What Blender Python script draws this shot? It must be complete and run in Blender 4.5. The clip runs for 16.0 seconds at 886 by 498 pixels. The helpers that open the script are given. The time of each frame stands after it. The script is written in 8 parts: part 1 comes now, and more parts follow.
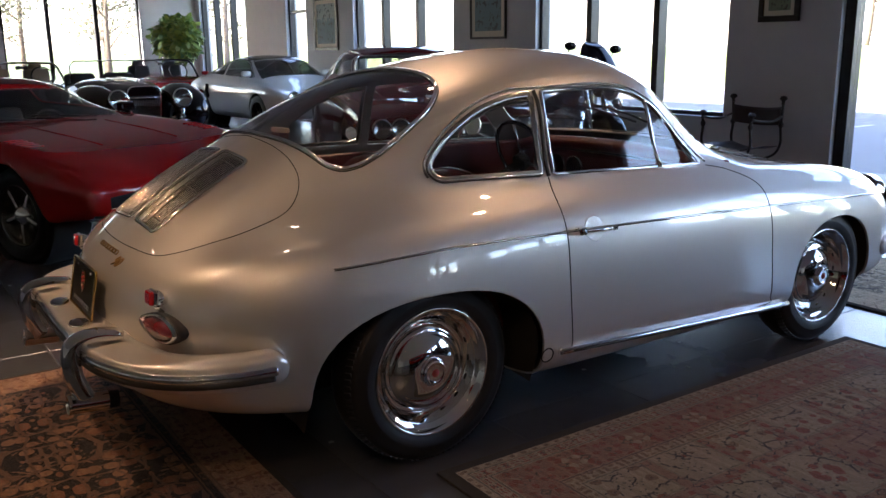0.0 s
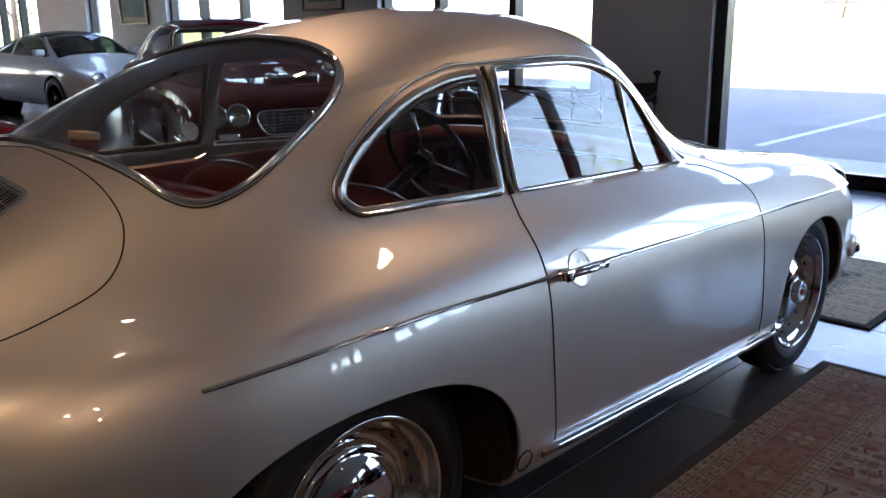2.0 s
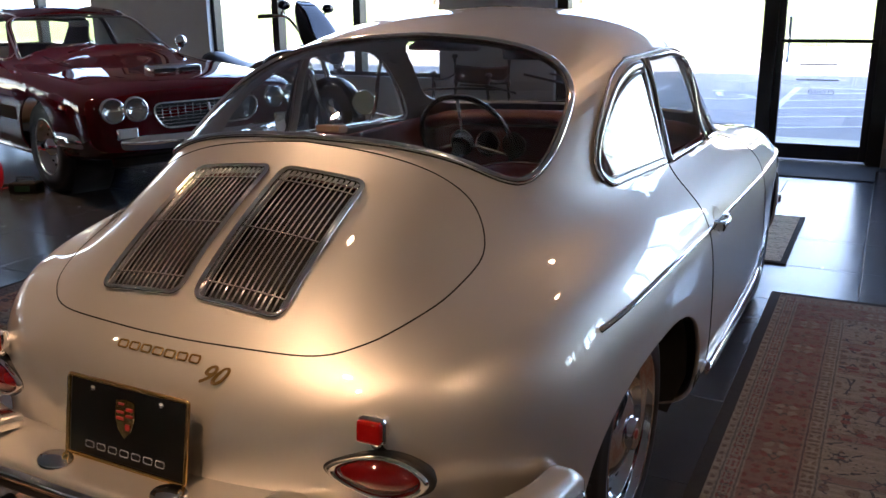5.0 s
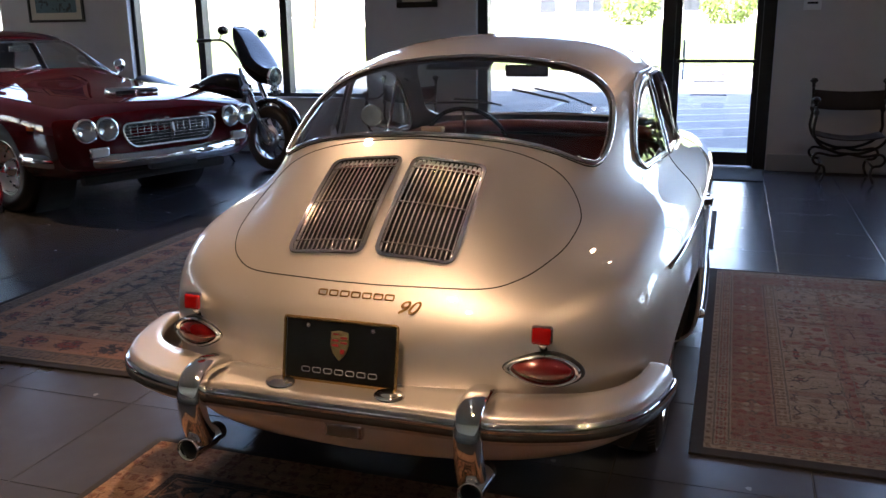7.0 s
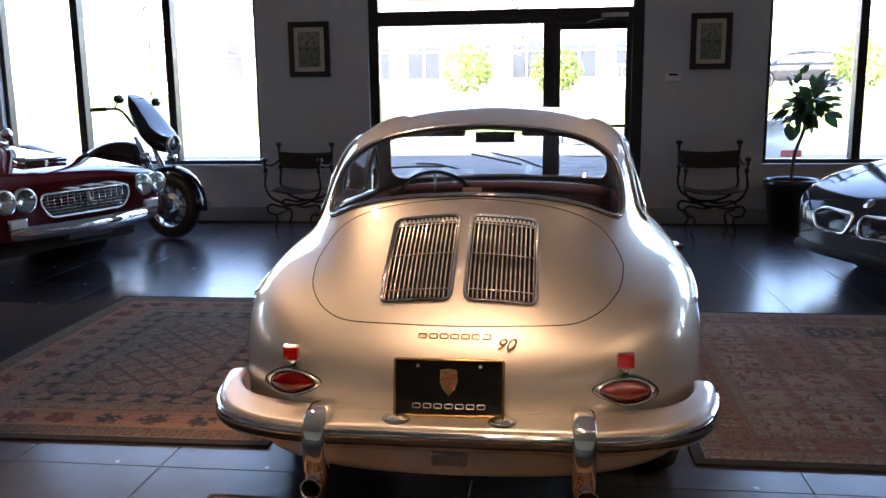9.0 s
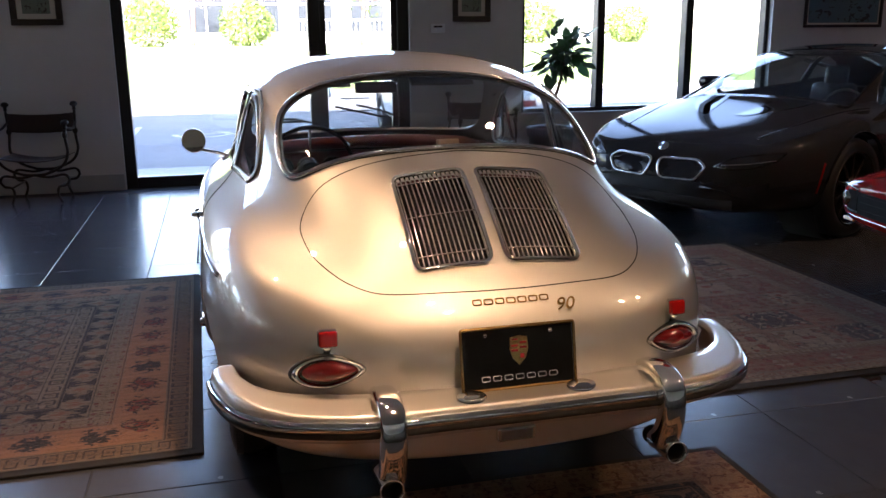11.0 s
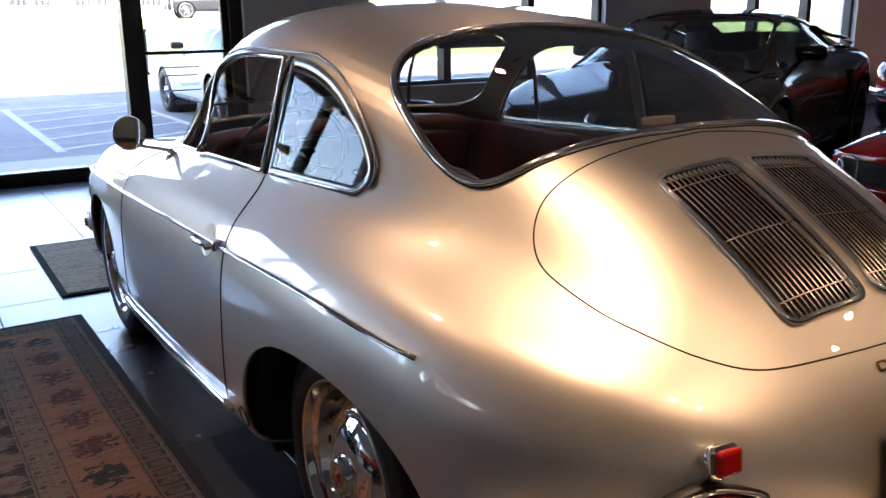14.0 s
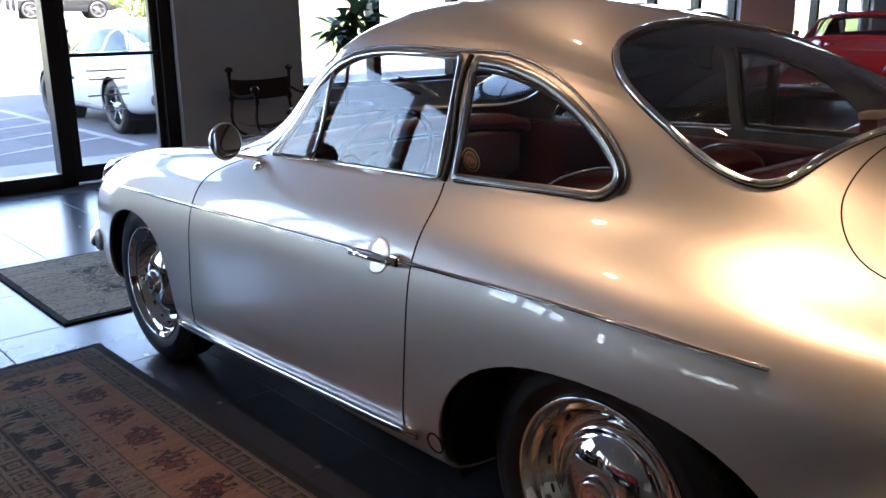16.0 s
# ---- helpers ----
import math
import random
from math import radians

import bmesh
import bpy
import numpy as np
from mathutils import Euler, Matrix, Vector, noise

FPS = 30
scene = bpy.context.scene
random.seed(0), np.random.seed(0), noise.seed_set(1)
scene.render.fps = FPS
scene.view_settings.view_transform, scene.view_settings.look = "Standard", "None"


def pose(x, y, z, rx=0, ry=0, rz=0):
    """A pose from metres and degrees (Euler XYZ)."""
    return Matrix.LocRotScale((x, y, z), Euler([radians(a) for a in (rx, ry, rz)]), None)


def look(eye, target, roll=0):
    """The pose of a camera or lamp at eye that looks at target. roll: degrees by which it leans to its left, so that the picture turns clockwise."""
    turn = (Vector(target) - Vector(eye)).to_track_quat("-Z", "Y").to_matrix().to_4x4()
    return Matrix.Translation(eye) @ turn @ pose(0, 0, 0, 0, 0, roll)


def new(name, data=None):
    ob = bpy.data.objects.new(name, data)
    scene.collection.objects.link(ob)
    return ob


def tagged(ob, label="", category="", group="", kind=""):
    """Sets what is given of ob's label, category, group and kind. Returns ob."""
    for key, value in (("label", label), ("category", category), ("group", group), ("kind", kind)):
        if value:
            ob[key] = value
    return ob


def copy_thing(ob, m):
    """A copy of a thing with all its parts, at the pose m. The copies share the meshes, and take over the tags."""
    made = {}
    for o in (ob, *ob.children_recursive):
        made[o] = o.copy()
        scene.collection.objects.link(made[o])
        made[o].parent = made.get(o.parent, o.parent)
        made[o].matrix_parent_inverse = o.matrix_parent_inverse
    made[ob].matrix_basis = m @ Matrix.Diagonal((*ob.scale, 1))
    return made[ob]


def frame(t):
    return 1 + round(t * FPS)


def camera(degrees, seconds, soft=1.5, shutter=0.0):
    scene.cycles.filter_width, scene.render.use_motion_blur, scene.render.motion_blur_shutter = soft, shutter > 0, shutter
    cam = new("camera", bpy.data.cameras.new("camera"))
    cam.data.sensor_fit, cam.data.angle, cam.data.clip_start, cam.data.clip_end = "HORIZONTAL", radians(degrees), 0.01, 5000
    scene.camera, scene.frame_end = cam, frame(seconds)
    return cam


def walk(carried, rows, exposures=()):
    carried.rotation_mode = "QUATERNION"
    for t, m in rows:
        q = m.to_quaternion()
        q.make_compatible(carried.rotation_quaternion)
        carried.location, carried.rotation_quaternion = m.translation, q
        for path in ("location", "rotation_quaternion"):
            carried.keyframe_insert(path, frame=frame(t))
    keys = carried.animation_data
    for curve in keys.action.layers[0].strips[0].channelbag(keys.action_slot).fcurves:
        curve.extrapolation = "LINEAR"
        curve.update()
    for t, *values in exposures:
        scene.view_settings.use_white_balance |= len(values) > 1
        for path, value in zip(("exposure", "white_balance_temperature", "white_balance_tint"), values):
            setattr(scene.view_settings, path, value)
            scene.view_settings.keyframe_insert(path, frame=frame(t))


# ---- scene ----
cam = camera(54.4, 16.0)
METRES, EYE, TILT, LEAN, TURN = 7.753, 1.36, 0.0, 0.0, 56.0
ROWS = [
    (0.0, 0.0, 0.0, 0.0, -0.15, -13.06, 0.64),
    (0.5, 0.0059, 0.0415, -0.001, -1.5, -13.54, 0.7),
    (1.0, 0.001, 0.0737, -0.003, -3.8, -13.88, 0.77),
    (1.5, -0.0149, 0.1075, -0.0036, -7.94, -14.09, 0.68),
    (2.0, -0.0254, 0.1407, -0.006, -11.96, -14.65, 0.77),
    (2.5, -0.0376, 0.1662, -0.0046, -16.63, -14.15, 0.7),
    (3.0, -0.064, 0.1775, -0.0043, -20.03, -14.9, 0.72),
    (3.5, -0.0895, 0.1722, -0.0034, -22.76, -15.22, 0.71),
    (4.0, -0.118, 0.1621, -0.0006, -23.76, -14.64, 0.78),
    (4.5, -0.1485, 0.1572, 0.0016, -25.21, -14.55, 0.96),
    (5.0, -0.1809, 0.153, 0.0018, -29.04, -15.91, 0.72),
    (7.5, -0.3173, 0.1282, 0.0071, -39.2, -13.57, 0.77),
    (8.0, -0.345, 0.1307, 0.01, -41.1, -11.94, 0.6),
    (8.5, -0.3722, 0.1441, 0.0109, -44.37, -10.87, 0.65),
    (9.0, -0.3866, 0.1645, 0.0093, -49.14, -10.5, 0.69),
    (9.5, -0.3977, 0.1926, 0.0083, -55.83, -11.84, 0.66),
    (12.0, -0.4127, 0.3586, 0.0003, -79.68, -14.86, 0.49),
    (12.5, -0.3915, 0.3861, -0.0019, -83.59, -15.47, 0.41),
    (13.0, -0.3695, 0.4099, -0.0035, -83.3, -14.37, 0.8),
    (13.5, -0.3517, 0.4399, -0.0058, -85.08, -14.99, 0.76),
    (14.0, -0.3352, 0.4702, -0.0066, -88.17, -15.1, 0.53),
    (14.5, -0.3148, 0.5011, -0.0081, -89.31, -13.24, 0.71),
    (15.0, -0.3026, 0.5287, -0.0083, -91.93, -13.79, 0.54),
    (15.5, -0.3031, 0.5596, -0.0067, -95.24, -14.09, 0.69),
    (16.0, -0.3142, 0.5765, -0.007, -97.95, -15.18, 0.58),
]
walk(cam, [(t, pose(3.0, -2.52, EYE, TILT, LEAN, TURN) @ pose(METRES * x, METRES * y, METRES * z, 90 + pitch, roll, yaw)) for t, x, y, z, yaw, pitch, roll in ROWS],
     [(0.0, 3.7, 6350, 25), (2.0, 3.72, 6350, 25), (4.0, 3.84, 6350, 25), (7.5, 3.92, 6350, 25), (9.0, 3.92, 6350, 25), (12.0, 3.75, 6350, 25), (14.0, 3.7, 6350, 25), (16.0, 3.7, 6350, 25)])

# ---- light ----
world = bpy.data.worlds.new("sky")
scene.world = world
world.use_nodes = True
_wn = world.node_tree.nodes
_sky = _wn.new("ShaderNodeTexSky")
_sky.sky_type = "NISHITA"
_sky.sun_disc = False
_sky.sun_elevation, _sky.sun_rotation = radians(32), radians(195)
world.node_tree.links.new(_sky.outputs[0], _wn["Background"].inputs[0])
_wn["Background"].inputs[1].default_value = 0.15

sun = new("sun", bpy.data.lights.new("sun", "SUN"))
sun.data.energy, sun.data.angle, sun.data.color = 5.0, radians(0.5), (1.0, 0.95, 0.87)
sun.matrix_world = look((-3, -16, 10.2), (0, 0, 0))


# ---- small builders ----
def ease(t):
    t = min(1.0, max(0.0, t))
    return t * t * (3 - 2 * t)


def part(name, bm, material, parent=None, label=""):
    """Link a bmesh as one mesh object, under a thing or a part."""
    me = bpy.data.meshes.new(name)
    bm.to_mesh(me)
    bm.free()
    for m in (material if isinstance(material, (list, tuple)) else [material]):
        me.materials.append(m)
    ob = new(name, me)
    if parent:
        ob.parent = parent
    return tagged(ob, label)


def smooth(ob, on=True):
    ob.data.polygons.foreach_set("use_smooth", [on] * len(ob.data.polygons))
    return ob


def thing(name, label, category, m=None, group="", kind=""):
    """An Empty at the base of a thing."""
    ob = new(name)
    if m is not None:
        ob.matrix_world = m
    return tagged(ob, label, category, group, kind)


def box(bm, x0, x1, y0, y1, z0, z1, bevel=0.0, m=None):
    r = bmesh.ops.create_cube(bm, size=1)
    vs = r["verts"]
    bmesh.ops.scale(bm, vec=(x1 - x0, y1 - y0, z1 - z0), verts=vs)
    bmesh.ops.translate(bm, vec=((x0 + x1) / 2, (y0 + y1) / 2, (z0 + z1) / 2), verts=vs)
    if bevel:
        es = list({e for v in vs for e in v.link_edges})
        r = bmesh.ops.bevel(bm, geom=es, offset=bevel, segments=2, affect="EDGES", profile=0.5)
        vs = list({v for f in r["faces"] for v in f.verts} | {v for v in vs if v.is_valid})
    if m is not None:
        bmesh.ops.transform(bm, matrix=m, verts=vs)
    return vs


def boxed(*a, **k):
    bm = bmesh.new()
    box(bm, *a, **k)
    return bm


def lathe(bm, profile, axis_m=None, seg=48):
    """Turn a profile of (radius, height) round z; axis_m places it."""
    rings = []
    for r, h in profile:
        if r < 1e-5:
            rings.append([bm.verts.new((0, 0, h))])
        else:
            rings.append([bm.verts.new((r * math.cos(2 * math.pi * i / seg), r * math.sin(2 * math.pi * i / seg), h)) for i in range(seg)])
    for a, b in zip(rings, rings[1:]):
        for i in range(seg):
            j = (i + 1) % seg
            if len(a) == 1 and len(b) == 1:
                continue
            if len(a) == 1:
                bm.faces.new((a[0], b[j], b[i]))
            elif len(b) == 1:
                bm.faces.new((a[i], a[j], b[0]))
            else:
                bm.faces.new((a[i], a[j], b[j], b[i]))
    vs = [v for r in rings for v in r]
    if axis_m is not None:
        bmesh.ops.transform(bm, matrix=axis_m, verts=vs)
    return vs


def lathed(profile, axis_m=None, seg=48):
    bm = bmesh.new()
    lathe(bm, profile, axis_m, seg)
    bmesh.ops.recalc_face_normals(bm, faces=bm.faces)
    for f in bm.faces:
        f.smooth = True
    return bm


def tube(bm, pts, r, seg=8, closed=False, flat=1.0, up=None, caps=True, taper=None):
    """Sweep a round (or flattened) bar along points."""
    pts = [Vector(p) for p in pts]
    n = len(pts)
    rings = []
    last = Vector(up) if up is not None else Vector((0, 0, 1))
    for i, p in enumerate(pts):
        a = pts[(i - 1) % n] if closed or i > 0 else p
        b = pts[(i + 1) % n] if closed or i < n - 1 else p
        d = (b - a).normalized()
        side = d.cross(last)
        if side.length < 1e-4:
            side = d.cross(Vector((1, 0, 0))) if abs(d.x) < 0.9 else d.cross(Vector((0, 1, 0)))
        side.normalize()
        nrm = side.cross(d).normalized()
        if up is None:
            last = nrm
        rr = r if taper is None else r * taper[i]
        rings.append([bm.verts.new(p + side * (rr * math.cos(2 * math.pi * k / seg)) + nrm * (rr * flat * math.sin(2 * math.pi * k / seg))) for k in range(seg)])
    m = n if closed else n - 1
    fs = []
    for i in range(m):
        a, b = rings[i], rings[(i + 1) % n]
        for k in range(seg):
            fs.append(bm.faces.new((a[k], a[(k + 1) % seg], b[(k + 1) % seg], b[k])))
    if caps and not closed:
        fs.append(bm.faces.new(rings[0][::-1]))
        fs.append(bm.faces.new(rings[-1]))
    for f in fs:
        f.smooth = True
    return [v for r_ in rings for v in r_]


def tubed(*a, **k):
    bm = bmesh.new()
    tube(bm, *a, **k)
    bmesh.ops.recalc_face_normals(bm, faces=bm.faces)
    return bm


def bezier(points, n=8, closed=False):
    """A smooth line through a few points."""
    pts = [Vector(p) for p in points]
    out, k = [], len(pts)
    for i in range(k if closed else k - 1):
        p0 = pts[i - 1] if closed or i > 0 else pts[0] * 2 - pts[1]
        p1, p2 = pts[i], pts[(i + 1) % k]
        p3 = pts[(i + 2) % k] if closed or i + 2 < k else p2 * 2 - p1
        for j in range(n):
            t = j / n
            out.append(0.5 * ((2 * p1) + (p2 - p0) * t + (2 * p0 - 5 * p1 + 4 * p2 - p3) * t * t + (3 * p1 - p0 - 3 * p2 + p3) * t ** 3))
    if not closed:
        out.append(pts[-1])
    return out


def rounded(corners, radii, seg=6):
    """A polygon in 2D with rounded corners."""
    out, n = [], len(corners)
    for i, c in enumerate(corners):
        c = Vector(c)
        a, b = (Vector(corners[i - 1]) - c), (Vector(corners[(i + 1) % n]) - c)
        r = radii[i] if isinstance(radii, (list, tuple)) else radii
        a, b = a.normalized() * min(r, a.length * 0.48), b.normalized() * min(r, b.length * 0.48)
        for k in range(seg + 1):
            t = k / seg
            out.append(c + a * (1 - t) ** 2 + b * t ** 2)
    return out


# ---- materials ----
def material(name, color, rough=0.5, metal=0.0, coat=0.0, **more):
    m = bpy.data.materials.new(name)
    m.use_nodes = True
    b = m.node_tree.nodes["Principled BSDF"]
    b.inputs["Base Color"].default_value = (*color, 1)
    b.inputs["Roughness"].default_value = rough
    b.inputs["Metallic"].default_value = metal
    b.inputs["Coat Weight"].default_value = coat
    b.inputs["Coat Roughness"].default_value = 0.02
    for key, value in more.items():
        b.inputs[key.replace("_", " ")].default_value = value
    return m


def nodes_of(m):
    return m.node_tree.nodes, m.node_tree.links, m.node_tree.nodes["Principled BSDF"]


def add(nt, kind, **props):
    n = nt.nodes.new(kind)
    for k, v in props.items():
        if k in n.inputs:
            n.inputs[k].default_value = v
    return n


def mottle(m, scale, amount, rough_amount=0.0, bump=0.0, detail=6.0, bump_scale=None):
    """Vary a material's colour and gloss by noise at two sizes, with relief."""
    nodes, links, b = nodes_of(m)
    nt = m.node_tree
    tc = nodes.new("ShaderNodeTexCoord")
    n1 = add(nt, "ShaderNodeTexNoise", Scale=scale, Detail=detail)
    n2 = add(nt, "ShaderNodeTexNoise", Scale=scale * 7.3, Detail=detail)
    for n in (n1, n2):
        links.new(tc.outputs["Object"], n.inputs["Vector"])
    mix = nodes.new("ShaderNodeMath")
    mix.operation = "ADD"
    links.new(n1.outputs[0], mix.inputs[0])
    links.new(n2.outputs[0], mix.inputs[1])
    r = nodes.new("ShaderNodeMapRange")
    r.inputs["From Min"].default_value, r.inputs["From Max"].default_value = 0.6, 1.4
    r.inputs["To Min"].default_value, r.inputs["To Max"].default_value = 1 - amount, 1 + amount
    links.new(mix.outputs[0], r.inputs["Value"])
    hsv = nodes.new("ShaderNodeHueSaturation")
    hsv.inputs["Color"].default_value = b.inputs["Base Color"].default_value
    links.new(r.outputs[0], hsv.inputs["Value"])
    links.new(hsv.outputs[0], b.inputs["Base Color"])
    if rough_amount:
        base = b.inputs["Roughness"].default_value
        r2 = nodes.new("ShaderNodeMapRange")
        r2.inputs["From Min"].default_value, r2.inputs["From Max"].default_value = 0.6, 1.4
        r2.inputs["To Min"].default_value, r2.inputs["To Max"].default_value = max(0, base - rough_amount), min(1, base + rough_amount)
        links.new(mix.outputs[0], r2.inputs["Value"])
        links.new(r2.outputs[0], b.inputs["Roughness"])
    if bump:
        bp = nodes.new("ShaderNodeBump")
        bp.inputs["Strength"].default_value, bp.inputs["Distance"].default_value = 1.0, bump
        if bump_scale:
            n3 = add(nt, "ShaderNodeTexNoise", Scale=bump_scale, Detail=4.0)
            links.new(tc.outputs["Object"], n3.inputs["Vector"])
            links.new(n3.outputs[0], bp.inputs["Height"])
        else:
            links.new(mix.outputs[0], bp.inputs["Height"])
        links.new(bp.outputs[0], b.inputs["Normal"])
    return m


def glass(name, tint=(1, 1, 1), rough=0.0):
    """Thin clear pane: a mirror gloss by Fresnel over plain transparency."""
    m = bpy.data.materials.new(name)
    m.use_nodes = True
    nodes, links = m.node_tree.nodes, m.node_tree.links
    nodes.remove(nodes["Principled BSDF"])
    lw = nodes.new("ShaderNodeLayerWeight")
    lw.inputs[0].default_value = 0.5
    pw = nodes.new("ShaderNodeMath")
    pw.operation = "POWER"
    pw.inputs[1].default_value = 4.5
    links.new(lw.outputs["Facing"], pw.inputs[0])
    fr = nodes.new("ShaderNodeMapRange")
    fr.inputs["To Min"].default_value = 0.08
    links.new(pw.outputs[0], fr.inputs["Value"])
    tr = nodes.new("ShaderNodeBsdfTransparent")
    tr.inputs[0].default_value = (*tint, 1)
    gl = nodes.new("ShaderNodeBsdfGlossy")
    gl.inputs["Roughness"].default_value = rough
    mx = nodes.new("ShaderNodeMixShader")
    links.new(fr.outputs[0], mx.inputs[0])
    links.new(tr.outputs[0], mx.inputs[1])
    links.new(gl.outputs[0], mx.inputs[2])
    links.new(mx.outputs[0], nodes["Material Output"].inputs[0])
    return m


SILVER = material("silver_paint", (0.66, 0.64, 0.615), 0.46, 0.84, 1.0, Coat_IOR=1.9)
CHROME = material("chrome", (0.80, 0.80, 0.79), 0.05, 1.0)
STEEL = material("polished_steel", (0.62, 0.62, 0.62), 0.22, 1.0)
RUBBER = material("tyre_rubber", (0.009, 0.009, 0.010), 0.5)
BLACK = material("black_trim", (0.012, 0.012, 0.012), 0.5)
GAP = material("panel_gap", (0.01, 0.01, 0.01), 0.9)
RED_LEATHER = mottle(material("red_leather", (0.115, 0.012, 0.009), 0.42), 9, 0.15, 0.06, 0.0006)
LINING = material("headliner", (0.17, 0.135, 0.115), 0.9)
CARGLASS = glass("car_glass", (0.86, 0.88, 0.87))
WINGLASS = glass("window_glass", (0.95, 0.97, 0.96))
RED_LENS = material("red_lens", (0.34, 0.008, 0.006), 0.08, 0.0, 1.0)
WALL = mottle(material("wall_paint", (0.66, 0.625, 0.59), 0.75), 0.8, 0.05, 0.05, 0.0004)
CEIL = material("ceiling_paint", (0.66, 0.64, 0.60), 0.9)
FRAME = material("black_aluminium", (0.010, 0.010, 0.011), 0.35)
RED_PAINT = material("red_paint", (0.33, 0.009, 0.008), 0.45, 0.0, 1.0, Specular_IOR_Level=0.0)
MAROON = material("maroon_paint", (0.060, 0.0025, 0.004), 0.5, 0.0, 1.0, Specular_IOR_Level=0.0)
GREY_PAINT = material("dark_grey_paint", (0.016, 0.017, 0.019), 0.3, 0.5, 1.0)
BLACK_PAINT = material("black_paint", (0.007, 0.007, 0.008), 0.3, 0.0, 1.0, Specular_IOR_Level=0.0)
WHITE_PAINT = material("white_paint", (0.72, 0.72, 0.71), 0.3, 0.0, 1.0)
FLOOR = mottle(material("floor_tile", (0.058, 0.062, 0.074), 0.25), 1.3, 0.10, 0.03, 0.0001)


def lettering(text, size, shear=0.0, depth=0.0006):
    """Flat letters in the xy plane, as a mesh."""
    tx = bpy.data.curves.new("letters", "FONT")
    tx.body, tx.size, tx.align_x, tx.align_y, tx.shear, tx.extrude = text, size, "CENTER", "CENTER", shear, depth
    tmp = bpy.data.objects.new("letters", tx)
    scene.collection.objects.link(tmp)
    bpy.context.view_layer.update()
    me = bpy.data.meshes.new_from_object(tmp.evaluated_get(bpy.context.evaluated_depsgraph_get()))
    bpy.data.objects.remove(tmp)
    bm = bmesh.new()
    bm.from_mesh(me)
    bpy.data.meshes.remove(me)
    return bm


ASPHALT = mottle(material("asphalt", (0.16, 0.16, 0.165), 0.9), 0.5, 0.2, 0, 0.002)

# ---- the room ----
WY = 5.0            # inner face of the glazed front wall
WT = 0.26
CEIL_Z = 3.35
SILL, HEAD = 0.62, 2.95
X0, X1, Y0 = -19.2, 16.5, -11.0
BAYS = [(-18.95, -15.9), (-10.9, -7.8), (-5.93, -2.88), (2.47, 5.52), (7.25, 10.3), (12.0, 15.05)]
SLIT = (-13.75, -12.80)
DOOR = (-1.66, 1.25)
REVEAL = material("white_reveal", (0.62, 0.62, 0.62), 0.6)
SIGNGREY = material("sign_grey", (0.42, 0.42, 0.43), 0.6)
SKIRT = material("skirting_paint", (0.40, 0.395, 0.38), 0.5)


def wall_piece(name, *b):
    return tagged(part(name, boxed(*b), WALL), kind="structure")


cuts = sorted(BAYS + [DOOR, SLIT])
edges = [X0] + [v for c in cuts for v in c] + [X1]
for i in range(0, len(edges), 2):
    wall_piece("wall_north", edges[i], edges[i + 1], WY, WY + WT, 0, CEIL_Z)
    tagged(part("baseboard", boxed(edges[i] + 0.004, edges[i + 1] - 0.004, WY - 0.018, WY - 0.002, 0.0, 0.16, 0.004), SKIRT), kind="structure")
for a, b in BAYS:
    wall_piece("wall_north_sill", a, b, WY, WY + WT, 0, SILL)
    wall_piece("wall_north_head", a, b, WY, WY + WT, HEAD, CEIL_Z)
    tagged(part("baseboard", boxed(a, b, WY - 0.018, WY - 0.002, 0.0, 0.16, 0.004), SKIRT), kind="structure")
for a, b in (DOOR, SLIT):
    wall_piece("wall_north_head", a, b, WY, WY + WT, HEAD, CEIL_Z)


def glazing(name, a, b, z0, z1, bars, transoms=(), y=WY + 0.13, turn=None):
    """A black aluminium frame with its mullions, transoms and one pane in each field."""
    root = thing(name, "", "", turn or Matrix.Identity(4), kind="structure")
    fw, dp = 0.055, 0.06
    for q in ((a, a + fw, z0, z1), (b - fw, b, z0, z1), (a + fw, b - fw, z0, z0 + fw), (a + fw, b - fw, z1 - fw, z1)):
        part("window_frame", boxed(q[0], q[1], y - dp, y + dp, q[2], q[3], 0.004), FRAME, root)
    xs = [a + fw]
    for m in bars:
        part("mullion", boxed(m - 0.045, m + 0.045, y - dp - 0.02, y + dp - 0.003, z0 + fw, z1 - fw, 0.004), FRAME, root)
        xs += [m - 0.045, m + 0.045]
    xs.append(b - fw)
    zs = [z0 + fw]
    for t in transoms:
        for i in range(0, len(xs), 2):
            part("transom", boxed(xs[i], xs[i + 1], y - dp, y + dp - 0.004, t - 0.03, t + 0.03, 0.004), FRAME, root)
        zs += [t - 0.03, t + 0.03]
    zs.append(z1 - fw)
    for i in range(0, len(xs), 2):
        for j in range(0, len(zs), 2):
            pane = part("pane", boxed(xs[i], xs[i + 1], y - 0.003, y + 0.003, zs[j], zs[j + 1]), WINGLASS, root)
            pane.visible_shadow = False
    for e, s in ((a, 1), (b, -1)):
        part("reveal", boxed(min(e, e + 0.006 * s), max(e, e + 0.006 * s), WY - 0.004, y - dp - 0.002, z0, z1), REVEAL, root)
    if z0 > 0.3:
        part("window_sill", boxed(a, b, WY - 0.02, y - dp - 0.002, z0 - 0.004, z0 + 0.012, 0.004), REVEAL, root)
    return root


for i, (a, b) in enumerate(BAYS):
    glazing("window_%d" % (i + 1), a, b, SILL, HEAD, [a + 0.94, a + 2.02])
glazing("window_7", SLIT[0], SLIT[1], 0.0, HEAD, [], (2.12,))

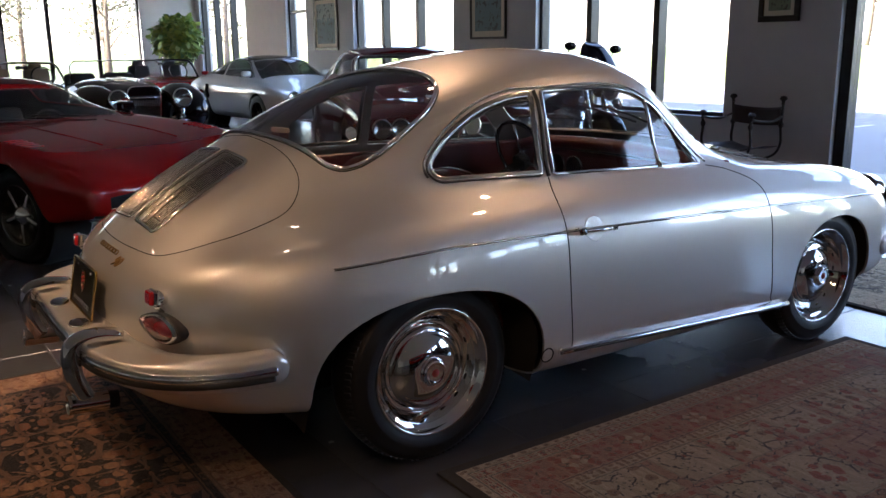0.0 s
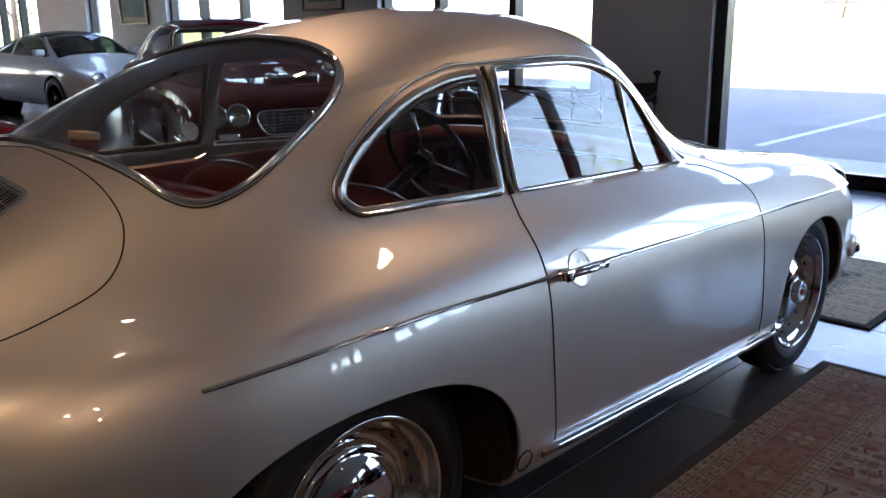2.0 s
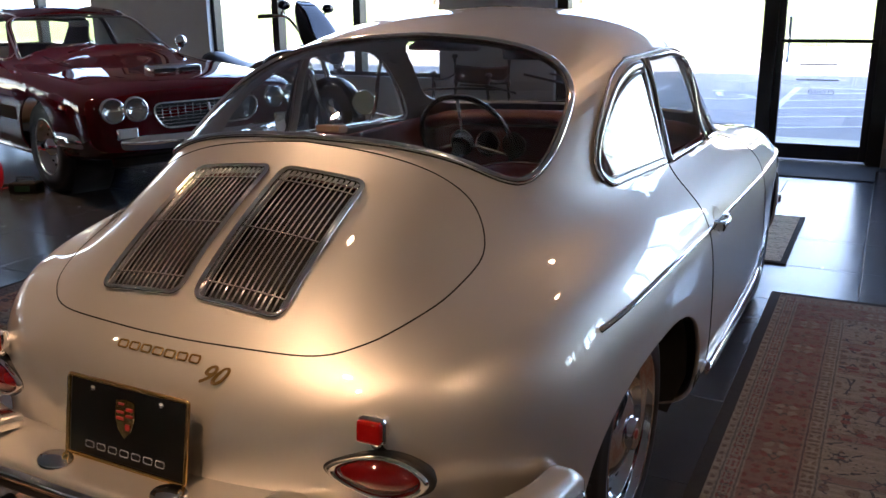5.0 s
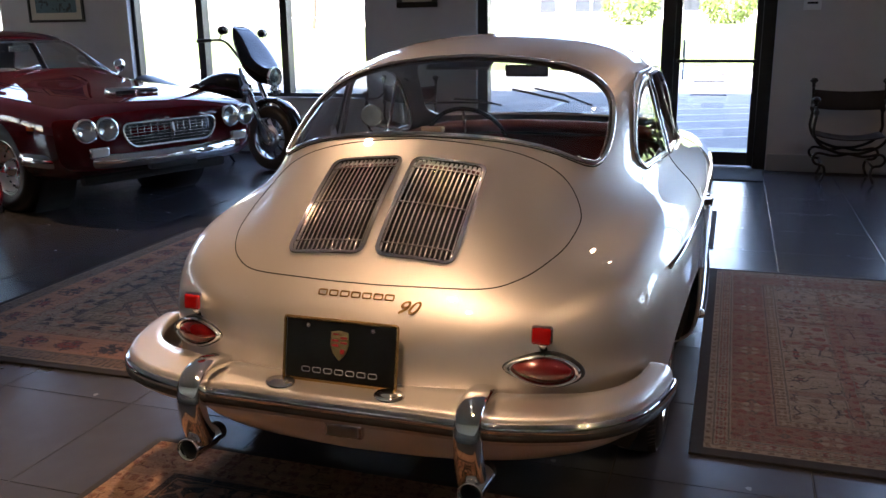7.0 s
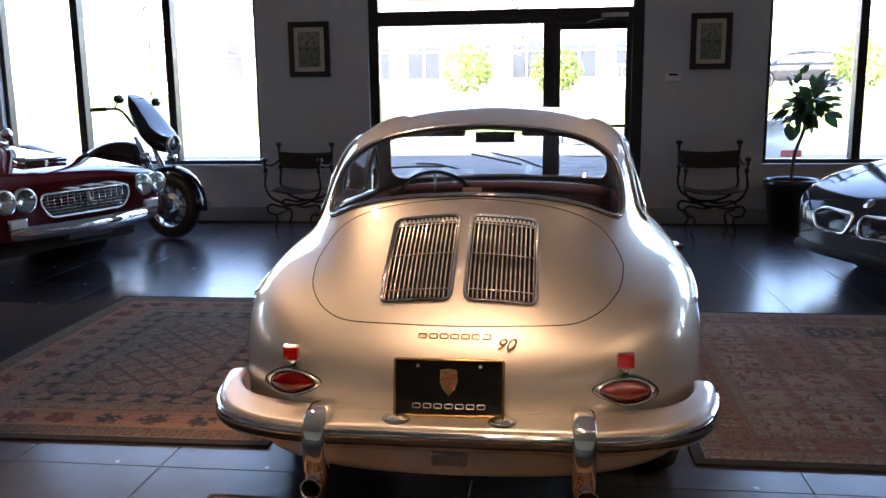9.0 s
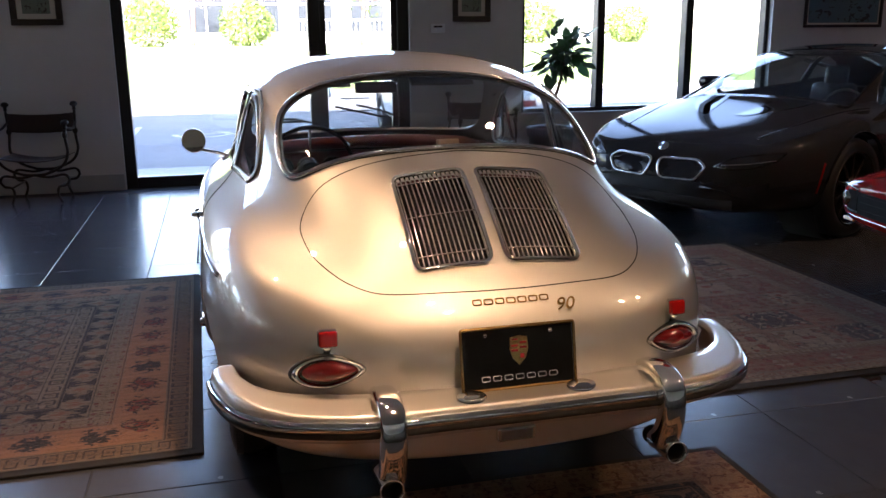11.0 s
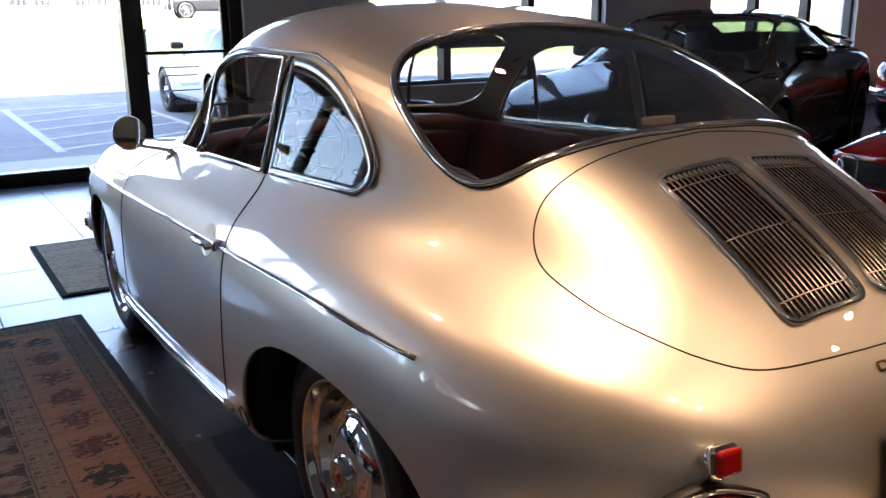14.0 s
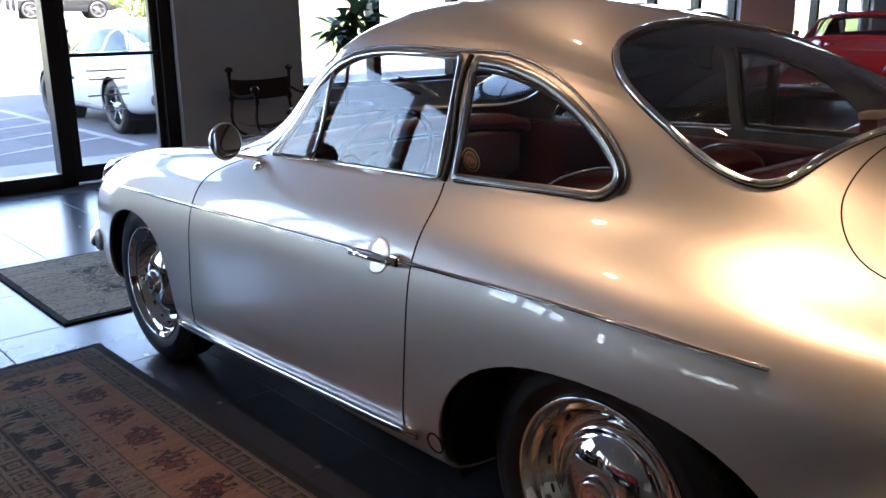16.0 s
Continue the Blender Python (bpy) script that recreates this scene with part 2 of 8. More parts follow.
# west wall: the same windows, turned
WBAYS = [(0.5, 3.6), (-3.7, -0.6)]
wed = [Y0] + [v for c in sorted(WBAYS) for v in c] + [WY + WT]
for i in range(0, len(wed), 2):
    wall_piece("wall_west", X0 - WT, X0, wed[i], wed[i + 1], 0, CEIL_Z)
for i, (a, b) in enumerate(WBAYS):
    wall_piece("wall_west_sill", X0 - WT, X0, a, b, 0, SILL)
    wall_piece("wall_west_head", X0 - WT, X0, a, b, HEAD, CEIL_Z)
    glazing("window_%d" % (i + 8), a, b, SILL, HEAD, [a + 1.0, a + 2.08], turn=Matrix.Translation((X0 + WY, 0, 0)) @ pose(0, 0, 0, 0, 0, 90))
wall_piece("wall_east", X1, X1 + WT, Y0, WY + WT, 0, CEIL_Z)
wall_piece("wall_south", X0 - WT, X1 + WT, Y0 - WT, Y0, 0, CEIL_Z)
tagged(part("ceiling", boxed(X0 - WT, X1 + WT, Y0 - WT, WY + WT, CEIL_Z, CEIL_Z + 0.1), CEIL), kind="structure")
tagged(part("roof", boxed(X0 - WT, X1 + WT, Y0 - WT, WY + WT, CEIL_Z + 0.1, 6.2), WALL), kind="structure")

# entrance: fixed pane, mullion, hinged glass door, transom light
ent = thing("door_1", "", "", kind="structure")
ey = WY + 0.13
for q in ((-1.66, -1.55, 0, HEAD), (1.13, 1.25, 0, HEAD), (0.21, 0.33, 0.0, 2.10)):
    part("door_frame", boxed(q[0], q[1], ey - 0.07, ey + 0.07, q[2], q[3], 0.004), FRAME, ent)
part("door_frame", boxed(-1.55, 1.13, ey - 0.07, ey + 0.066, 2.10, 2.25, 0.004), FRAME, ent)
part("door_frame", boxed(-1.55, 1.13, ey - 0.07, ey + 0.066, HEAD - 0.06, HEAD, 0.004), FRAME, ent)
part("door_frame", boxed(-1.55, 0.21, ey - 0.07, ey + 0.066, 0.0, 0.11, 0.004), FRAME, ent)
leaf = part("door_leaf", boxed(0.335, 0.39, ey - 0.03, ey + 0.03, 0.02, 2.09, 0.004), FRAME, ent)
for q in ((1.07, 1.127, 0.02, 2.09), (0.39, 1.07, 0.02, 0.15), (0.39, 1.07, 2.03, 2.09)):
    part("stile", boxed(q[0], q[1], ey - 0.028, ey + 0.028, q[2], q[3], 0.004), FRAME, leaf)
part("door_stop", boxed(0.325, 1.135, ey + 0.031, ey + 0.05, 2.075, 2.105), FRAME, ent)
for q in ((0.325, 0.345), (1.115, 1.135)):
    part("door_stop", boxed(q[0], q[1], ey + 0.031, ey + 0.05, 0.0, 2.075), FRAME, ent)
part("push_bar", tubed([(0.37, ey - 0.06, 1.03), (0.40, ey - 0.085, 1.03), (1.06, ey - 0.085, 1.03), (1.09, ey - 0.06, 1.03)], 0.016, 10), FRAME, leaf)
part("door_pull", tubed([(0.42, ey + 0.04, 0.85), (0.42, ey + 0.08, 0.87), (0.42, ey + 0.08, 1.2), (0.42, ey + 0.04, 1.22)], 0.014, 10), STEEL, leaf)
part("door_closer", boxed(0.80, 1.08, ey - 0.11, ey - 0.072, 2.14, 2.19, 0.006), STEEL, ent)
part("closer_arm", tubed([(0.86, ey - 0.10, 2.13), (0.70, ey - 0.14, 2.11), (0.60, ey - 0.05, 2.08)], 0.008, 8), STEEL, ent)
for q in ((-1.55, 0.21, 0.11, 2.10), (0.39, 1.07, 0.15, 2.03), (-1.55, 1.13, 2.25, HEAD - 0.06)):
    pn = part("pane", boxed(q[0], q[1], ey - 0.003, ey + 0.003, q[2], q[3]), WINGLASS, ent)
    pn.visible_shadow = False
for w, z in ((0.34, 0.90), (0.30, 0.83), (0.34, 0.70)):
    part("lettering_bar", boxed(0.68 - w / 2, 0.68 + w / 2, ey + 0.0035, ey + 0.0050, z - 0.006, z + 0.006), SIGNGREY, leaf)
for text, x, z, size in (("HOURS", 0.63, 1.0, 0.062), ("Saturday", 0.76, 0.755, 0.048), ("CLOSED", 0.72, 0.595, 0.058)):
    bm = lettering(text, size)
    bmesh.ops.transform(bm, matrix=pose(x, ey + 0.0042, z, 90, 0, 180), verts=bm.verts)
    part("lettering", bm, SIGNGREY, leaf, "small lettering on the glass, read from outside")
for e, s in ((-1.66, 1), (1.25, -1)):
    part("reveal", boxed(min(e, e + 0.006 * s), max(e, e + 0.006 * s), WY - 0.004, ey - 0.072, 0, HEAD), REVEAL, ent)

# sub-floor under the tiles
GROUT = material("grout", (0.035, 0.035, 0.036), 0.9)
tagged(part("floor", boxed(X0 - WT, X1 + WT, Y0 - WT, WY + WT, -0.2, -0.003), GROUT), kind="structure")

# ---- lofted bodies ----
def bspline_matrix(n, res):
    """Rows that evaluate a clamped uniform cubic B-spline of n points."""
    pts = n + 2
    rows = []
    for s in range(n + 1 - 2):
        steps = res + (1 if s == n - 2 else 0)
        for k in range(steps):
            t = k / res
            w = np.array([(1 - t) ** 3, 3 * t ** 3 - 6 * t * t + 4, -3 * t ** 3 + 3 * t * t + 3 * t + 1, t ** 3]) / 6
            r = np.zeros(pts)
            r[s:s + 4] = w
            rows.append(r)
    m = np.array(rows)
    # phantom ends: 2*p0 - p1
    out = m[:, 1:-1].copy()
    out[:, 0] += 2 * m[:, 0]
    out[:, 1] -= m[:, 0]
    out[:, -1] += 2 * m[:, -1]
    out[:, -2] -= m[:, -1]
    return out


def loft(cage, ru=6, rv=6):
    """A whole body from the cage of its right half: stations x section points x (x, y, z)."""
    cage = np.array(cage, float)
    U, V = bspline_matrix(cage.shape[0], ru), bspline_matrix(cage.shape[1], rv)
    half = np.einsum("ua,avk,bv->ubk", U, cage, V)
    half[:, 0, 0] = half[:, -1, 0] = 0
    left = half[:, ::-1].copy()
    left[:, :, 0] *= -1
    ring = np.concatenate([half, left[:, 1:-1]], axis=1)
    bm = bmesh.new()
    vs = [[bm.verts.new(p) for p in row] for row in ring]
    n = len(vs[0])
    for a, b in zip(vs, vs[1:]):
        for k in range(n):
            bm.faces.new((a[k], b[k], b[(k + 1) % n], a[(k + 1) % n]))
    for row in (vs[0], vs[-1]):
        n2 = len(row) // 2
        for k in range(n2):
            try:
                bm.faces.new((row[k], row[k + 1], row[-k - 1], row[-k]) if k else (row[0], row[1], row[-1]))
            except ValueError:
                pass
    bmesh.ops.remove_doubles(bm, verts=bm.verts, dist=0.0004)
    bmesh.ops.recalc_face_normals(bm, faces=bm.faces)
    for f in bm.faces:
        f.smooth = True
    return bm


def cut(bm, outline, axes, keep=lambda c: True, margin=0.06):
    """Cut a convex outline, given in two axes, into a mesh; returns the faces inside it."""
    i, j = axes
    pts = [(p[0], p[1]) for p in outline]
    area = sum(a[0] * b[1] - b[0] * a[1] for a, b in zip(pts, pts[1:] + pts[:1]))
    if area < 0:
        pts = pts[::-1]
    lo = (min(p[0] for p in pts) - margin, min(p[1] for p in pts) - margin)
    hi = (max(p[0] for p in pts) + margin, max(p[1] for p in pts) + margin)

    def near(f):
        c = f.calc_center_median()
        return keep(c) and any(lo[0] < v.co[i] < hi[0] and lo[1] < v.co[j] < hi[1] for v in f.verts)

    for a, b in zip(pts, pts[1:] + pts[:1]):
        d = (b[0] - a[0], b[1] - a[1])
        if d[0] ** 2 + d[1] ** 2 < 1e-10:
            continue
        co, no = Vector(), Vector()
        co[i], co[j] = a
        no[i], no[j] = d[1], -d[0]
        fs = [f for f in bm.faces if near(f)]
        geom = list({*fs, *(e for f in fs for e in f.edges), *(v for f in fs for v in f.verts)})
        bmesh.ops.bisect_plane(bm, geom=geom, dist=1e-5, plane_co=co, plane_no=no.normalized())

    def inside(c):
        return all((b[0] - a[0]) * (c[j] - a[1]) - (b[1] - a[1]) * (c[i] - a[0]) > -1e-7 for a, b in zip(pts, pts[1:] + pts[:1]))

    return [f for f in bm.faces if keep(f.calc_center_median()) and inside(f.calc_center_median())]


def take(bm, faces):
    """Move faces into a mesh of their own."""
    out = bmesh.new()
    made = {}
    for f in faces:
        vs = []
        for v in f.verts:
            if v not in made:
                made[v] = out.verts.new(v.co)
            vs.append(made[v])
        try:
            out.faces.new(vs).smooth = True
        except ValueError:
            pass
    bmesh.ops.delete(bm, geom=faces, context="FACES")
    return out


def flattened(bm, taper):
    """Lay a side pane's points on one nearly flat sheet; taper: how much of the body's narrowing in plan it follows."""
    q = np.array([v.co for v in bm.verts])
    a = np.stack([np.ones(len(q)), q[:, 1], q[:, 2]], 1)
    k = np.linalg.lstsq(a, q[:, 0], rcond=None)[0]
    for v in bm.verts:
        flat = k[0] + k[1] * (taper * v.co.y + (1 - taper) * q[:, 1].mean()) + k[2] * v.co.z
        v.co.x = 0.96 * flat + 0.04 * v.co.x
    return bm


# ---- the silver coupe ----
coupe = thing("sports_car", "silver vintage two-door coupe with chrome trim and red interior", "car")

YS = [-1.935, -1.93, -1.90, -1.84, -1.72, -1.55, -1.35, -1.10, -0.82, -0.50, -0.18, 0.10, 0.34, 0.56, 0.74, 1.00, 1.27, 1.50, 1.675, 1.79, 1.855, 1.89, 1.90]
WIDE = [0.0, 0.18, 0.37, 0.53, 0.67, 0.755, 0.80, 0.826, 0.834, 0.838, 0.84, 0.84, 0.84, 0.84, 0.835, 0.83, 0.82, 0.80, 0.76, 0.665, 0.49, 0.25, 0.0]
TOP = [0.60, 0.605, 0.67, 0.745, 0.85, 0.96, 1.06, 1.165, 1.262, 1.342, 1.375, 1.35, 1.175, 0.965, 0.93, 0.89, 0.84, 0.775, 0.70, 0.62, 0.555, 0.52, 0.515]
LOW = [0.315, 0.313, 0.30, 0.287, 0.268, 0.252, 0.232, 0.21, 0.20, 0.19, 0.19, 0.19, 0.19, 0.19, 0.19, 0.20, 0.21, 0.22, 0.235, 0.26, 0.29, 0.32, 0.325]
SH_X = [0.0, 0.17, 0.34, 0.49, 0.615, 0.69, 0.735, 0.77, 0.79, 0.80, 0.80, 0.80, 0.795, 0.785, 0.775, 0.765, 0.75, 0.725, 0.68, 0.58, 0.42, 0.21, 0.0]
SH_Z = [0.54, 0.55, 0.61, 0.66, 0.72, 0.765, 0.79, 0.80, 0.80, 0.80, 0.80, 0.80, 0.80, 0.80, 0.79, 0.775, 0.755, 0.72, 0.675, 0.60, 0.52, 0.47, 0.465]
BE_X = [0.0, 0.14, 0.29, 0.42, 0.53, 0.60, 0.63, 0.638, 0.655, 0.675, 0.676, 0.668, 0.645, 0.632, 0.625, 0.64, 0.63, 0.61, 0.575, 0.50, 0.36, 0.18, 0.0]
BE_Z = [0.565, 0.575, 0.64, 0.70, 0.758, 0.785, 0.825, 0.88, 0.90, 0.90, 0.90, 0.895, 0.89, 0.88, 0.86, 0.845, 0.825, 0.79, 0.735, 0.65, 0.555, 0.495, 0.49]
MI_X = [0.0, 0.11, 0.23, 0.34, 0.425, 0.485, 0.53, 0.58, 0.628, 0.648, 0.648, 0.64, 0.61, 0.56, 0.50, 0.47, 0.45, 0.43, 0.40, 0.34, 0.24, 0.12, 0.0]
MI_Z = [0.58, 0.587, 0.655, 0.72, 0.785, 0.83, 0.888, 0.98, 1.035, 1.05, 1.05, 1.04, 0.98, 0.915, 0.88, 0.83, 0.78, 0.72, 0.66, 0.59, 0.54, 0.505, 0.50]
RE_X = [0.0, 0.08, 0.17, 0.25, 0.32, 0.38, 0.44, 0.515, 0.582, 0.612, 0.618, 0.606, 0.54, 0.44, 0.36, 0.32, 0.30, 0.28, 0.26, 0.22, 0.16, 0.08, 0.0]
RE_Z = [0.59, 0.595, 0.663, 0.735, 0.822, 0.905, 0.988, 1.101, 1.198, 1.250, 1.264, 1.238, 1.09, 0.94, 0.905, 0.86, 0.81, 0.74, 0.67, 0.60, 0.55, 0.513, 0.508]

cage = []
for k, y in enumerate(YS):
    w, t, lo = WIDE[k], TOP[k], LOW[k]
    mid = (SH_Z[k] + lo) / 2
    cage.append([(0, y, lo), (w * 0.5, y, lo), (w * 0.95, y, lo + 0.005), (w * 1.0, y, lo + 0.35 * (mid - lo)), (w * 1.004, y, mid),
                 (w, y, mid + 0.62 * (SH_Z[k] - mid)), (SH_X[k], y, SH_Z[k] + 0.012), (BE_X[k], y, BE_Z[k]), (MI_X[k], y, MI_Z[k]), (RE_X[k], y, RE_Z[k]),
                 (RE_X[k] * 0.58, y, RE_Z[k] + (t - RE_Z[k]) * (0.86 if -1.2 < y < 0.2 else 0.78)), (0, y, t)])
hull = loft(cage, 7, 6)

from mathutils.bvhtree import BVHTree
skin = BVHTree.FromBMesh(hull)


def on_side(y, z, s, lift=0.0):
    p, n, _, _ = skin.ray_cast(Vector((2 * s, y, z)), Vector((-s, 0, 0)))
    return p + n * lift if p else Vector((0.8 * s, y, z))


def on_top(x, y, lift=0.0):
    p, n, _, _ = skin.ray_cast(Vector((x, y, 3)), Vector((0, 0, -1)))
    return p + n * lift if p else Vector((x, y, 1))


LID_UP = Vector((0, -0.55, 0.83))


def on_lid(x, y, lift=0.0):
    return on_top(x, y) + LID_UP * lift


def on_tail(x, z, lift=0.0):
    p, n, _, _ = skin.ray_cast(Vector((x, -4, z)), Vector((0, 1, 0)))
    return p + n * lift if p else Vector((x, -1.9, z))


def mirrored(points):
    return [(-x, y) for x, y in points]


def oval(points, n=6):
    """A closed smooth outline through a few points in 2D."""
    return [(p[0], p[1]) for p in bezier([(a, b, 0) for a, b in points], n, True)]


def arch(y, w, h, power=2.3, back=None):
    """A wheel opening round y; back is its reach behind the axle, where that is longer."""
    pts = []
    for k in range(25):
        a = math.pi * k / 24
        c, q = math.cos(a), math.sin(a)
        pts.append((y + (w if c > 0 else back or w) * math.copysign(abs(c) ** (2 / power), c), 0.315 + h * q ** (2 / power)))
    return [(pts[0][0], 0.05)] + pts + [(pts[-1][0], 0.05)]


def symmetric(right):
    return right + [(-x, y) for x, y in right[::-1] if abs(x) > 1e-6]


ARCHES = [arch(-1.05, 0.415, 0.290, 2.3, 0.44), arch(1.12, 0.32, 0.288, 2.2)]
QUARTER = rounded([(-0.528, 0.922), (-0.518, 1.205), (-0.62, 1.197), (-0.77, 1.15), (-0.905, 1.06), (-0.978, 0.975), (-0.95, 0.93)], [0.012, 0.012, 0.10, 0.12, 0.12, 0.04, 0.03], 5)
DOORWIN = rounded([(-0.482, 0.918), (0.33, 0.888), (0.13, 1.10), (0.0, 1.185), (-0.17, 1.212), (-0.472, 1.205)], [0.012, 0.03, 0.15, 0.10, 0.12, 0.012], 5)
REARWIN = symmetric([(0.0, -1.323), (0.16, -1.314), (0.30, -1.303), (0.40, -1.290), (0.463, -1.275), (0.507, -1.242), (0.530, -1.19), (0.541, -1.12), (0.541, -1.04), (0.531, -0.95), (0.506, -0.882), (0.448, -0.820), (0.362, -0.776), (0.22, -0.744), (0.10, -0.733), (0.0, -0.730)])
REARWIN = oval(REARWIN, 3)
SCREEN = rounded([(-0.60, 0.945), (0.60, 0.945), (0.54, 1.252), (-0.54, 1.252)], 0.09, 5)
LID = oval(symmetric([(0.0, -1.342), (0.20, -1.344), (0.38, -1.35), (0.468, -1.367), (0.512, -1.425), (0.512, -1.51), (0.485, -1.63), (0.415, -1.75), (0.29, -1.815), (0.0, -1.838)]), 6)
BONNET = oval(symmetric([(0.0, 0.66), (0.30, 0.66), (0.40, 0.72), (0.385, 1.1), (0.31, 1.45), (0.18, 1.66), (0.0, 1.70)]), 6)
DOORGAP = bezier([(-0.503, 0.912, 0), (-0.522, 0.83, 0), (-0.528, 0.74, 0), (-0.525, 0.56, 0), (-0.505, 0.34, 0), (-0.49, 0.308, 0), (0.0, 0.288, 0), (0.60, 0.272, 0), (0.64, 0.31, 0), (0.628, 0.42, 0), (0.615, 0.52, 0), (0.602, 0.70, 0), (0.575, 0.80, 0), (0.47, 0.858, 0), (0.36, 0.882, 0)], 7)

for s in (1, -1):
    on = (lambda c: c.x > 0.35) if s > 0 else (lambda c: c.x < -0.35)
    for a in ARCHES:
        bmesh.ops.delete(hull, geom=cut(hull, a, (1, 2), on), context="FACES")
    side = "right" if s > 0 else "left"
    part("quarter_window", flattened(take(hull, cut(hull, QUARTER, (1, 2), on)), 1.15), CARGLASS, coupe)
    part("door_window", flattened(take(hull, cut(hull, DOORWIN, (1, 2), on)), 0.0), CARGLASS, coupe)
part("rear_window", take(hull, cut(hull, REARWIN, (0, 1), lambda c: c.z > 0.9)), CARGLASS, coupe)
part("windscreen", take(hull, cut(hull, SCREEN, (0, 2), lambda c: c.y > 0.05 and c.z > 0.9)), CARGLASS, coupe)
for s in (1, -1):
    hole = rounded([(s * 0.024, -1.446), (s * 0.234, -1.446), (s * 0.234, -1.766), (s * 0.024, -1.766)], 0.026, 4)
    bmesh.ops.delete(hull, geom=cut(hull, hole, (0, 1), lambda c: c.z > 0.55), context="FACES")
body = part("body", hull, [SILVER, LINING], coupe)
sheet = body.modifiers.new("sheet", "SOLIDIFY")
sheet.thickness, sheet.offset, sheet.material_offset, sheet.material_offset_rim = 0.012, -1, 1, 0

FRAMEGREY = material("satin_window_frame", (0.30, 0.30, 0.30), 0.26, 1.0)

# gaps and bright trim that follow the skin
for name, line, r, mat, lift in (("engine_lid_gap", LID, 0.0017, GAP, 0.0), ("bonnet_gap", BONNET, 0.0022, GAP, 0.0), ("rear_window_rubber", REARWIN, 0.0115, RUBBER, -0.004), ("rear_window_trim", REARWIN, 0.0082, CHROME, 0.004)):
    part(name, tubed([on_top(x, y, lift) for x, y in line], r, 8, True), mat, coupe)
for s in (1, -1):
    part("door_gap", tubed([on_side(p[0], p[1], s) for p in DOORGAP], 0.0024, 6), GAP, coupe)
    part("quarter_window_trim", tubed([on_side(p[0] * 0.985 - 0.011, (p[1] - 1.02) * 0.955 + 1.019, s, 0.005) for p in QUARTER], 0.0125, 10, True, flat=0.35, up=(s, 0, 0.22)), FRAMEGREY, coupe)
    part("quarter_window_bead", tubed([on_side(p[0], p[1], s, 0.006) for p in QUARTER], 0.0045, 8, True), CHROME, coupe)
    part("quarter_window_rubber", tubed([on_side(p[0] * 0.955 - 0.034, (p[1] - 1.02) * 0.87 + 1.018, s, 0.000) for p in QUARTER], 0.006, 6, True), RUBBER, coupe)
    part("door_window_trim", tubed([on_side(p[0], p[1], s, 0.005) for p in DOORWIN], 0.0080, 8, True), CHROME, coupe)
    part("vent_pillar", tubed([on_side(0.075 - 0.03 * k / 8, 0.90 + 0.262 * k / 8, s, 0.004) for k in range(9)], 0.008, 8), CHROME, coupe)
    part("door_pillar_rubber", tubed([on_side(-0.502 + 0.007 * k / 8, 0.915 + 0.295 * k / 8, s, 0.002) for k in range(9)], 0.008, 6), RUBBER, coupe)
    rail = [(0.365, 0.892), (0.30, 0.955)]
    for line, c0, lo in ((DOORWIN, Vector((-0.10, 1.0)), 1.02), (QUARTER, Vector((-0.66, 1.0)), 0.945)):
        top = sorted((Vector((p[0], p[1])) for p in line if p[1] > lo and (p[0] < 0.30) and not (p[0] > -0.60 and p[1] < 1.05 and line is QUARTER) and not (line is QUARTER and p[0] > -0.53) and not (line is DOORWIN and p[0] < -0.46)), key=lambda p: math.atan2(p.y - c0.y, p.x - c0.x) % (2 * math.pi))
        for i, p in enumerate(top):
            a, b = top[max(0, i - 1)], top[min(len(top) - 1, i + 1)]
            d = (b - a).normalized()
            q = p + Vector((d.y, -d.x)) * 0.0155
            if not rail or q.x < rail[-1][0] - 0.006 or line is QUARTER:
                rail.append((q.x, q.y))
    rail = bezier([(p[0], p[1], 0) for p in rail], 2)
    part("drip_rail", tubed([on_side(p[0], p[1], s, 0.006) for p in rail], 0.0042, 8), FRAMEGREY, coupe)
    strip = bezier([(-1.40, 0.722, 0), (-1.0, 0.742, 0), (-0.53, 0.738, 0), (0.10, 0.722, 0), (0.61, 0.704, 0), (1.1, 0.684, 0), (1.45, 0.665, 0), (1.66, 0.65, 0)], 10)
    part("side_trim", tubed([on_side(p[0], p[1], s, 0.003) for p in strip], 0.009, 8, flat=0.55), CHROME, coupe)
    sill = bezier([(-0.57, 0.317, 0), (0.1, 0.287, 0), (0.78, 0.256, 0)], 12)
    tr = part("sill_trim", tubed([on_side(p[0], p[1], s, 0.009) for p in sill], 0.016, 10, flat=0.8), CHROME, coupe)
    part("sill_rubber", tubed([on_side(p[0], p[1], s, 0.022) for p in sill[1:-1]], 0.0055, 6), RUBBER, tr)
    ring = [on_side(-0.618 + 0.026 * math.cos(a * math.pi / 12), 0.308 + 0.026 * math.sin(a * math.pi / 12), s, 0.0) for a in range(24)]
    part("jack_plug", tubed(ring, 0.0025, 6, True), GAP, coupe)

    # door handle over its dish
    h = on_side(-0.40, 0.735, s)
    around = on_side(-0.40, 0.735, s, 1.0) - h
    m = look(h, h - around)
    part("handle_dish", lathed([(0.047, -0.001), (0.045, 0.0016), (0.042, 0.0012), (0.030, 0.0006), (0, 0.0004)], m, 32), SILVER, coupe)
    bm = bmesh.new()
    tube(bm, [h + Vector((0.012 * s, -0.085, 0.004)), h + Vector((0.026 * s, -0.06, 0.004)), h + Vector((0.034 * s, 0.0, 0.002)), h + Vector((0.028 * s, 0.05, -0.002)), h + Vector((0.012 * s, 0.085, -0.006))], 0.0085, 10, taper=[1.1, 1.15, 0.9, 0.95, 0.8])
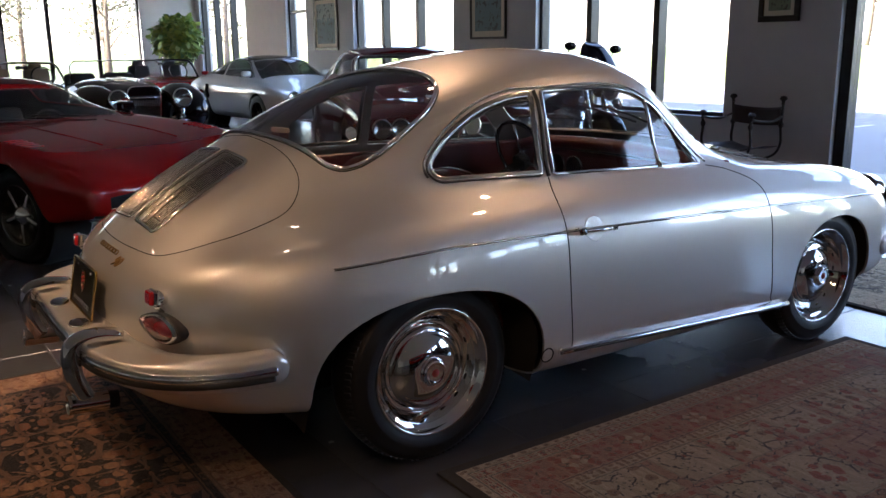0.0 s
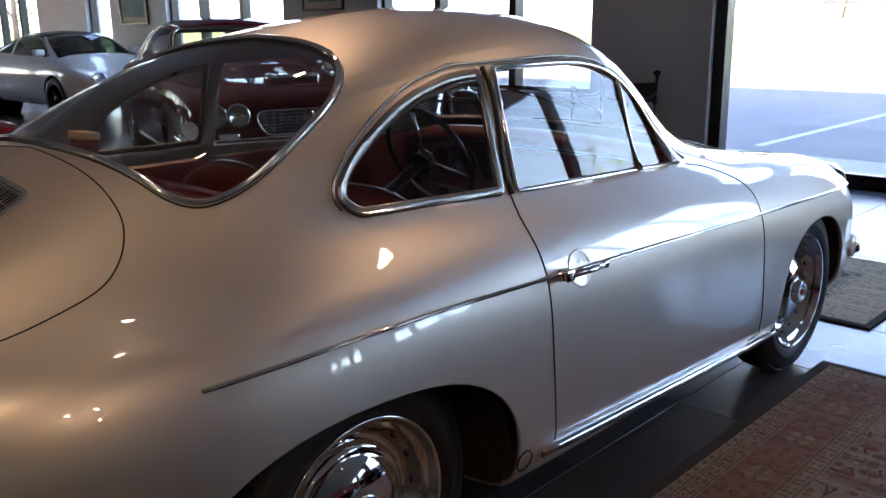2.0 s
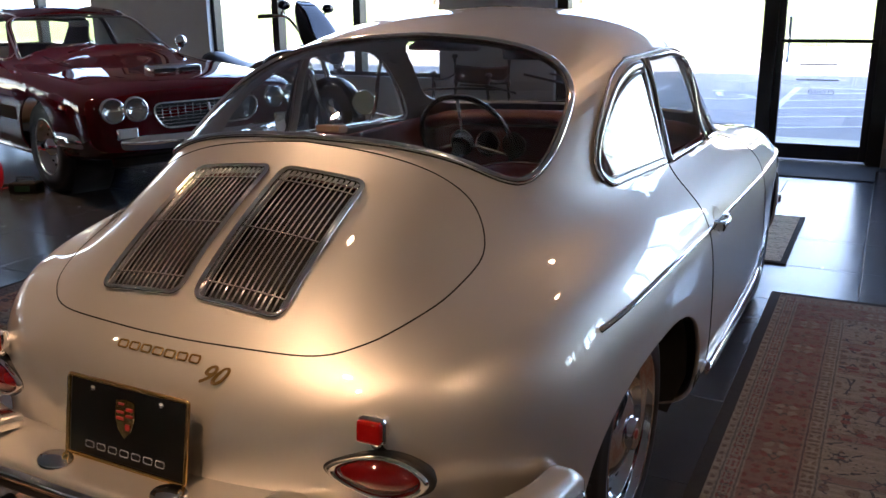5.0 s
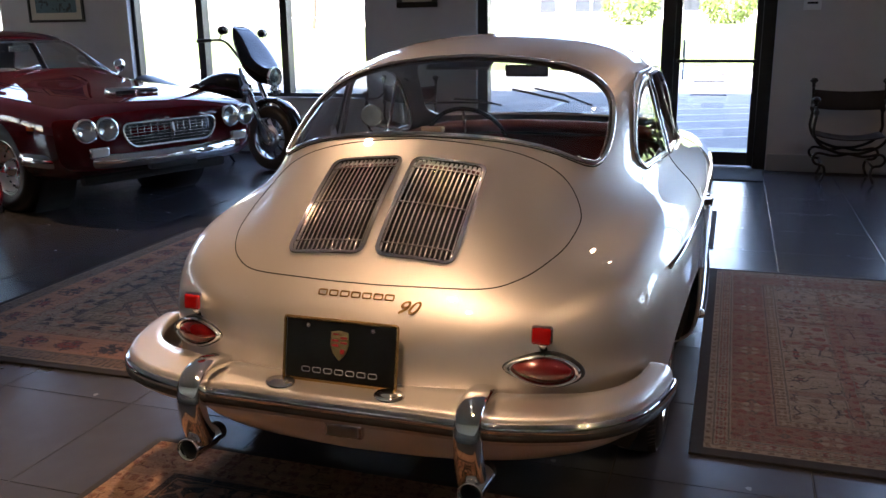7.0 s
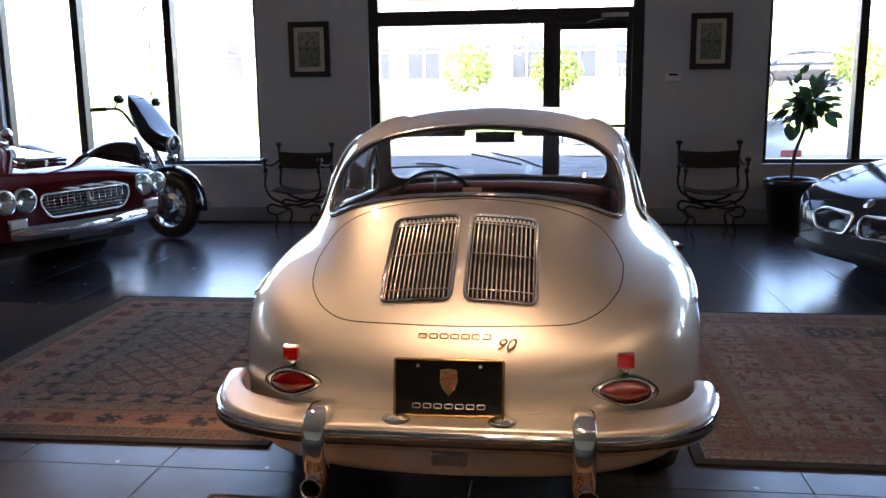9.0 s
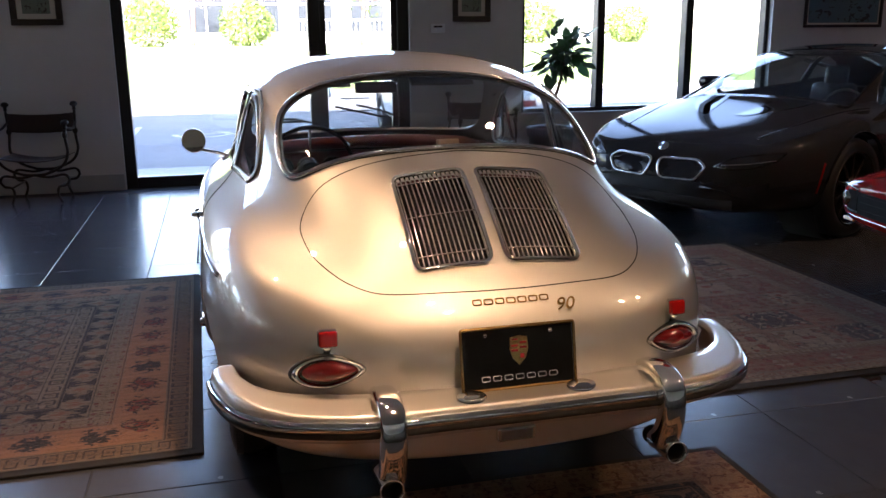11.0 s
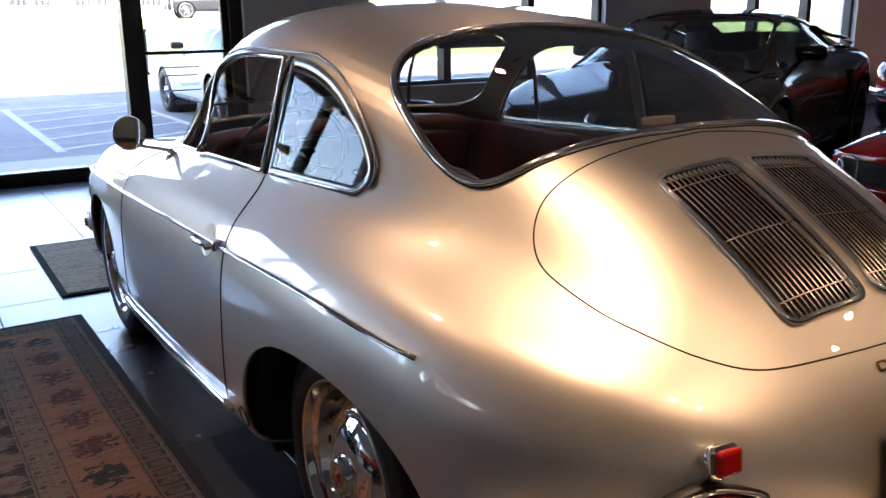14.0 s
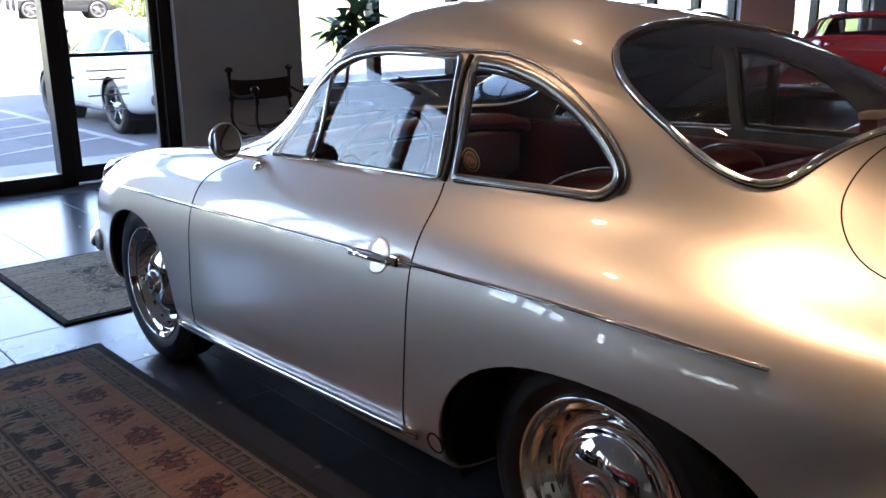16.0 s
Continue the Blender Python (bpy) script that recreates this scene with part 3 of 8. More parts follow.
    box(bm, -0.008, 0.026, -0.016, 0.016, -0.014, 0.014, 0.004, m=Matrix.Translation(h + Vector((0.010 * s, -0.083, 0.004))))
    box(bm, -0.012, 0.012, -0.012, 0.012, -0.009, 0.009, 0.004, m=Matrix.Translation(h + Vector((0.010 * s, 0.085, -0.006))))
    bmesh.ops.recalc_face_normals(bm, faces=bm.faces)
    hd = part("door_handle", bm, CHROME, coupe, "chrome door handle")
    part("push_button", lathed([(0.0, 0.02), (0.008, 0.019), (0.009, 0.0)], Matrix.Translation(h + Vector((0.018 * s, -0.083, 0.004))) @ pose(0, 0, 0, 0, 90 * s, 0), 16), STEEL, hd)

# round club sticker inside the quarter window
c = on_side(-0.570, 0.972, -1, 0.004)
sm = look(c, c + Vector((1, 0, 0.17)))
STICK_Y, STICK_R = material("sticker_yellow", (0.55, 0.42, 0.05), 0.5), material("sticker_red", (0.24, 0.03, 0.015), 0.5)
stk = part("sticker", lathed([(0.030, 0.0), (0.0, 0.0)], sm, 32), STICK_Y, coupe, "round yellow and red sticker with numerals")
part("ring", lathed([(0.027, 0.0006), (0.021, 0.0006)], sm, 32), BLACK, stk)
part("backing", lathed([(0.030, -0.0008), (0.0, -0.0008)], sm, 32), REVEAL, stk, "pale paper back")
part("disc", lathed([(0.019, 0.0008), (0.0, 0.0008)], sm, 32), STICK_R, stk)
bm = lettering("356", 0.021, 0.0, 0.0)
bmesh.ops.transform(bm, matrix=sm @ pose(0, 0, 0.0012), verts=bm.verts)
part("numerals", bm, STICK_Y, stk)

# ---- engine lid grilles ----
ALLOY = material("bright_alloy", (0.70, 0.68, 0.65), 0.20, 1.0)
for s in (1, -1):
    gx0, gx1, gy0, gy1 = 0.020, 0.238, -1.44, -1.772
    outline = rounded([(gx0, gy0), (gx1, gy0), (gx1, gy1), (gx0, gy1)], 0.028, 6)
    frame_pts = [on_lid(s * p[0], p[1], 0.006) for p in outline]
    # keep the long sides sampled along the curved lid
    dense = []
    for a, b in zip(outline, outline[1:] + outline[:1]):
        k = max(1, int((Vector(b) - Vector(a)).length / 0.03))
        dense += [Vector(a).lerp(Vector(b), i / k) for i in range(k)]
    grille = part("engine_grille", tubed([on_lid(s * p[0], p[1], 0.006) for p in dense], 0.0065, 8, True), CHROME, coupe, "chrome engine grille")
    bm = bmesh.new()
    vs = [[bm.verts.new(on_lid(s * (gx0 - 0.008 + (gx1 - gx0 + 0.016) * i / 3), gy0 + (gy1 - gy0) * j / 14, -0.030)) for i in range(4)] for j in range(15)]
    for a, b in zip(vs, vs[1:]):
        for k in range(3):
            bm.faces.new((a[k], a[k + 1], b[k + 1], b[k]))
    part("grille_backing", bm, GAP, grille)
    slat_n = 15
    for i in range(slat_n):
        x = gx0 + (gx1 - gx0) * (i + 0.75) / (slat_n + 0.5)
        part("slat", tubed([on_lid(s * x, gy0 + (gy1 - gy0) * j / 12 * 0.99, 0.0042) for j in range(13)], 0.0026, 8, flat=0.4, up=LID_UP), ALLOY, grille)
    for f in (0.12, 0.52, 0.90):
        part("cross_bar", tubed([on_lid(s * (gx0 + (gx1 - gx0) * j / 6), gy0 + (gy1 - gy0) * f, 0.0058) for j in range(7)], 0.0020, 6), ALLOY, grille)

# ---- tail ----
GOLD = material("gold_trim", (0.55, 0.36, 0.14), 0.22, 1.0)
LENS_DARK = material("ruby_lens", (0.12, 0.004, 0.004), 0.06, 0.0, 1.0)
for s in (1, -1):
    c = on_tail(0.50 * s, 0.562)
    c += Vector((-0.004 * s, -0.008, 0.000))
    m = look(c, c + Vector((-0.28 * s, 1, -0.04))) @ pose(0, 0, 0, 0, 0, -5 * s) @ Matrix.Diagonal((1.06, 1.05, 1, 1))

    def almond(profile, seg=56):
        """An oval that narrows to a blunt point towards the middle of the car."""
        bm = lathed(profile, None, seg)
        for v in bm.verts:
            u = -s * v.co.x / 0.11
            v.co.x *= 0.86
            v.co.y *= 0.385 * (1 - 0.34 * ease((u + 0.15) / 1.15) - 0.10 * ease((-u - 0.35) / 0.65))
        bmesh.ops.transform(bm, matrix=m, verts=bm.verts)
        return bm

    lamp = part("tail_light", almond([(0.104, -0.012), (0.106, 0.004), (0.103, 0.012), (0.097, 0.015), (0.088, 0.011), (0.083, 0.005), (0.081, -0.004)]), CHROME, coupe, "almond-shaped tail light with chrome bezel")
    part("lens", almond([(0.086, 0.0), (0.080, 0.011), (0.062, 0.022), (0.03, 0.029), (0.0, 0.030)]), LENS_DARK, lamp, "dark red lens")
    part("seal", almond([(0.098, -0.06), (0.116, -0.014), (0.1165, 0.000), (0.111, 0.005), (0.103, 0.004)]), RUBBER, lamp)
    c = on_tail(0.495 * s, 0.645) + Vector((0, -0.028, 0.012))
    bm = bmesh.new()
    box(bm, -0.024, 0.024, -0.010, 0.010, -0.021, 0.021, 0.006, m=Matrix.Translation(c + Vector((0, -0.012, 0))) @ pose(0, 0, 0, -6, 0, 4 * s))
    refl = part("reflector", bm, RED_LENS, coupe, "red reflector on a chrome foot")
    part("rim", boxed(-0.027, 0.027, -0.008, 0.010, -0.024, 0.024, 0.007, m=Matrix.Translation(c + Vector((0, -0.004, 0))) @ pose(0, 0, 0, -6, 0, 4 * s)), CHROME, refl)
    bm = bmesh.new()
    tube(bm, [c + Vector((0, 0.0, 0.0)), c + Vector((0, 0.022, -0.008)), c + Vector((0, 0.045, -0.026))], 0.022, 12, taper=[1.05, 0.8, 0.45])
    tube(bm, [c + Vector((0, 0.004, -0.01)), c + Vector((0, 0.010, -0.032)), c + Vector((0, 0.030, -0.050))], 0.013, 10, taper=[1.5, 1.0, 0.9])
    part("foot", bm, CHROME, refl)

plate_m = Matrix.Translation((-0.008, -1.955, 0.592)) @ pose(0, 0, 0, -11, 0, 0)
plate = part("licence_plate", boxed(-0.152, 0.152, -0.002, 0.002, -0.077, 0.077, 0.003, m=plate_m), material("plate_black", (0.004, 0.004, 0.004), 0.3, Specular_IOR_Level=0.3), coupe, "black show plate in a gold frame")
part("plate_frame", tubed([plate_m @ Vector((p[0], -0.003, p[1])) for p in rounded([(-0.156, -0.08), (0.156, -0.08), (0.156, 0.08), (-0.156, 0.08)], 0.006, 3)], 0.0045, 6, True), GOLD, plate)
bm = bmesh.new()
crest = [(-0.024, 0.052), (0.0, 0.056), (0.024, 0.052), (0.026, 0.02), (0.018, -0.004), (0.0, -0.022), (-0.018, -0.004), (-0.026, 0.02)]
f = bm.faces.new([bm.verts.new(plate_m @ Vector((x, -0.0035, z))) for x, z in crest])
ex = bmesh.ops.extrude_face_region(bm, geom=[f])
bmesh.ops.translate(bm, vec=(0, -0.002, 0), verts=[v for v in ex["geom"] if isinstance(v, bmesh.types.BMVert)])
part("crest", bm, GOLD, plate, "gold shield")
CREST_RED = material("crest_red", (0.30, 0.02, 0.015), 0.4)
for a, b, c_, d in ((-0.021, -0.003, 0.014, 0.020), (-0.021, -0.003, 0.027, 0.032), (0.003, 0.021, 0.034, 0.040), (0.003, 0.021, 0.022, 0.027), (-0.018, -0.003, 0.044, 0.048), (0.003, 0.014, -0.004, 0.008)):
    part("crest_bar", boxed(a, b, -0.007, -0.0055, c_, d, m=plate_m), CREST_RED, plate)
def bar_ring(place, w, h, r):
    """A thin outlined bar."""
    return tubed([place(a, b) for a, b in rounded([(-w / 2, -h / 2), (w / 2, -h / 2), (w / 2, h / 2), (-w / 2, h / 2)], h * 0.3, 3)], r, 6, True)


for k in range(7):
    part("plate_bar", bar_ring(lambda a, b, k=k: plate_m @ Vector((-0.093 + k * 0.031 + a, -0.0035, -0.0525 + b)), 0.022, 0.0125, 0.0017), STEEL, plate)
for x in (-0.09, 0.09):
    part("bolt", lathed([(0.006, 0), (0.005, 0.003), (0, 0.004)], plate_m @ pose(x, -0.003, 0.062, 90, 0, 0), 12), STEEL, plate)
for k in range(7):
    part("badge_bar", bar_ring(lambda a, b, k=k: on_tail(-0.094 + k * 0.0315 + a, 0.716 + b, 0.003), 0.023, 0.011, 0.0021), GOLD, coupe)
c = on_tail(0.146, 0.696, 0.004)
bm = lettering("90", 0.056, 0.45, 0.002)
bmesh.ops.transform(bm, matrix=Matrix.Translation(c) @ pose(0, 0, 0, 90 - 52, 0, 4), verts=bm.verts)
part("badge_numerals", bm, GOLD, coupe, "gold numerals")


def bumper(name, sign, line, shelf_z, inner):
    """A painted blade along a plan line: flat shelf, rounded edge and face, with a bright strip over a rubber one."""
    pts = bezier([(x, y, 0) for x, y in line], 10)
    full = [Vector((-p.x, p.y, 0)) for p in pts[::-1][:-1]] + pts
    n = len(full)
    run = [0.0]
    for a, b in zip(full, full[1:]):
        run.append(run[-1] + (b - a).length)
    bm = bmesh.new()
    rows, strip = [], []
    for i, p in enumerate(full):
        a, b = full[max(0, i - 1)], full[min(n - 1, i + 1)]
        d = (b - a).normalized()
        out = Vector((d.y, -d.x, 0)) * (1 if sign > 0 else -1)
        tip = min(run[i], run[-1] - run[i])
        e = 1 - ease((tip - 0.12) / 0.45)
        r, h = 0.011 + 0.022 * e, 0.078 + 0.026 * e
        reach = inner * (1 - 0.55 * e)
        end = math.sqrt(max(0.0, 1 - (1 - min(1.0, tip / 0.055)) ** 2))
        prof = [(-reach, -0.02), (-reach + 0.002, -0.005), (-reach + 0.008, 0.0), (-reach * 0.6 - 0.01, 0.0005), (-r - 0.006, 0.0)]
        prof += [(-r + r * math.sin(k * math.pi / 12), -r + r * math.cos(k * math.pi / 12)) for k in range(1, 7)]
        prof += [(0.001, -h * 0.55), (0.0, -h * 0.8), (-0.006, -h + 0.006), (-0.018, -h), (-0.06, -h)]
        mid = -h / 2
        rows.append([bm.verts.new(p + out * (o * (0.35 + 0.65 * end) - 0.012 * (1 - end)) + Vector((0, 0, shelf_z + 0.008 * e + mid + (z - mid) * end))) for o, z in prof])
        if tip > 0.04:
            strip.append(p + out * 0.003 + Vector((0, 0, shelf_z - 0.028 - 0.016 * e)))
    for a, b in zip(rows, rows[1:]):
        for k in range(len(a) - 1):
            bm.faces.new((a[k], a[k + 1], b[k + 1], b[k])).smooth = True
    bmesh.ops.remove_doubles(bm, verts=bm.verts, dist=0.0003)
    bmesh.ops.recalc_face_normals(bm, faces=bm.faces)
    blade = part(name, bm, SILVER, coupe, "silver bumper blade with chrome strip")
    part("bumper_trim", tubed(strip, 0.0115, 12, up=(0, 0, 1), flat=1.35), CHROME, blade)
    part("bumper_rubber", tubed([v + Vector((0, 0, -0.021)) for v in strip[1:-1]], 0.010, 8, up=(0, 0, 1)), RUBBER, blade)
    return blade


rear_bumper = bumper("rear_bumper", 1, [(0.0, -2.052), (0.20, -2.05), (0.42, -2.045), (0.58, -2.0), (0.675, -1.935), (0.738, -1.845), (0.776, -1.735), (0.795, -1.645), (0.801, -1.57)], 0.510, 0.15)
front_bumper = bumper("front_bumper", -1, [(0.0, 1.965), (0.20, 1.96), (0.42, 1.94), (0.60, 1.88), (0.72, 1.79), (0.785, 1.66), (0.80, 1.56)], 0.44, 0.13)
for s in (1, -1):
    for yy, sg, bump_ob, z0 in ((-2.04, -1, rear_bumper, 0.520), (1.935, 1, front_bumper, 0.44)):
        x = 0.372 * s
        line = bezier([(x, yy - sg * 0.105, z0 + 0.004), (x, yy - sg * 0.03, z0 + 0.016), (x, yy + sg * 0.030, z0 + 0.002), (x, yy + sg * 0.046, z0 - 0.040), (x, yy + sg * 0.044, z0 - 0.095), (x, yy + sg * 0.030, z0 - 0.140), (x, yy + sg * 0.014, z0 - 0.175)], 6)
        bm = bmesh.new()
        rings = []
        for i, p in enumerate(line):
            d = (line[min(i + 1, len(line) - 1)] - line[max(i - 1, 0)]).normalized()
            up = Vector((1, 0, 0)).cross(d).normalized()
            k = 0.93 if i in (0, len(line) - 1) else 1.0
            rings.append([bm.verts.new(p + Vector((0.0335 * k * math.copysign(abs(math.cos(t)) ** 0.55, math.cos(t)), 0, 0)) + up * ((0.019 + 0.009 * ease((i - 6) / 14)) * k * math.copysign(abs(math.sin(t)) ** 0.6, math.sin(t)))) for t in [j * math.pi / 10 + 0.03 for j in range(20)]])
        for r0, r1 in zip(rings, rings[1:]):
            for j in range(20):
                bm.faces.new((r0[j], r0[(j + 1) % 20], r1[(j + 1) % 20], r1[j])).smooth = True
        bm.faces.new(rings[0])
        bm.faces.new(rings[-1])
        bmesh.ops.recalc_face_normals(bm, faces=bm.faces)
        part("overrider", bm, CHROME, bump_ob, "chrome overrider")
    c = Vector((0.15 * s - 0.003, -2.012, 0.5150))
    part("bumper_lamp", lathed([(0.040, -0.004), (0.040, 0.003), (0.036, 0.007), (0.029, 0.006), (0.024, 0.009), (0.012, 0.012), (0, 0.0125)], Matrix.Translation(c) @ pose(0, 0, 0, 3, 0, 0) @ Matrix.Diagonal((1.0, 0.75, 1, 1)), 32), CHROME, rear_bumper, "chrome oval plate lamp")
    m = pose(0.382 * s, -2.015, 0.330, 86, 0, 0)
    part("exhaust_tip", lathed([(0.029, -0.02), (0.029, 0.085), (0.031, 0.095), (0.0275, 0.095), (0.027, 0.080)], m, 24), CHROME, coupe, "chrome exhaust tip")
    part("bore", lathed([(0.0272, 0.088), (0.026, -0.05), (0, -0.05)], m, 24), GAP, coupe)
rl = part("reverse_lamp", boxed(-0.055, 0.055, -0.012, 0.012, -0.022, 0.022, 0.008, m=pose(-0.01, -1.945, 0.372)), STEEL, coupe)
part("reverse_lens", boxed(-0.045, 0.045, -0.004, 0.004, -0.015, 0.015, 0.004, m=pose(-0.01, -1.958, 0.372)), material("clear_lens", (0.3, 0.3, 0.28), 0.15), rl)

# ---- wheels ----
HUB_RED = material("hub_enamel", (0.25, 0.03, 0.02), 0.3)


def wheel(x, y, s):
    """A narrow old tyre on a chrome steel wheel with a domed cap."""
    m = pose(x * s, y, 0.318, 0, 90 * s, 0)
    w = part("wheel", lathed([(0.13, -0.06), (0.205, -0.065), (0.212, 0.05), (0.219, 0.066), (0.222, 0.078), (0.217, 0.082), (0.211, 0.078), (0.206, 0.064), (0.200, 0.058), (0.190, 0.055), (0.186, 0.050), (0.183, 0.034), (0.176, 0.028), (0.170, 0.010), (0.155, 0.002), (0.146, 0.008), (0.13, 0.008)], m, 72), CHROME, coupe, "chrome steel wheel")
    t = part("tyre", lathed([(0.205, -0.066), (0.222, -0.078), (0.25, -0.085), (0.285, -0.080), (0.306, -0.066), (0.315, -0.045), (0.318, -0.02), (0.318, 0.02), (0.315, 0.045), (0.306, 0.066), (0.300, 0.070), (0.298, 0.074), (0.285, 0.080), (0.262, 0.084), (0.258, 0.0865), (0.252, 0.086), (0.238, 0.084), (0.228, 0.080), (0.220, 0.073), (0.214, 0.066)], m, 72), RUBBER, w, "black tyre")
    bm = bmesh.new()
    for k in range(90):
        a = 2 * math.pi * k / 90
        box(bm, -0.004, 0.004, -0.0055, 0.0055, -0.012, 0.012, m=m @ pose(0, 0, 0, 0, 0, math.degrees(a)) @ pose(0.3105, 0, 0.056, 0, -25, 20))
    tagged(part("tread", bm, RUBBER, t), "", "", "", "stuff")
    cap = part("hub_cap", lathed([(0.150, 0.006), (0.150, 0.022), (0.145, 0.031), (0.134, 0.036), (0.128, 0.036), (0.120, 0.044), (0.098, 0.058), (0.07, 0.068), (0.052, 0.0715), (0.046, 0.071), (0.044, 0.082), (0.040, 0.090), (0.034, 0.092), (0.030, 0.088), (0.026, 0.088), (0.0, 0.090)], m, 64), CHROME, w, "domed chrome hub cap")
    part("hub_emblem", lathed([(0.015, 0.088), (0.012, 0.092), (0, 0.094)], m, 24), HUB_RED, cap)
    for k in range(16):
        a = 2 * math.pi * k / 16
        c = Vector((0.176 * math.cos(a), 0.176 * math.sin(a), 0.029))
        part("wheel_slot", lathed([(0.005, -0.004), (0.0045, 0.0005), (0, 0.001)], m @ Matrix.Translation(c) @ pose(0, 0, 0, 0, 0, math.degrees(a)) @ Matrix.Diagonal((0.9, 2.4, 1, 1)), 12), GAP, w)
    # the well runs inwards from the edge of the opening
    line = [p for p in ARCHES[0 if y < 0 else 1] if p[1] > 0.29]
    rim_ = [on_side(a, b, s, -0.011) for a, b in line]
    rim_ = [Vector((0.92 * rim_[0].x, rim_[0].y, 0.19))] + rim_ + [Vector((0.92 * rim_[-1].x, rim_[-1].y, 0.19))]
    bm = bmesh.new()
    rings = [[bm.verts.new((min(abs(q.x), 0.80) * s if d is None else d * s, q.y, q.z + up)) for q in rim_] for d, up in ((None, 0.0), (0.62, 0.012), (0.40, 0.012))]
    for a, b in zip(rings, rings[1:]):
        for k in range(len(a) - 1):
            bm.faces.new((a[k], a[k + 1], b[k + 1], b[k])).smooth = True
    bm.faces.new(rings[-1])
    part("wheel_well", bm, GAP, coupe)


for s in (1, -1):
    wheel(0.674, -1.045, s)
    wheel(0.702, 1.09, s)

# ---- cabin ----
BLACKP = material("black_bakelite", (0.012, 0.011, 0.011), 0.25)
CARPET = mottle(material("charcoal_carpet", (0.03, 0.028, 0.028), 0.95), 30, 0.3)
part("cabin_floor", boxed(-0.60, 0.60, -0.75, 0.75, 0.225, 0.26), CARPET, coupe)
part("firewall", boxed(-0.58, 0.58, 0.60, 0.62, 0.25, 0.86), CARPET, coupe)
part("rear_bulkhead", boxed(-0.50, 0.50, -0.93, -0.90, 0.25, 0.90), RED_LEATHER, coupe)
bm = bmesh.new()
rows = []
for j in range(9):
    y = -0.92 - 0.40 * j / 8
    rows.append([bm.verts.new((x, y, min(0.90 + 0.16 * max(0.0, (-y - 1.10) / 0.2), on_top(x, y).z - 0.03) - (0.01 if abs(i - 5) < 5 else 0))) for i, x in enumerate([-0.53 + 1.06 * k / 10 for k in range(11)])])
for a, b in zip(rows, rows[1:]):
    for k in range(10):
        bm.faces.new((a[k], a[k + 1], b[k + 1], b[k])).smooth = True
part("parcel_shelf", bm, RED_LEATHER, coupe, "red parcel shelf")
for s in (1, -1):
    part("door_panel", boxed(0.615 if s > 0 else -0.645, 0.645 if s > 0 else -0.615, -0.50, 0.56, 0.28, 0.885, 0.012), RED_LEATHER, coupe)
    part("rear_side_panel", boxed(0.545 if s > 0 else -0.60, 0.60 if s > 0 else -0.545, -1.16, -0.50, 0.28, 0.895, 0.02), RED_LEATHER, coupe)
    # bucket seats with rounded, piped backs
    m = pose(0.305 * s, -0.36, 0.27)
    seat = part("front_seat", boxed(-0.235, 0.235, -0.24, 0.26, 0.06, 0.22, 0.055, m=m), RED_LEATHER, coupe, "red leather bucket seat")
    smooth(seat)
    edge = [(-0.20, 0.0), (-0.235, 0.16), (-0.235, 0.32), (-0.19, 0.435), (-0.08, 0.475), (0.08, 0.475), (0.19, 0.435), (0.235, 0.32), (0.235, 0.16), (0.20, 0.0)]
    line = bezier([(a, 0, b) for a, b in edge], 5)
    bm = bmesh.new()
    layers = []
    for k, (dy, sc) in enumerate(((-0.055, 0.90), (-0.045, 0.97), (-0.01, 1.0), (0.03, 0.985), (0.045, 0.93), (0.03, 0.55))):
        layers.append([bm.verts.new(m @ pose(0, -0.20, 0.17, 14) @ Vector((p.x * sc, dy, 0.24 + (p.z - 0.24) * sc))) for p in line])
    for a, b in zip(layers, layers[1:]):
        for k in range(len(line)):
            bm.faces.new((a[k], a[(k + 1) % len(line)], b[(k + 1) % len(line)], b[k])).smooth = True
    bm.faces.new(layers[0]), bm.faces.new(layers[-1])
    bmesh.ops.recalc_face_normals(bm, faces=bm.faces)
    back = part("seat_back", bm, RED_LEATHER, seat)
    part("piping", tubed([m @ pose(0, -0.20, 0.17, 14) @ Vector((p.x * 0.99, 0.036, 0.24 + (p.z - 0.24) * 0.99)) for p in line], 0.005, 6), STEEL, back)
    part("rear_seat", boxed(0.04 if s > 0 else -0.50, 0.50 if s > 0 else -0.04, -0.90, -0.66, 0.42, 0.56, 0.04), RED_LEATHER, coupe)
    smooth(part("rear_seat_back", boxed(0.04 if s > 0 else -0.50, 0.50 if s > 0 else -0.04, -0.93, -0.83, 0.52, 0.875, 0.04), RED_LEATHER, coupe))
bm = bmesh.new()
tube(bm, bezier([(-0.60, 0.44, 0.855), (-0.45, 0.45, 0.885), (0, 0.46, 0.90), (0.45, 0.45, 0.885), (0.60, 0.44, 0.855)], 6), 0.06, 12, flat=0.55)
dash = part("dashboard", bm, RED_LEATHER, coupe, "red padded dashboard")
part("dash_face", boxed(-0.585, 0.585, 0.425, 0.455, 0.66, 0.86, 0.02), material("dash_paint", (0.12, 0.012, 0.010), 0.3, 0.0, 0.5), coupe)
for x, r in ((-0.43, 0.055), (-0.305, 0.055), (-0.18, 0.055)):
    d = part("dial", lathed([(r, 0), (r, 0.012), (r - 0.006, 0.014), (r - 0.010, 0.008), (0, 0.008)], pose(x, 0.425, 0.78, 90, 0, 0), 32), BLACKP, dash)
    part("dial_rim", lathed([(r + 0.003, 0.004), (r + 0.001, 0.014), (r - 0.004, 0.012)], pose(x, 0.425, 0.78, 90, 0, 0), 32), CHROME, d)
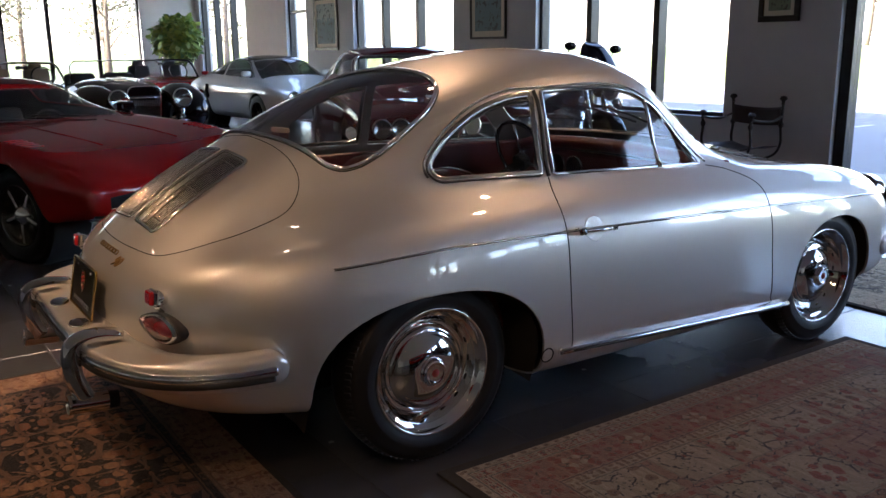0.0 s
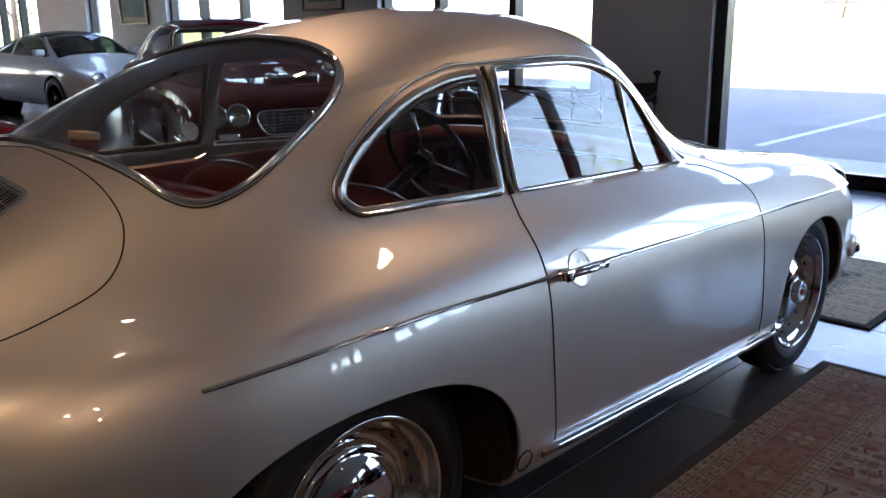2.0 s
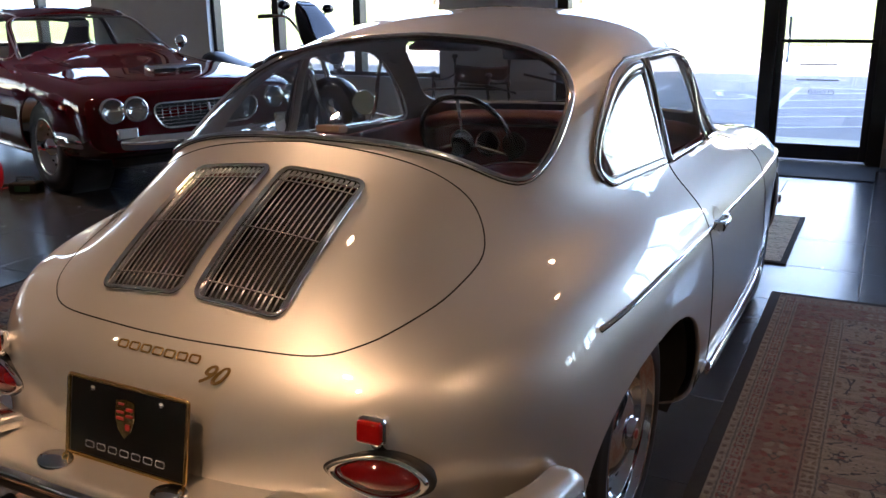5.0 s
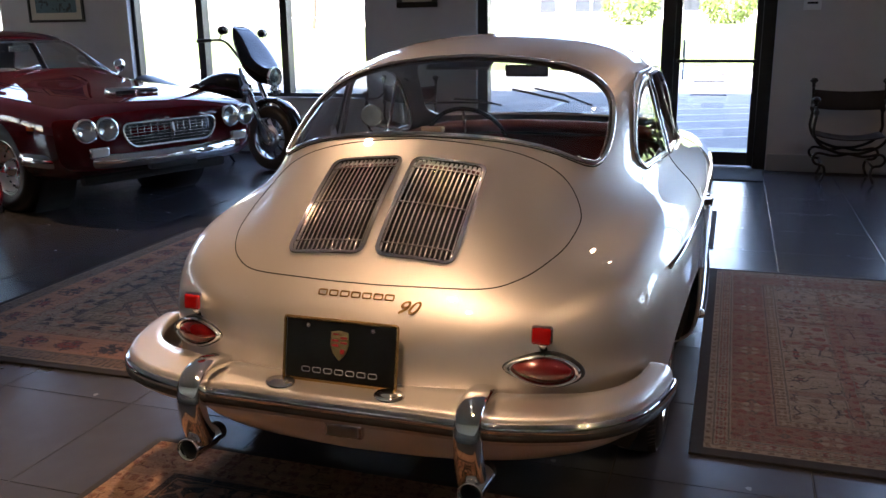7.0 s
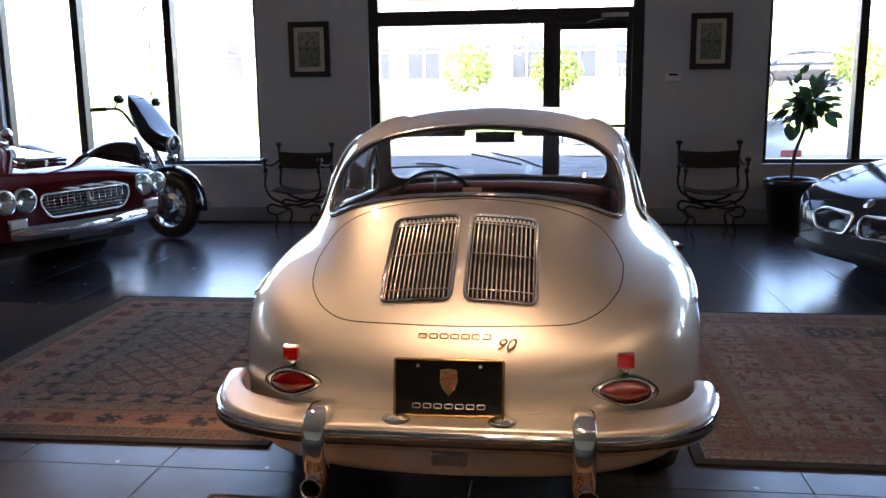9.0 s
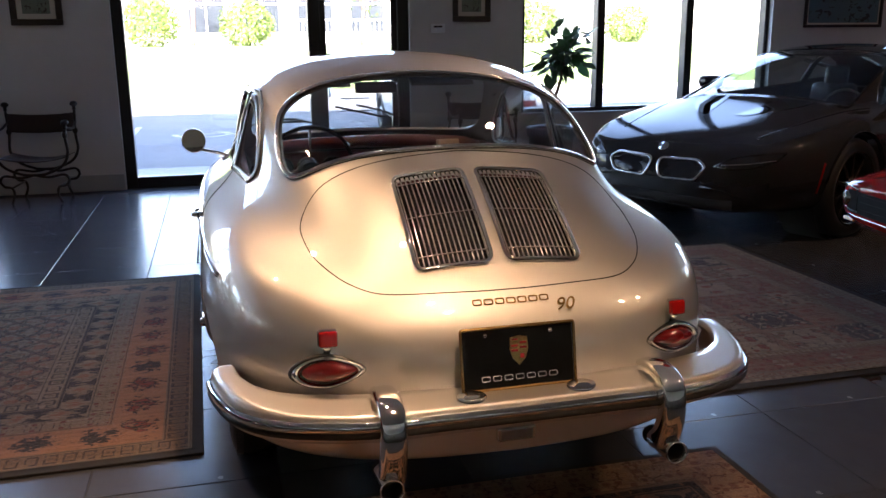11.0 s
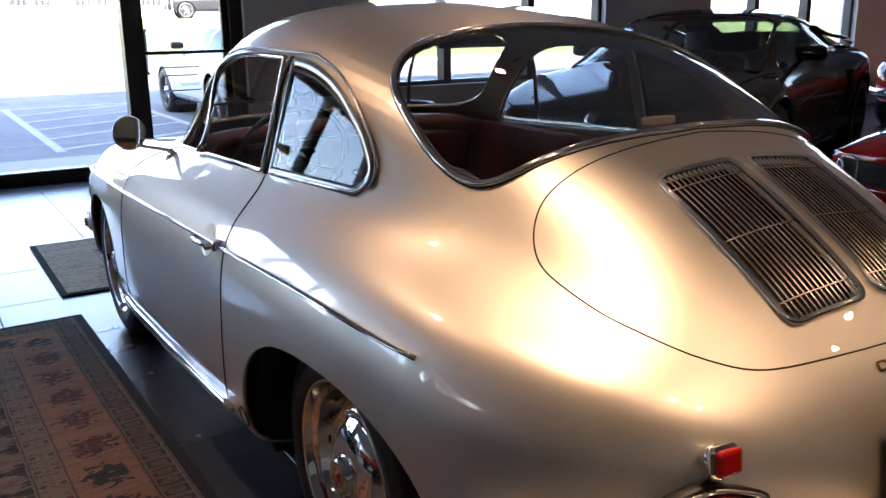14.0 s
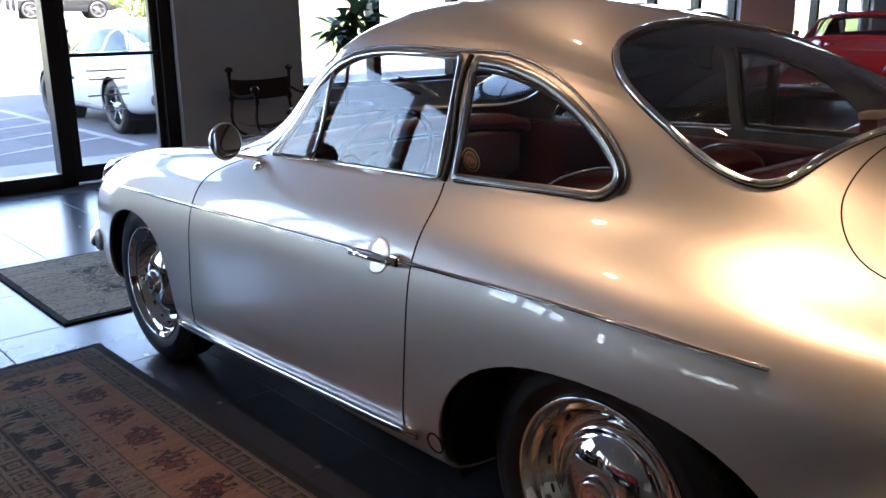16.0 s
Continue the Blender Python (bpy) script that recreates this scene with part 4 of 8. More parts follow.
for x in (-0.05, 0.02, 0.09, 0.2):
    part("knob", lathed([(0.004, 0), (0.004, 0.02), (0.012, 0.022), (0.012, 0.032), (0, 0.036)], pose(x, 0.425, 0.72 + 0.04 * (x > 0.1), 90, 0, 0), 14), BLACKP, dash)
mw = pose(-0.315, 0.22, 0.825, -65, 0, 0)
rim = part("steering_wheel", tubed([mw @ Vector((0.205 * math.cos(a * math.pi / 24), 0.205 * math.sin(a * math.pi / 24), 0)) for a in range(48)], 0.0105, 10, True), BLACKP, coupe, "thin black steering wheel")
for a in (20, 160, 270):
    part("spoke", tubed([mw @ Vector((0.03 * math.cos(radians(a)), 0.03 * math.sin(radians(a)), -0.02)), mw @ Vector((0.20 * math.cos(radians(a)), 0.20 * math.sin(radians(a)), 0))], 0.007, 8), STEEL, rim)
part("horn_button", lathed([(0.045, -0.05), (0.045, -0.015), (0.03, 0.0), (0, 0.004)], mw, 24), BLACKP, rim)
part("steering_column", tubed([mw @ Vector((0, 0, -0.04)), mw @ Vector((0, 0, -0.34))], 0.022, 12), BLACKP, rim)
part("inside_mirror", boxed(-0.10, 0.10, -0.008, 0.008, -0.027, 0.027, 0.007, m=pose(0.0, 0.10, 1.19, 10)), BLACKP, coupe)
part("mirror_stem", tubed([(0, 0.11, 1.20), (0, 0.12, 1.26)], 0.006, 8), CHROME, coupe)
for x in (-0.29, 0.29):
    part("sun_visor", boxed(-0.15, 0.15, -0.06, 0.06, -0.008, 0.008, 0.006, m=pose(x, 0.02, 1.225, 18)), LINING, coupe)


def scr(x, z, lift=0.012):
    p, n, _, _ = skin.ray_cast(Vector((x, 3, z)), Vector((0, -1, 0)))
    return p + n * lift


for pivot, knee, b0, b1 in (((0.235, 0.985), (-0.04, 1.072), (-0.15, 1.075), (0.12, 1.008)), ((-0.235, 0.975), (-0.46, 1.012), (-0.58, 1.006), (-0.31, 0.998))):
    ar = part("wiper", tubed([scr(*pivot), scr((pivot[0] + knee[0]) / 2, (pivot[1] + knee[1]) / 2 + 0.006, 0.022), scr(*knee, 0.018)], 0.0055, 6), BLACKP, coupe)
    part("wiper_blade", tubed([scr(b0[0] + (b1[0] - b0[0]) * k / 8, b0[1] + (b1[1] - b0[1]) * k / 8, 0.008) for k in range(9)], 0.006, 6), RUBBER, ar)

# left wing mirror
b0 = on_side(0.336, 0.860, -1)
mc_ = Matrix.Translation((-0.85, 0.286, 0.951)) @ pose(0, 0, 0, 84, 0, 12)
wm = part("wing_mirror", lathed([(0.0, -0.030), (0.03, -0.026), (0.050, -0.012), (0.057, 0.004), (0.055, 0.010), (0.051, 0.010)], mc_, 36), CHROME, coupe, "round chrome wing mirror")
part("mirror_glass", lathed([(0.052, 0.009), (0, 0.0095)], mc_, 36), material("mirror_silver", (0.85, 0.85, 0.85), 0.01, 1.0), wm)
part("mirror_foot", tubed(bezier([b0 + Vector((0.006, 0, -0.008)), b0 + Vector((-0.010, -0.006, 0.018)), Vector((-0.842, 0.300, 0.912))], 5), 0.016, 12, taper=[1.9, 1.6, 1.2, 0.8, 0.6, 0.5, 0.45, 0.42, 0.4, 0.4, 0.4]), CHROME, wm)
# headlamps, indicators, bonnet handle, filler flap
for s in (1, -1):
    c, _n, _i, _d = skin.ray_cast(Vector((0.60 * s, 4, 0.63)), Vector((0, -1, 0)))
    c = c + Vector((0, -0.035, -0.01))
    m = look(c, c + Vector((-0.12 * s, -1, 0.28)))
    hl = part("headlamp", lathed([(0.088, -0.05), (0.098, 0.0), (0.096, 0.010), (0.088, 0.012), (0.086, 0.004)], m, 40), CHROME, coupe)
    part("headlamp_lens", lathed([(0.088, 0.006), (0.06, 0.018), (0, 0.026)], m, 40), CARGLASS, hl)
    part("headlamp_bowl", lathed([(0.086, 0.0), (0.05, -0.03), (0, -0.04)], m, 32), STEEL, hl)
    c = Vector((0.65 * s, 1.79, 0.50))
    part("front_indicator", lathed([(0.042, -0.03), (0.040, 0.0), (0.030, 0.025), (0, 0.042)], look(c, c + Vector((-0.3 * s, -1, 0.1))), 28), STEEL, coupe)
flap = oval([(0.54, 1.02), (0.60, 0.93), (0.63, 1.02), (0.62, 1.13), (0.58, 1.16), (0.55, 1.12)], 5)
part("filler_flap_gap", tubed([on_top(x, y, 0.0) for x, y in flap], 0.0025, 6, True), GAP, coupe)
part("bonnet_handle", tubed([on_top(0, y, 0.012) for y in (1.42, 1.5, 1.58, 1.63)], 0.010, 10, taper=[0.5, 1, 1.2, 0.7]), CHROME, coupe)

# small box on the parcel shelf
box_m = pose(-0.002, -1.222, 1.030, -6, 0, 4)
shelf_box = thing("tissue_box", "small red box with a beige lid on the parcel shelf", "box", box_m)
part("case", boxed(-0.031, 0.031, -0.020, 0.020, 0, 0.036, 0.003), RED_LEATHER, shelf_box)
part("lid", boxed(-0.034, 0.034, -0.023, 0.023, 0.036, 0.054, 0.004), material("beige_card", (0.50, 0.36, 0.28), 0.7), shelf_box, "beige lid")

# ---- ceiling spotlights ----
LAMP_GLOW = bpy.data.materials.new("lamp_lens")
LAMP_GLOW.use_nodes = True
_e = LAMP_GLOW.node_tree.nodes.new("ShaderNodeEmission")
_e.inputs[0].default_value, _e.inputs[1].default_value = (1.0, 0.74, 0.45, 1), 6.0
LAMP_GLOW.node_tree.links.new(_e.outputs[0], LAMP_GLOW.node_tree.nodes["Material Output"].inputs[0])
WARM = (1.0, 0.64, 0.32)
SPOTS = [(-0.32, -1.36, (-1.0, -1.68, 0.60), 23, 38), (0.0, -2.90, (0.0, -2.14, 0.4), 12, 35), (0.25, -3.45, (0.0, -2.0, 0.5), 5, 60), (2.9, -3.4, (1.2, -1.2, 0.6), 3, 60), (3.2, -2.9, (1.2, -1.0, 0.6), 2, 60),
         (-3.6, -3.6, (-3.2, -1.4, 0.5), 0.5, 60), (1.2, 0.6, (0.4, 0.2, 0.8), 3, 70), (-1.6, 0.2, (-0.6, -0.6, 0.9), 6, 70), (-5.0, 1.0, (-4.4, 1.9, 0.5), 10, 80), (4.2, 0.0, (3.8, 1.4, 0.5), 4, 80), (4.6, -3.4, (3.6, -1.2, 0.5), 4, 80), (-9.0, -1.0, (-8.6, 0.3, 0.5), 10, 90), (9.0, 0.6, (9.4, 2.4, 0.5), 9, 90)]
for i, (x, y, aim, watt, cone) in enumerate(SPOTS):
    eye = Vector((x, y, CEIL_Z - 0.16))
    m = look(eye, aim)
    fx = thing("ceiling_spotlight", "small black ceiling spotlight with warm lamp", "spotlight", m, "ceiling spotlights")
    part("housing", lathed([(0.0, 0.13), (0.04, 0.125), (0.052, 0.09), (0.055, 0.012), (0.050, 0.012), (0.046, 0.05)], None, 20), FRAME, fx)
    part("lamp_lens", lathed([(0.047, 0.045), (0.0, 0.045)], None, 20), LAMP_GLOW, fx)
    part("stem", tubed([(0, 0, 0.11), m.inverted() @ Vector((x, y, CEIL_Z))], 0.010, 8), FRAME, fx)
    l = new("spot_beam", bpy.data.lights.new("spot_beam", "SPOT"))
    l.data.energy, l.data.color, l.data.spot_size, l.data.spot_blend, l.data.shadow_soft_size = watt, WARM, radians(cone), 0.8, 0.04
    l.matrix_world = look(eye + (Vector(aim) - eye).normalized() * 0.02, aim)

# ---- the other cars ----
def at(x, y, heading):
    """A pose on the floor; heading is the way the nose points, in degrees from +y."""
    return pose(x, y, 0, 0, 0, heading)


def lofted_car(name, label, paint, m, stations, arches, side_windows, screen, rear, wheel_r=0.33, lining=None, pane=None, screen_pane=None):
    """Body, glass and wheel wells from sections (y, half width, low, fender z, belt x, belt z, roof x, top)."""
    car = thing(name, label, "car", m)
    cage = []
    for y, w, lo, fz, bx, bz, rx, top in stations:
        cage.append([(0, y, lo), (w * 0.6, y, lo), (w * 0.95, y, lo + 0.01), (w, y, lo + 0.35 * (fz - lo)), (w * 1.01, y, lo + 0.72 * (fz - lo)), (w * 0.98, y, fz),
                     (bx, y, bz), ((bx + rx) / 2 + 0.015, y, bz + (top - bz) * 0.48), (rx, y, bz + (top - bz) * 0.88), (rx * 0.55, y, bz + (top - bz) * 0.98), (0, y, top)])
    hull = loft(cage, 4, 4)
    skin = BVHTree.FromBMesh(hull)
    dark = GAP if lining is None else lining
    pane = pane or CARGLASS
    for s in (1, -1):
        on = (lambda c: c.x > 0.3) if s > 0 else (lambda c: c.x < -0.3)
        for y, z, r in arches:
            ring = [(y + r * math.cos(math.pi * k / 14), z + r * math.sin(math.pi * k / 14)) for k in range(15)]
            bmesh.ops.delete(hull, geom=cut(hull, [(ring[0][0], 0.0)] + ring + [(ring[-1][0], 0.0)], (1, 2), on), context="FACES")
            part("wheel_well", lathed([(0, -0.28), (r + 0.01, -0.28), (r + 0.01, 0.0)], pose((stations[len(stations) // 2][1] - 0.10) * s, y, z, 0, 90 * s, 0), 28), GAP, car)
        for w in side_windows:
            part("side_window", take(hull, cut(hull, rounded(w, 0.03, 3), (1, 2), on)), pane, car)
    for name_, o, test in (("windscreen", screen, lambda c: c.y > 0), ("rear_window", rear, lambda c: c.y < 0)):
        if o:
            part(name_, take(hull, cut(hull, rounded(o, 0.06, 3), (0, 1), lambda c, t=test: c.z > 0.7 and t(c))), (screen_pane or CARGLASS) if name_ == "windscreen" else pane, car)
    body = part("body", hull, [paint, dark], car)
    sh = body.modifiers.new("sheet", "SOLIDIFY")
    sh.thickness, sh.offset, sh.material_offset, sh.material_offset_rim = 0.015, -1, 1, 0
    return car, skin


def probe(skin, o, d, lift=0.0):
    p, n, _, _ = skin.ray_cast(Vector(o), Vector(d))
    return p + n * lift if p else Vector(o)


def from_top(skin, x, y, lift=0.0):
    return probe(skin, (x, y, 3), (0, 0, -1), lift)


def from_front(skin, x, z, lift=0.0):
    return probe(skin, (x, 6, z), (0, -1, 0), lift)


def from_side(skin, y, z, s, lift=0.0):
    return probe(skin, (3 * s, y, z), (-s, 0, 0), lift)


def trim_line(car, name, pts, r, mat, closed=False, flat=1.0):
    return part(name, tubed(pts, r, 6, closed, flat=flat), mat, car)


def plain_wheel(car, x, y, s, r, width, rim_mat, spokes=0, rim_r=0.66, cap=True):
    m = pose(x * s, y, r, 0, 90 * s, 0)
    h = width / 2
    q = r * rim_r
    w = part("wheel", lathed([(q * 0.9, -h), (q, h * 0.9), (q * 0.97, h), (q * 0.90, h * 0.8), (q * 0.86, h * 0.15), (0.0, h * 0.1)], m, 32), rim_mat if not spokes else BLACKP, car)
    part("tyre", lathed([(q * 0.95, -h), (r * 0.93, -h), (r, -h * 0.6), (r, h * 0.6), (r * 0.94, h), (q * 1.04, h), (q * 0.97, h * 0.9)], m, 36), RUBBER, w)
    for k in range(spokes):
        a = 360 / spokes * k
        bm = bmesh.new()
        box(bm, 0.0, q * 0.95, -q * 0.055, q * 0.055, h * 0.35, h * 0.75, 0.004, m=m @ pose(0, 0, 0, 0, 0, a))
        part("spoke", bm, rim_mat, w)
    if cap:
        part("hub", lathed([(q * 0.35, h * 0.1), (q * 0.30, h * 0.75), (q * 0.12, h * 1.0), (0, h * 1.02)], m, 24), rim_mat, w)
    return w


def cabin(car, y0, y1, seat_mat, w=0.55, dash_y=None, z=0.32):
    part("cabin_floor", boxed(-w, w, y0, y1, z - 0.05, z), CARPET, car)
    for s in (1, -1):
        st = smooth(part("seat", boxed(0.12 * s if s > 0 else -0.56, 0.56 if s > 0 else -0.12, y0 + 0.25, y0 + 0.75, z, z + 0.18, 0.05), seat_mat, car))
        smooth(part("seat_back", boxed(-0.21, 0.21, -0.06, 0.06, 0, 0.58, 0.05, m=pose(0.34 * s, y0 + 0.22, z + 0.08, 15)), seat_mat, st))
    d = dash_y if dash_y else y1 - 0.15
    smooth(part("dashboard", boxed(-w, w, d, d + 0.22, z + 0.25, z + 0.52, 0.06), BLACKP, car))
    part("steering_wheel", tubed([pose(-0.34, d - 0.10, z + 0.48, -65) @ Vector((0.18 * math.cos(a * math.pi / 12), 0.18 * math.sin(a * math.pi / 12), 0)) for a in range(24)], 0.012, 6, True), BLACKP, car)


BOWL = mottle(material("lamp_reflector", (0.70, 0.70, 0.68), 0.16, 1.0), 60, 0.15)


def round_lamp(car, name, c, aim, r, glass_mat=None):
    m = look(Vector(c), Vector(c) - Vector(aim))
    l = part(name, lathed([(r, -0.05), (r * 1.1, 0.0), (r * 1.08, 0.012), (r * 0.95, 0.012)], m, 28), CHROME, car)
    part("lens", lathed([(r * 0.96, 0.008), (r * 0.7, 0.018), (0, 0.026)], m, 28), CARGLASS, l)
    part("bowl", lathed([(r * 0.94, 0.006), (r * 0.7, -0.012), (r * 0.3, -0.024), (0, -0.026)], m, 24), BOWL, l)
    return l


BLACK_LEATHER = material("black_leather", (0.015, 0.014, 0.014), 0.45)
TAN_LEATHER = mottle(material("tan_leather", (0.30, 0.19, 0.11), 0.5), 9, 0.1)
AMBER = material("amber_lens", (0.55, 0.13, 0.01), 0.15, 0.0, 1.0)

# maroon grand tourer
car, sk = lofted_car("grand_tourer", "maroon classic grand tourer with chrome bumper and four headlamps", MAROON, at(-5.53, 2.70, -109) @ Matrix.Scale(1.06, 4),
    [(-2.22, 0.25, 0.45, 0.60, 0.18, 0.66, 0.1, 0.68), (-2.16, 0.66, 0.34, 0.74, 0.55, 0.79, 0.35, 0.82), (-1.7, 0.79, 0.25, 0.85, 0.67, 0.88, 0.48, 0.93), (-1.3, 0.82, 0.22, 0.88, 0.68, 0.92, 0.53, 1.14),
     (-0.78, 0.83, 0.20, 0.88, 0.69, 0.93, 0.56, 1.31), (-0.3, 0.83, 0.20, 0.88, 0.69, 0.93, 0.57, 1.34), (0.15, 0.83, 0.20, 0.87, 0.69, 0.92, 0.56, 1.29), (0.66, 0.83, 0.20, 0.855, 0.69, 0.885, 0.48, 0.955),
     (1.15, 0.84, 0.22, 0.845, 0.68, 0.865, 0.40, 0.905), (1.7, 0.84, 0.24, 0.815, 0.66, 0.83, 0.38, 0.87), (2.05, 0.83, 0.28, 0.78, 0.65, 0.79, 0.37, 0.83), (2.20, 0.81, 0.33, 0.745, 0.63, 0.755, 0.36, 0.79), (2.26, 0.76, 0.36, 0.71, 0.60, 0.72, 0.34, 0.745), (2.275, 0.70, 0.40, 0.67, 0.52, 0.68, 0.28, 0.70), (2.28, 0.4, 0.45, 0.60, 0.3, 0.61, 0.15, 0.62)],
    [(-1.2, 0.33, 0.36), (1.33, 0.33, 0.37)], [[(-0.62, 0.94), (0.44, 0.93), (0.12, 1.19), (-0.02, 1.24), (-0.62, 1.26)], [(-1.22, 0.95), (-0.70, 0.94), (-0.70, 1.26), (-0.92, 1.20)]],
    [(-0.64, 0.64), (0.64, 0.64), (0.53, 0.12), (-0.53, 0.12)], [(-0.55, -1.65), (0.55, -1.65), (0.45, -1.1), (-0.45, -1.1)])
tourer = car
cabin(tourer, -1.05, 0.6, TAN_LEATHER)
for s in (1, -1):
    for y in (-1.2, 1.33):
        w = plain_wheel(tourer, 0.70, y, s, 0.33, 0.18, CHROME, 0, 0.64)
        for k in range(18):
            a = 2 * math.pi * k / 18
            part("slot", lathed([(0.010, -0.002), (0.009, 0.004), (0, 0.005)], pose(0.70 * s, y, 0.33, 0, 90 * s, 0) @ Matrix.Translation((0.15 * math.cos(a), 0.15 * math.sin(a), 0.018)), 8), GAP, w)
    for x, z in ((0.685, 0.655), (0.53, 0.655)):
        c = from_front(sk, x * s, z)
        round_lamp(tourer, "headlamp", c + Vector((0, 0.03, 0)), (0.02 * s, 1, 0.06), 0.076)
    c = from_front(sk, 0.60 * s, 0.50)
    fl = smooth(part("fog_lamp", boxed(-0.075, 0.075, -0.03, 0.035, -0.038, 0.038, 0.012, m=Matrix.Translation(c)), CHROME, tourer))
    part("fog_lens", boxed(-0.062, 0.062, 0.03, 0.042, -0.028, 0.028, 0.006, m=Matrix.Translation(c)), material("frosted_lens", (0.55, 0.55, 0.52), 0.2) if s > 0 else bpy.data.materials["frosted_lens"], fl)
    part("side_indicator", boxed(-0.006, 0.012, -0.035, 0.035, -0.014, 0.014, 0.004, m=Matrix.Translation(from_side(sk, 1.86, 0.66, s))), AMBER, tourer)
    trim_line(tourer, "window_trim", [from_side(sk, p[0], p[1], s, 0.004) for p in bezier([(-1.27, 0.95, 0), (-0.95, 1.21, 0), (-0.57, 1.275, 0), (0.0, 1.25, 0), (0.18, 1.17, 0), (0.50, 0.93, 0), (-0.08, 0.935, 0), (-0.78, 0.94, 0)], 5, True)], 0.008, CHROME, True)
    trim_line(tourer, "sill_trim", [from_side(sk, -0.75 + 0.16 * k, 0.27, s, 0.008) for k in range(12)], 0.018, CHROME)
    trim_line(tourer, "door_gap", [from_side(sk, y, z, s) for y, z in ((0.46, 0.90), (0.52, 0.75), (0.52, 0.40), (0.46, 0.30), (-0.45, 0.30), (-0.60, 0.42), (-0.64, 0.7), (-0.62, 0.92))], 0.003, GAP)
    hd = from_side(sk, -0.30, 0.80, s)
    part("door_handle", tubed([hd + Vector((0.005 * s, -0.08, 0)), hd + Vector((0.03 * s, -0.05, 0)), hd + Vector((0.03 * s, 0.06, 0)), hd + Vector((0.005 * s, 0.09, 0))], 0.009, 8), CHROME, tourer)
    b = from_side(sk, 0.46, 0.88, s)
    mr = part("door_mirror", lathed([(0, -0.03), (0.04, -0.022), (0.056, 0.0), (0.055, 0.012), (0.0, 0.013)], Matrix.Translation(b + Vector((0.05 * s, 0, 0.12))) @ pose(0, 0, 0, 90, 0, 0), 20), CHROME, tourer)
    part("mirror_stem", tubed([b, b + Vector((0.03 * s, 0, 0.08))], 0.012, 8), CHROME, mr)
    part("wing_vent", boxed(-0.006, 0.010, -0.16, 0.16, -0.05, 0.05, 0.008, m=Matrix.Translation(from_side(sk, 0.78, 0.55, s))), GAP, tourer)
grl = rounded([(-0.385, 0.672), (0.385, 0.672), (0.40, 0.60), (0.33, 0.505), (-0.33, 0.505), (-0.40, 0.60)], [0.05, 0.05, 0.05, 0.06, 0.06, 0.05], 5)
g = trim_line(tourer, "grille", [from_front(sk, x, z, 0.008) for x, z in grl], 0.010, CHROME, True)
bm = bmesh.new()
bm.faces.new([bm.verts.new(from_front(sk, x, z, 0.002)) for x, z in grl])
part("grille_backing", bm, GAP, g)
for k in range(8):
    z = 0.515 + 0.022 * k
    hw = 0.31 + 0.075 * min(1.0, (z - 0.50) / 0.08)
    part("grille_bar", tubed([from_front(sk, -hw + 2 * hw * j / 8, z, 0.010) for j in range(9)], 0.0022, 6), STEEL, g)
for k in range(-6, 7):
    x = 0.056 * k
    part("grille_rod", tubed([from_front(sk, x, 0.51, 0.006), from_front(sk, x, 0.68, 0.006)], 0.0028, 6), CHROME, g)
part("grille_emblem", tubed([from_front(sk, 0, 0.545, 0.03), from_front(sk, 0, 0.60, 0.03), from_front(sk, 0, 0.655, 0.028)], 0.012, 8, taper=[0.6, 1.2, 0.7]), CHROME, g)
line = bezier([(-0.84, 1.72, 0.44), (-0.80, 2.02, 0.44), (-0.60, 2.26, 0.435), (-0.3, 2.34, 0.43), (0, 2.36, 0.43), (0.3, 2.34, 0.43), (0.60, 2.26, 0.435), (0.80, 2.02, 0.44), (0.84, 1.72, 0.44)], 6)
fb = part("front_bumper", tubed(line, 0.034, 14, up=(0, 0, 1), flat=1.5), CHROME, tourer, "chrome front bumper")
part("number_plate_bracket", boxed(-0.20, 0.20, 2.24, 2.30, 0.33, 0.40, 0.01), BLACK, fb)
part("valance", boxed(-0.62, 0.62, 2.02, 2.10, 0.24, 0.40, 0.03), GAP, tourer)
m = Matrix.Translation(from_top(sk, 0, 1.84)) @ pose(0, 0, 0, -6)
sc = smooth(part("bonnet_scoop", boxed(-0.20, 0.20, -0.07, 0.055, -0.02, 0.040, 0.016, m=m), CHROME, tourer))
for s in (1, -1):
    part("scoop_mouth", boxed(0.015 if s > 0 else -0.18, 0.18 if s > 0 else -0.015, 0.045, 0.058, 0.004, 0.028, 0.003, m=m), GAP, sc)
    part("wiper", tubed([from_top(sk, 0.40 * s - 0.1, 0.70, 0.02), from_top(sk, 0.20 * s - 0.15, 0.62, 0.02), from_top(sk, 0.0 * s - 0.12 + 0.2 * s, 0.58, 0.012)], 0.005, 6), STEEL, tourer)
trim_line(tourer, "windscreen_trim", [from_top(sk, p[0], p[1], 0.004) for p in rounded([(-0.66, 0.66), (0.66, 0.66), (0.55, 0.11), (-0.55, 0.11)], 0.07, 4)], 0.010, CHROME, True)
trim_line(tourer, "bonnet_gap", [from_top(sk, x, y) for x, y in ((-0.52, 0.76), (-0.50, 1.4), (-0.44, 1.9), (-0.3, 2.1), (0.3, 2.1), (0.44, 1.9), (0.50, 1.4), (0.52, 0.76))], 0.003, GAP)
part("inside_mirror", boxed(-0.09, 0.09, -0.008, 0.008, -0.025, 0.025, 0.006, m=pose(0, 0.22, 1.17)), STEEL, tourer)

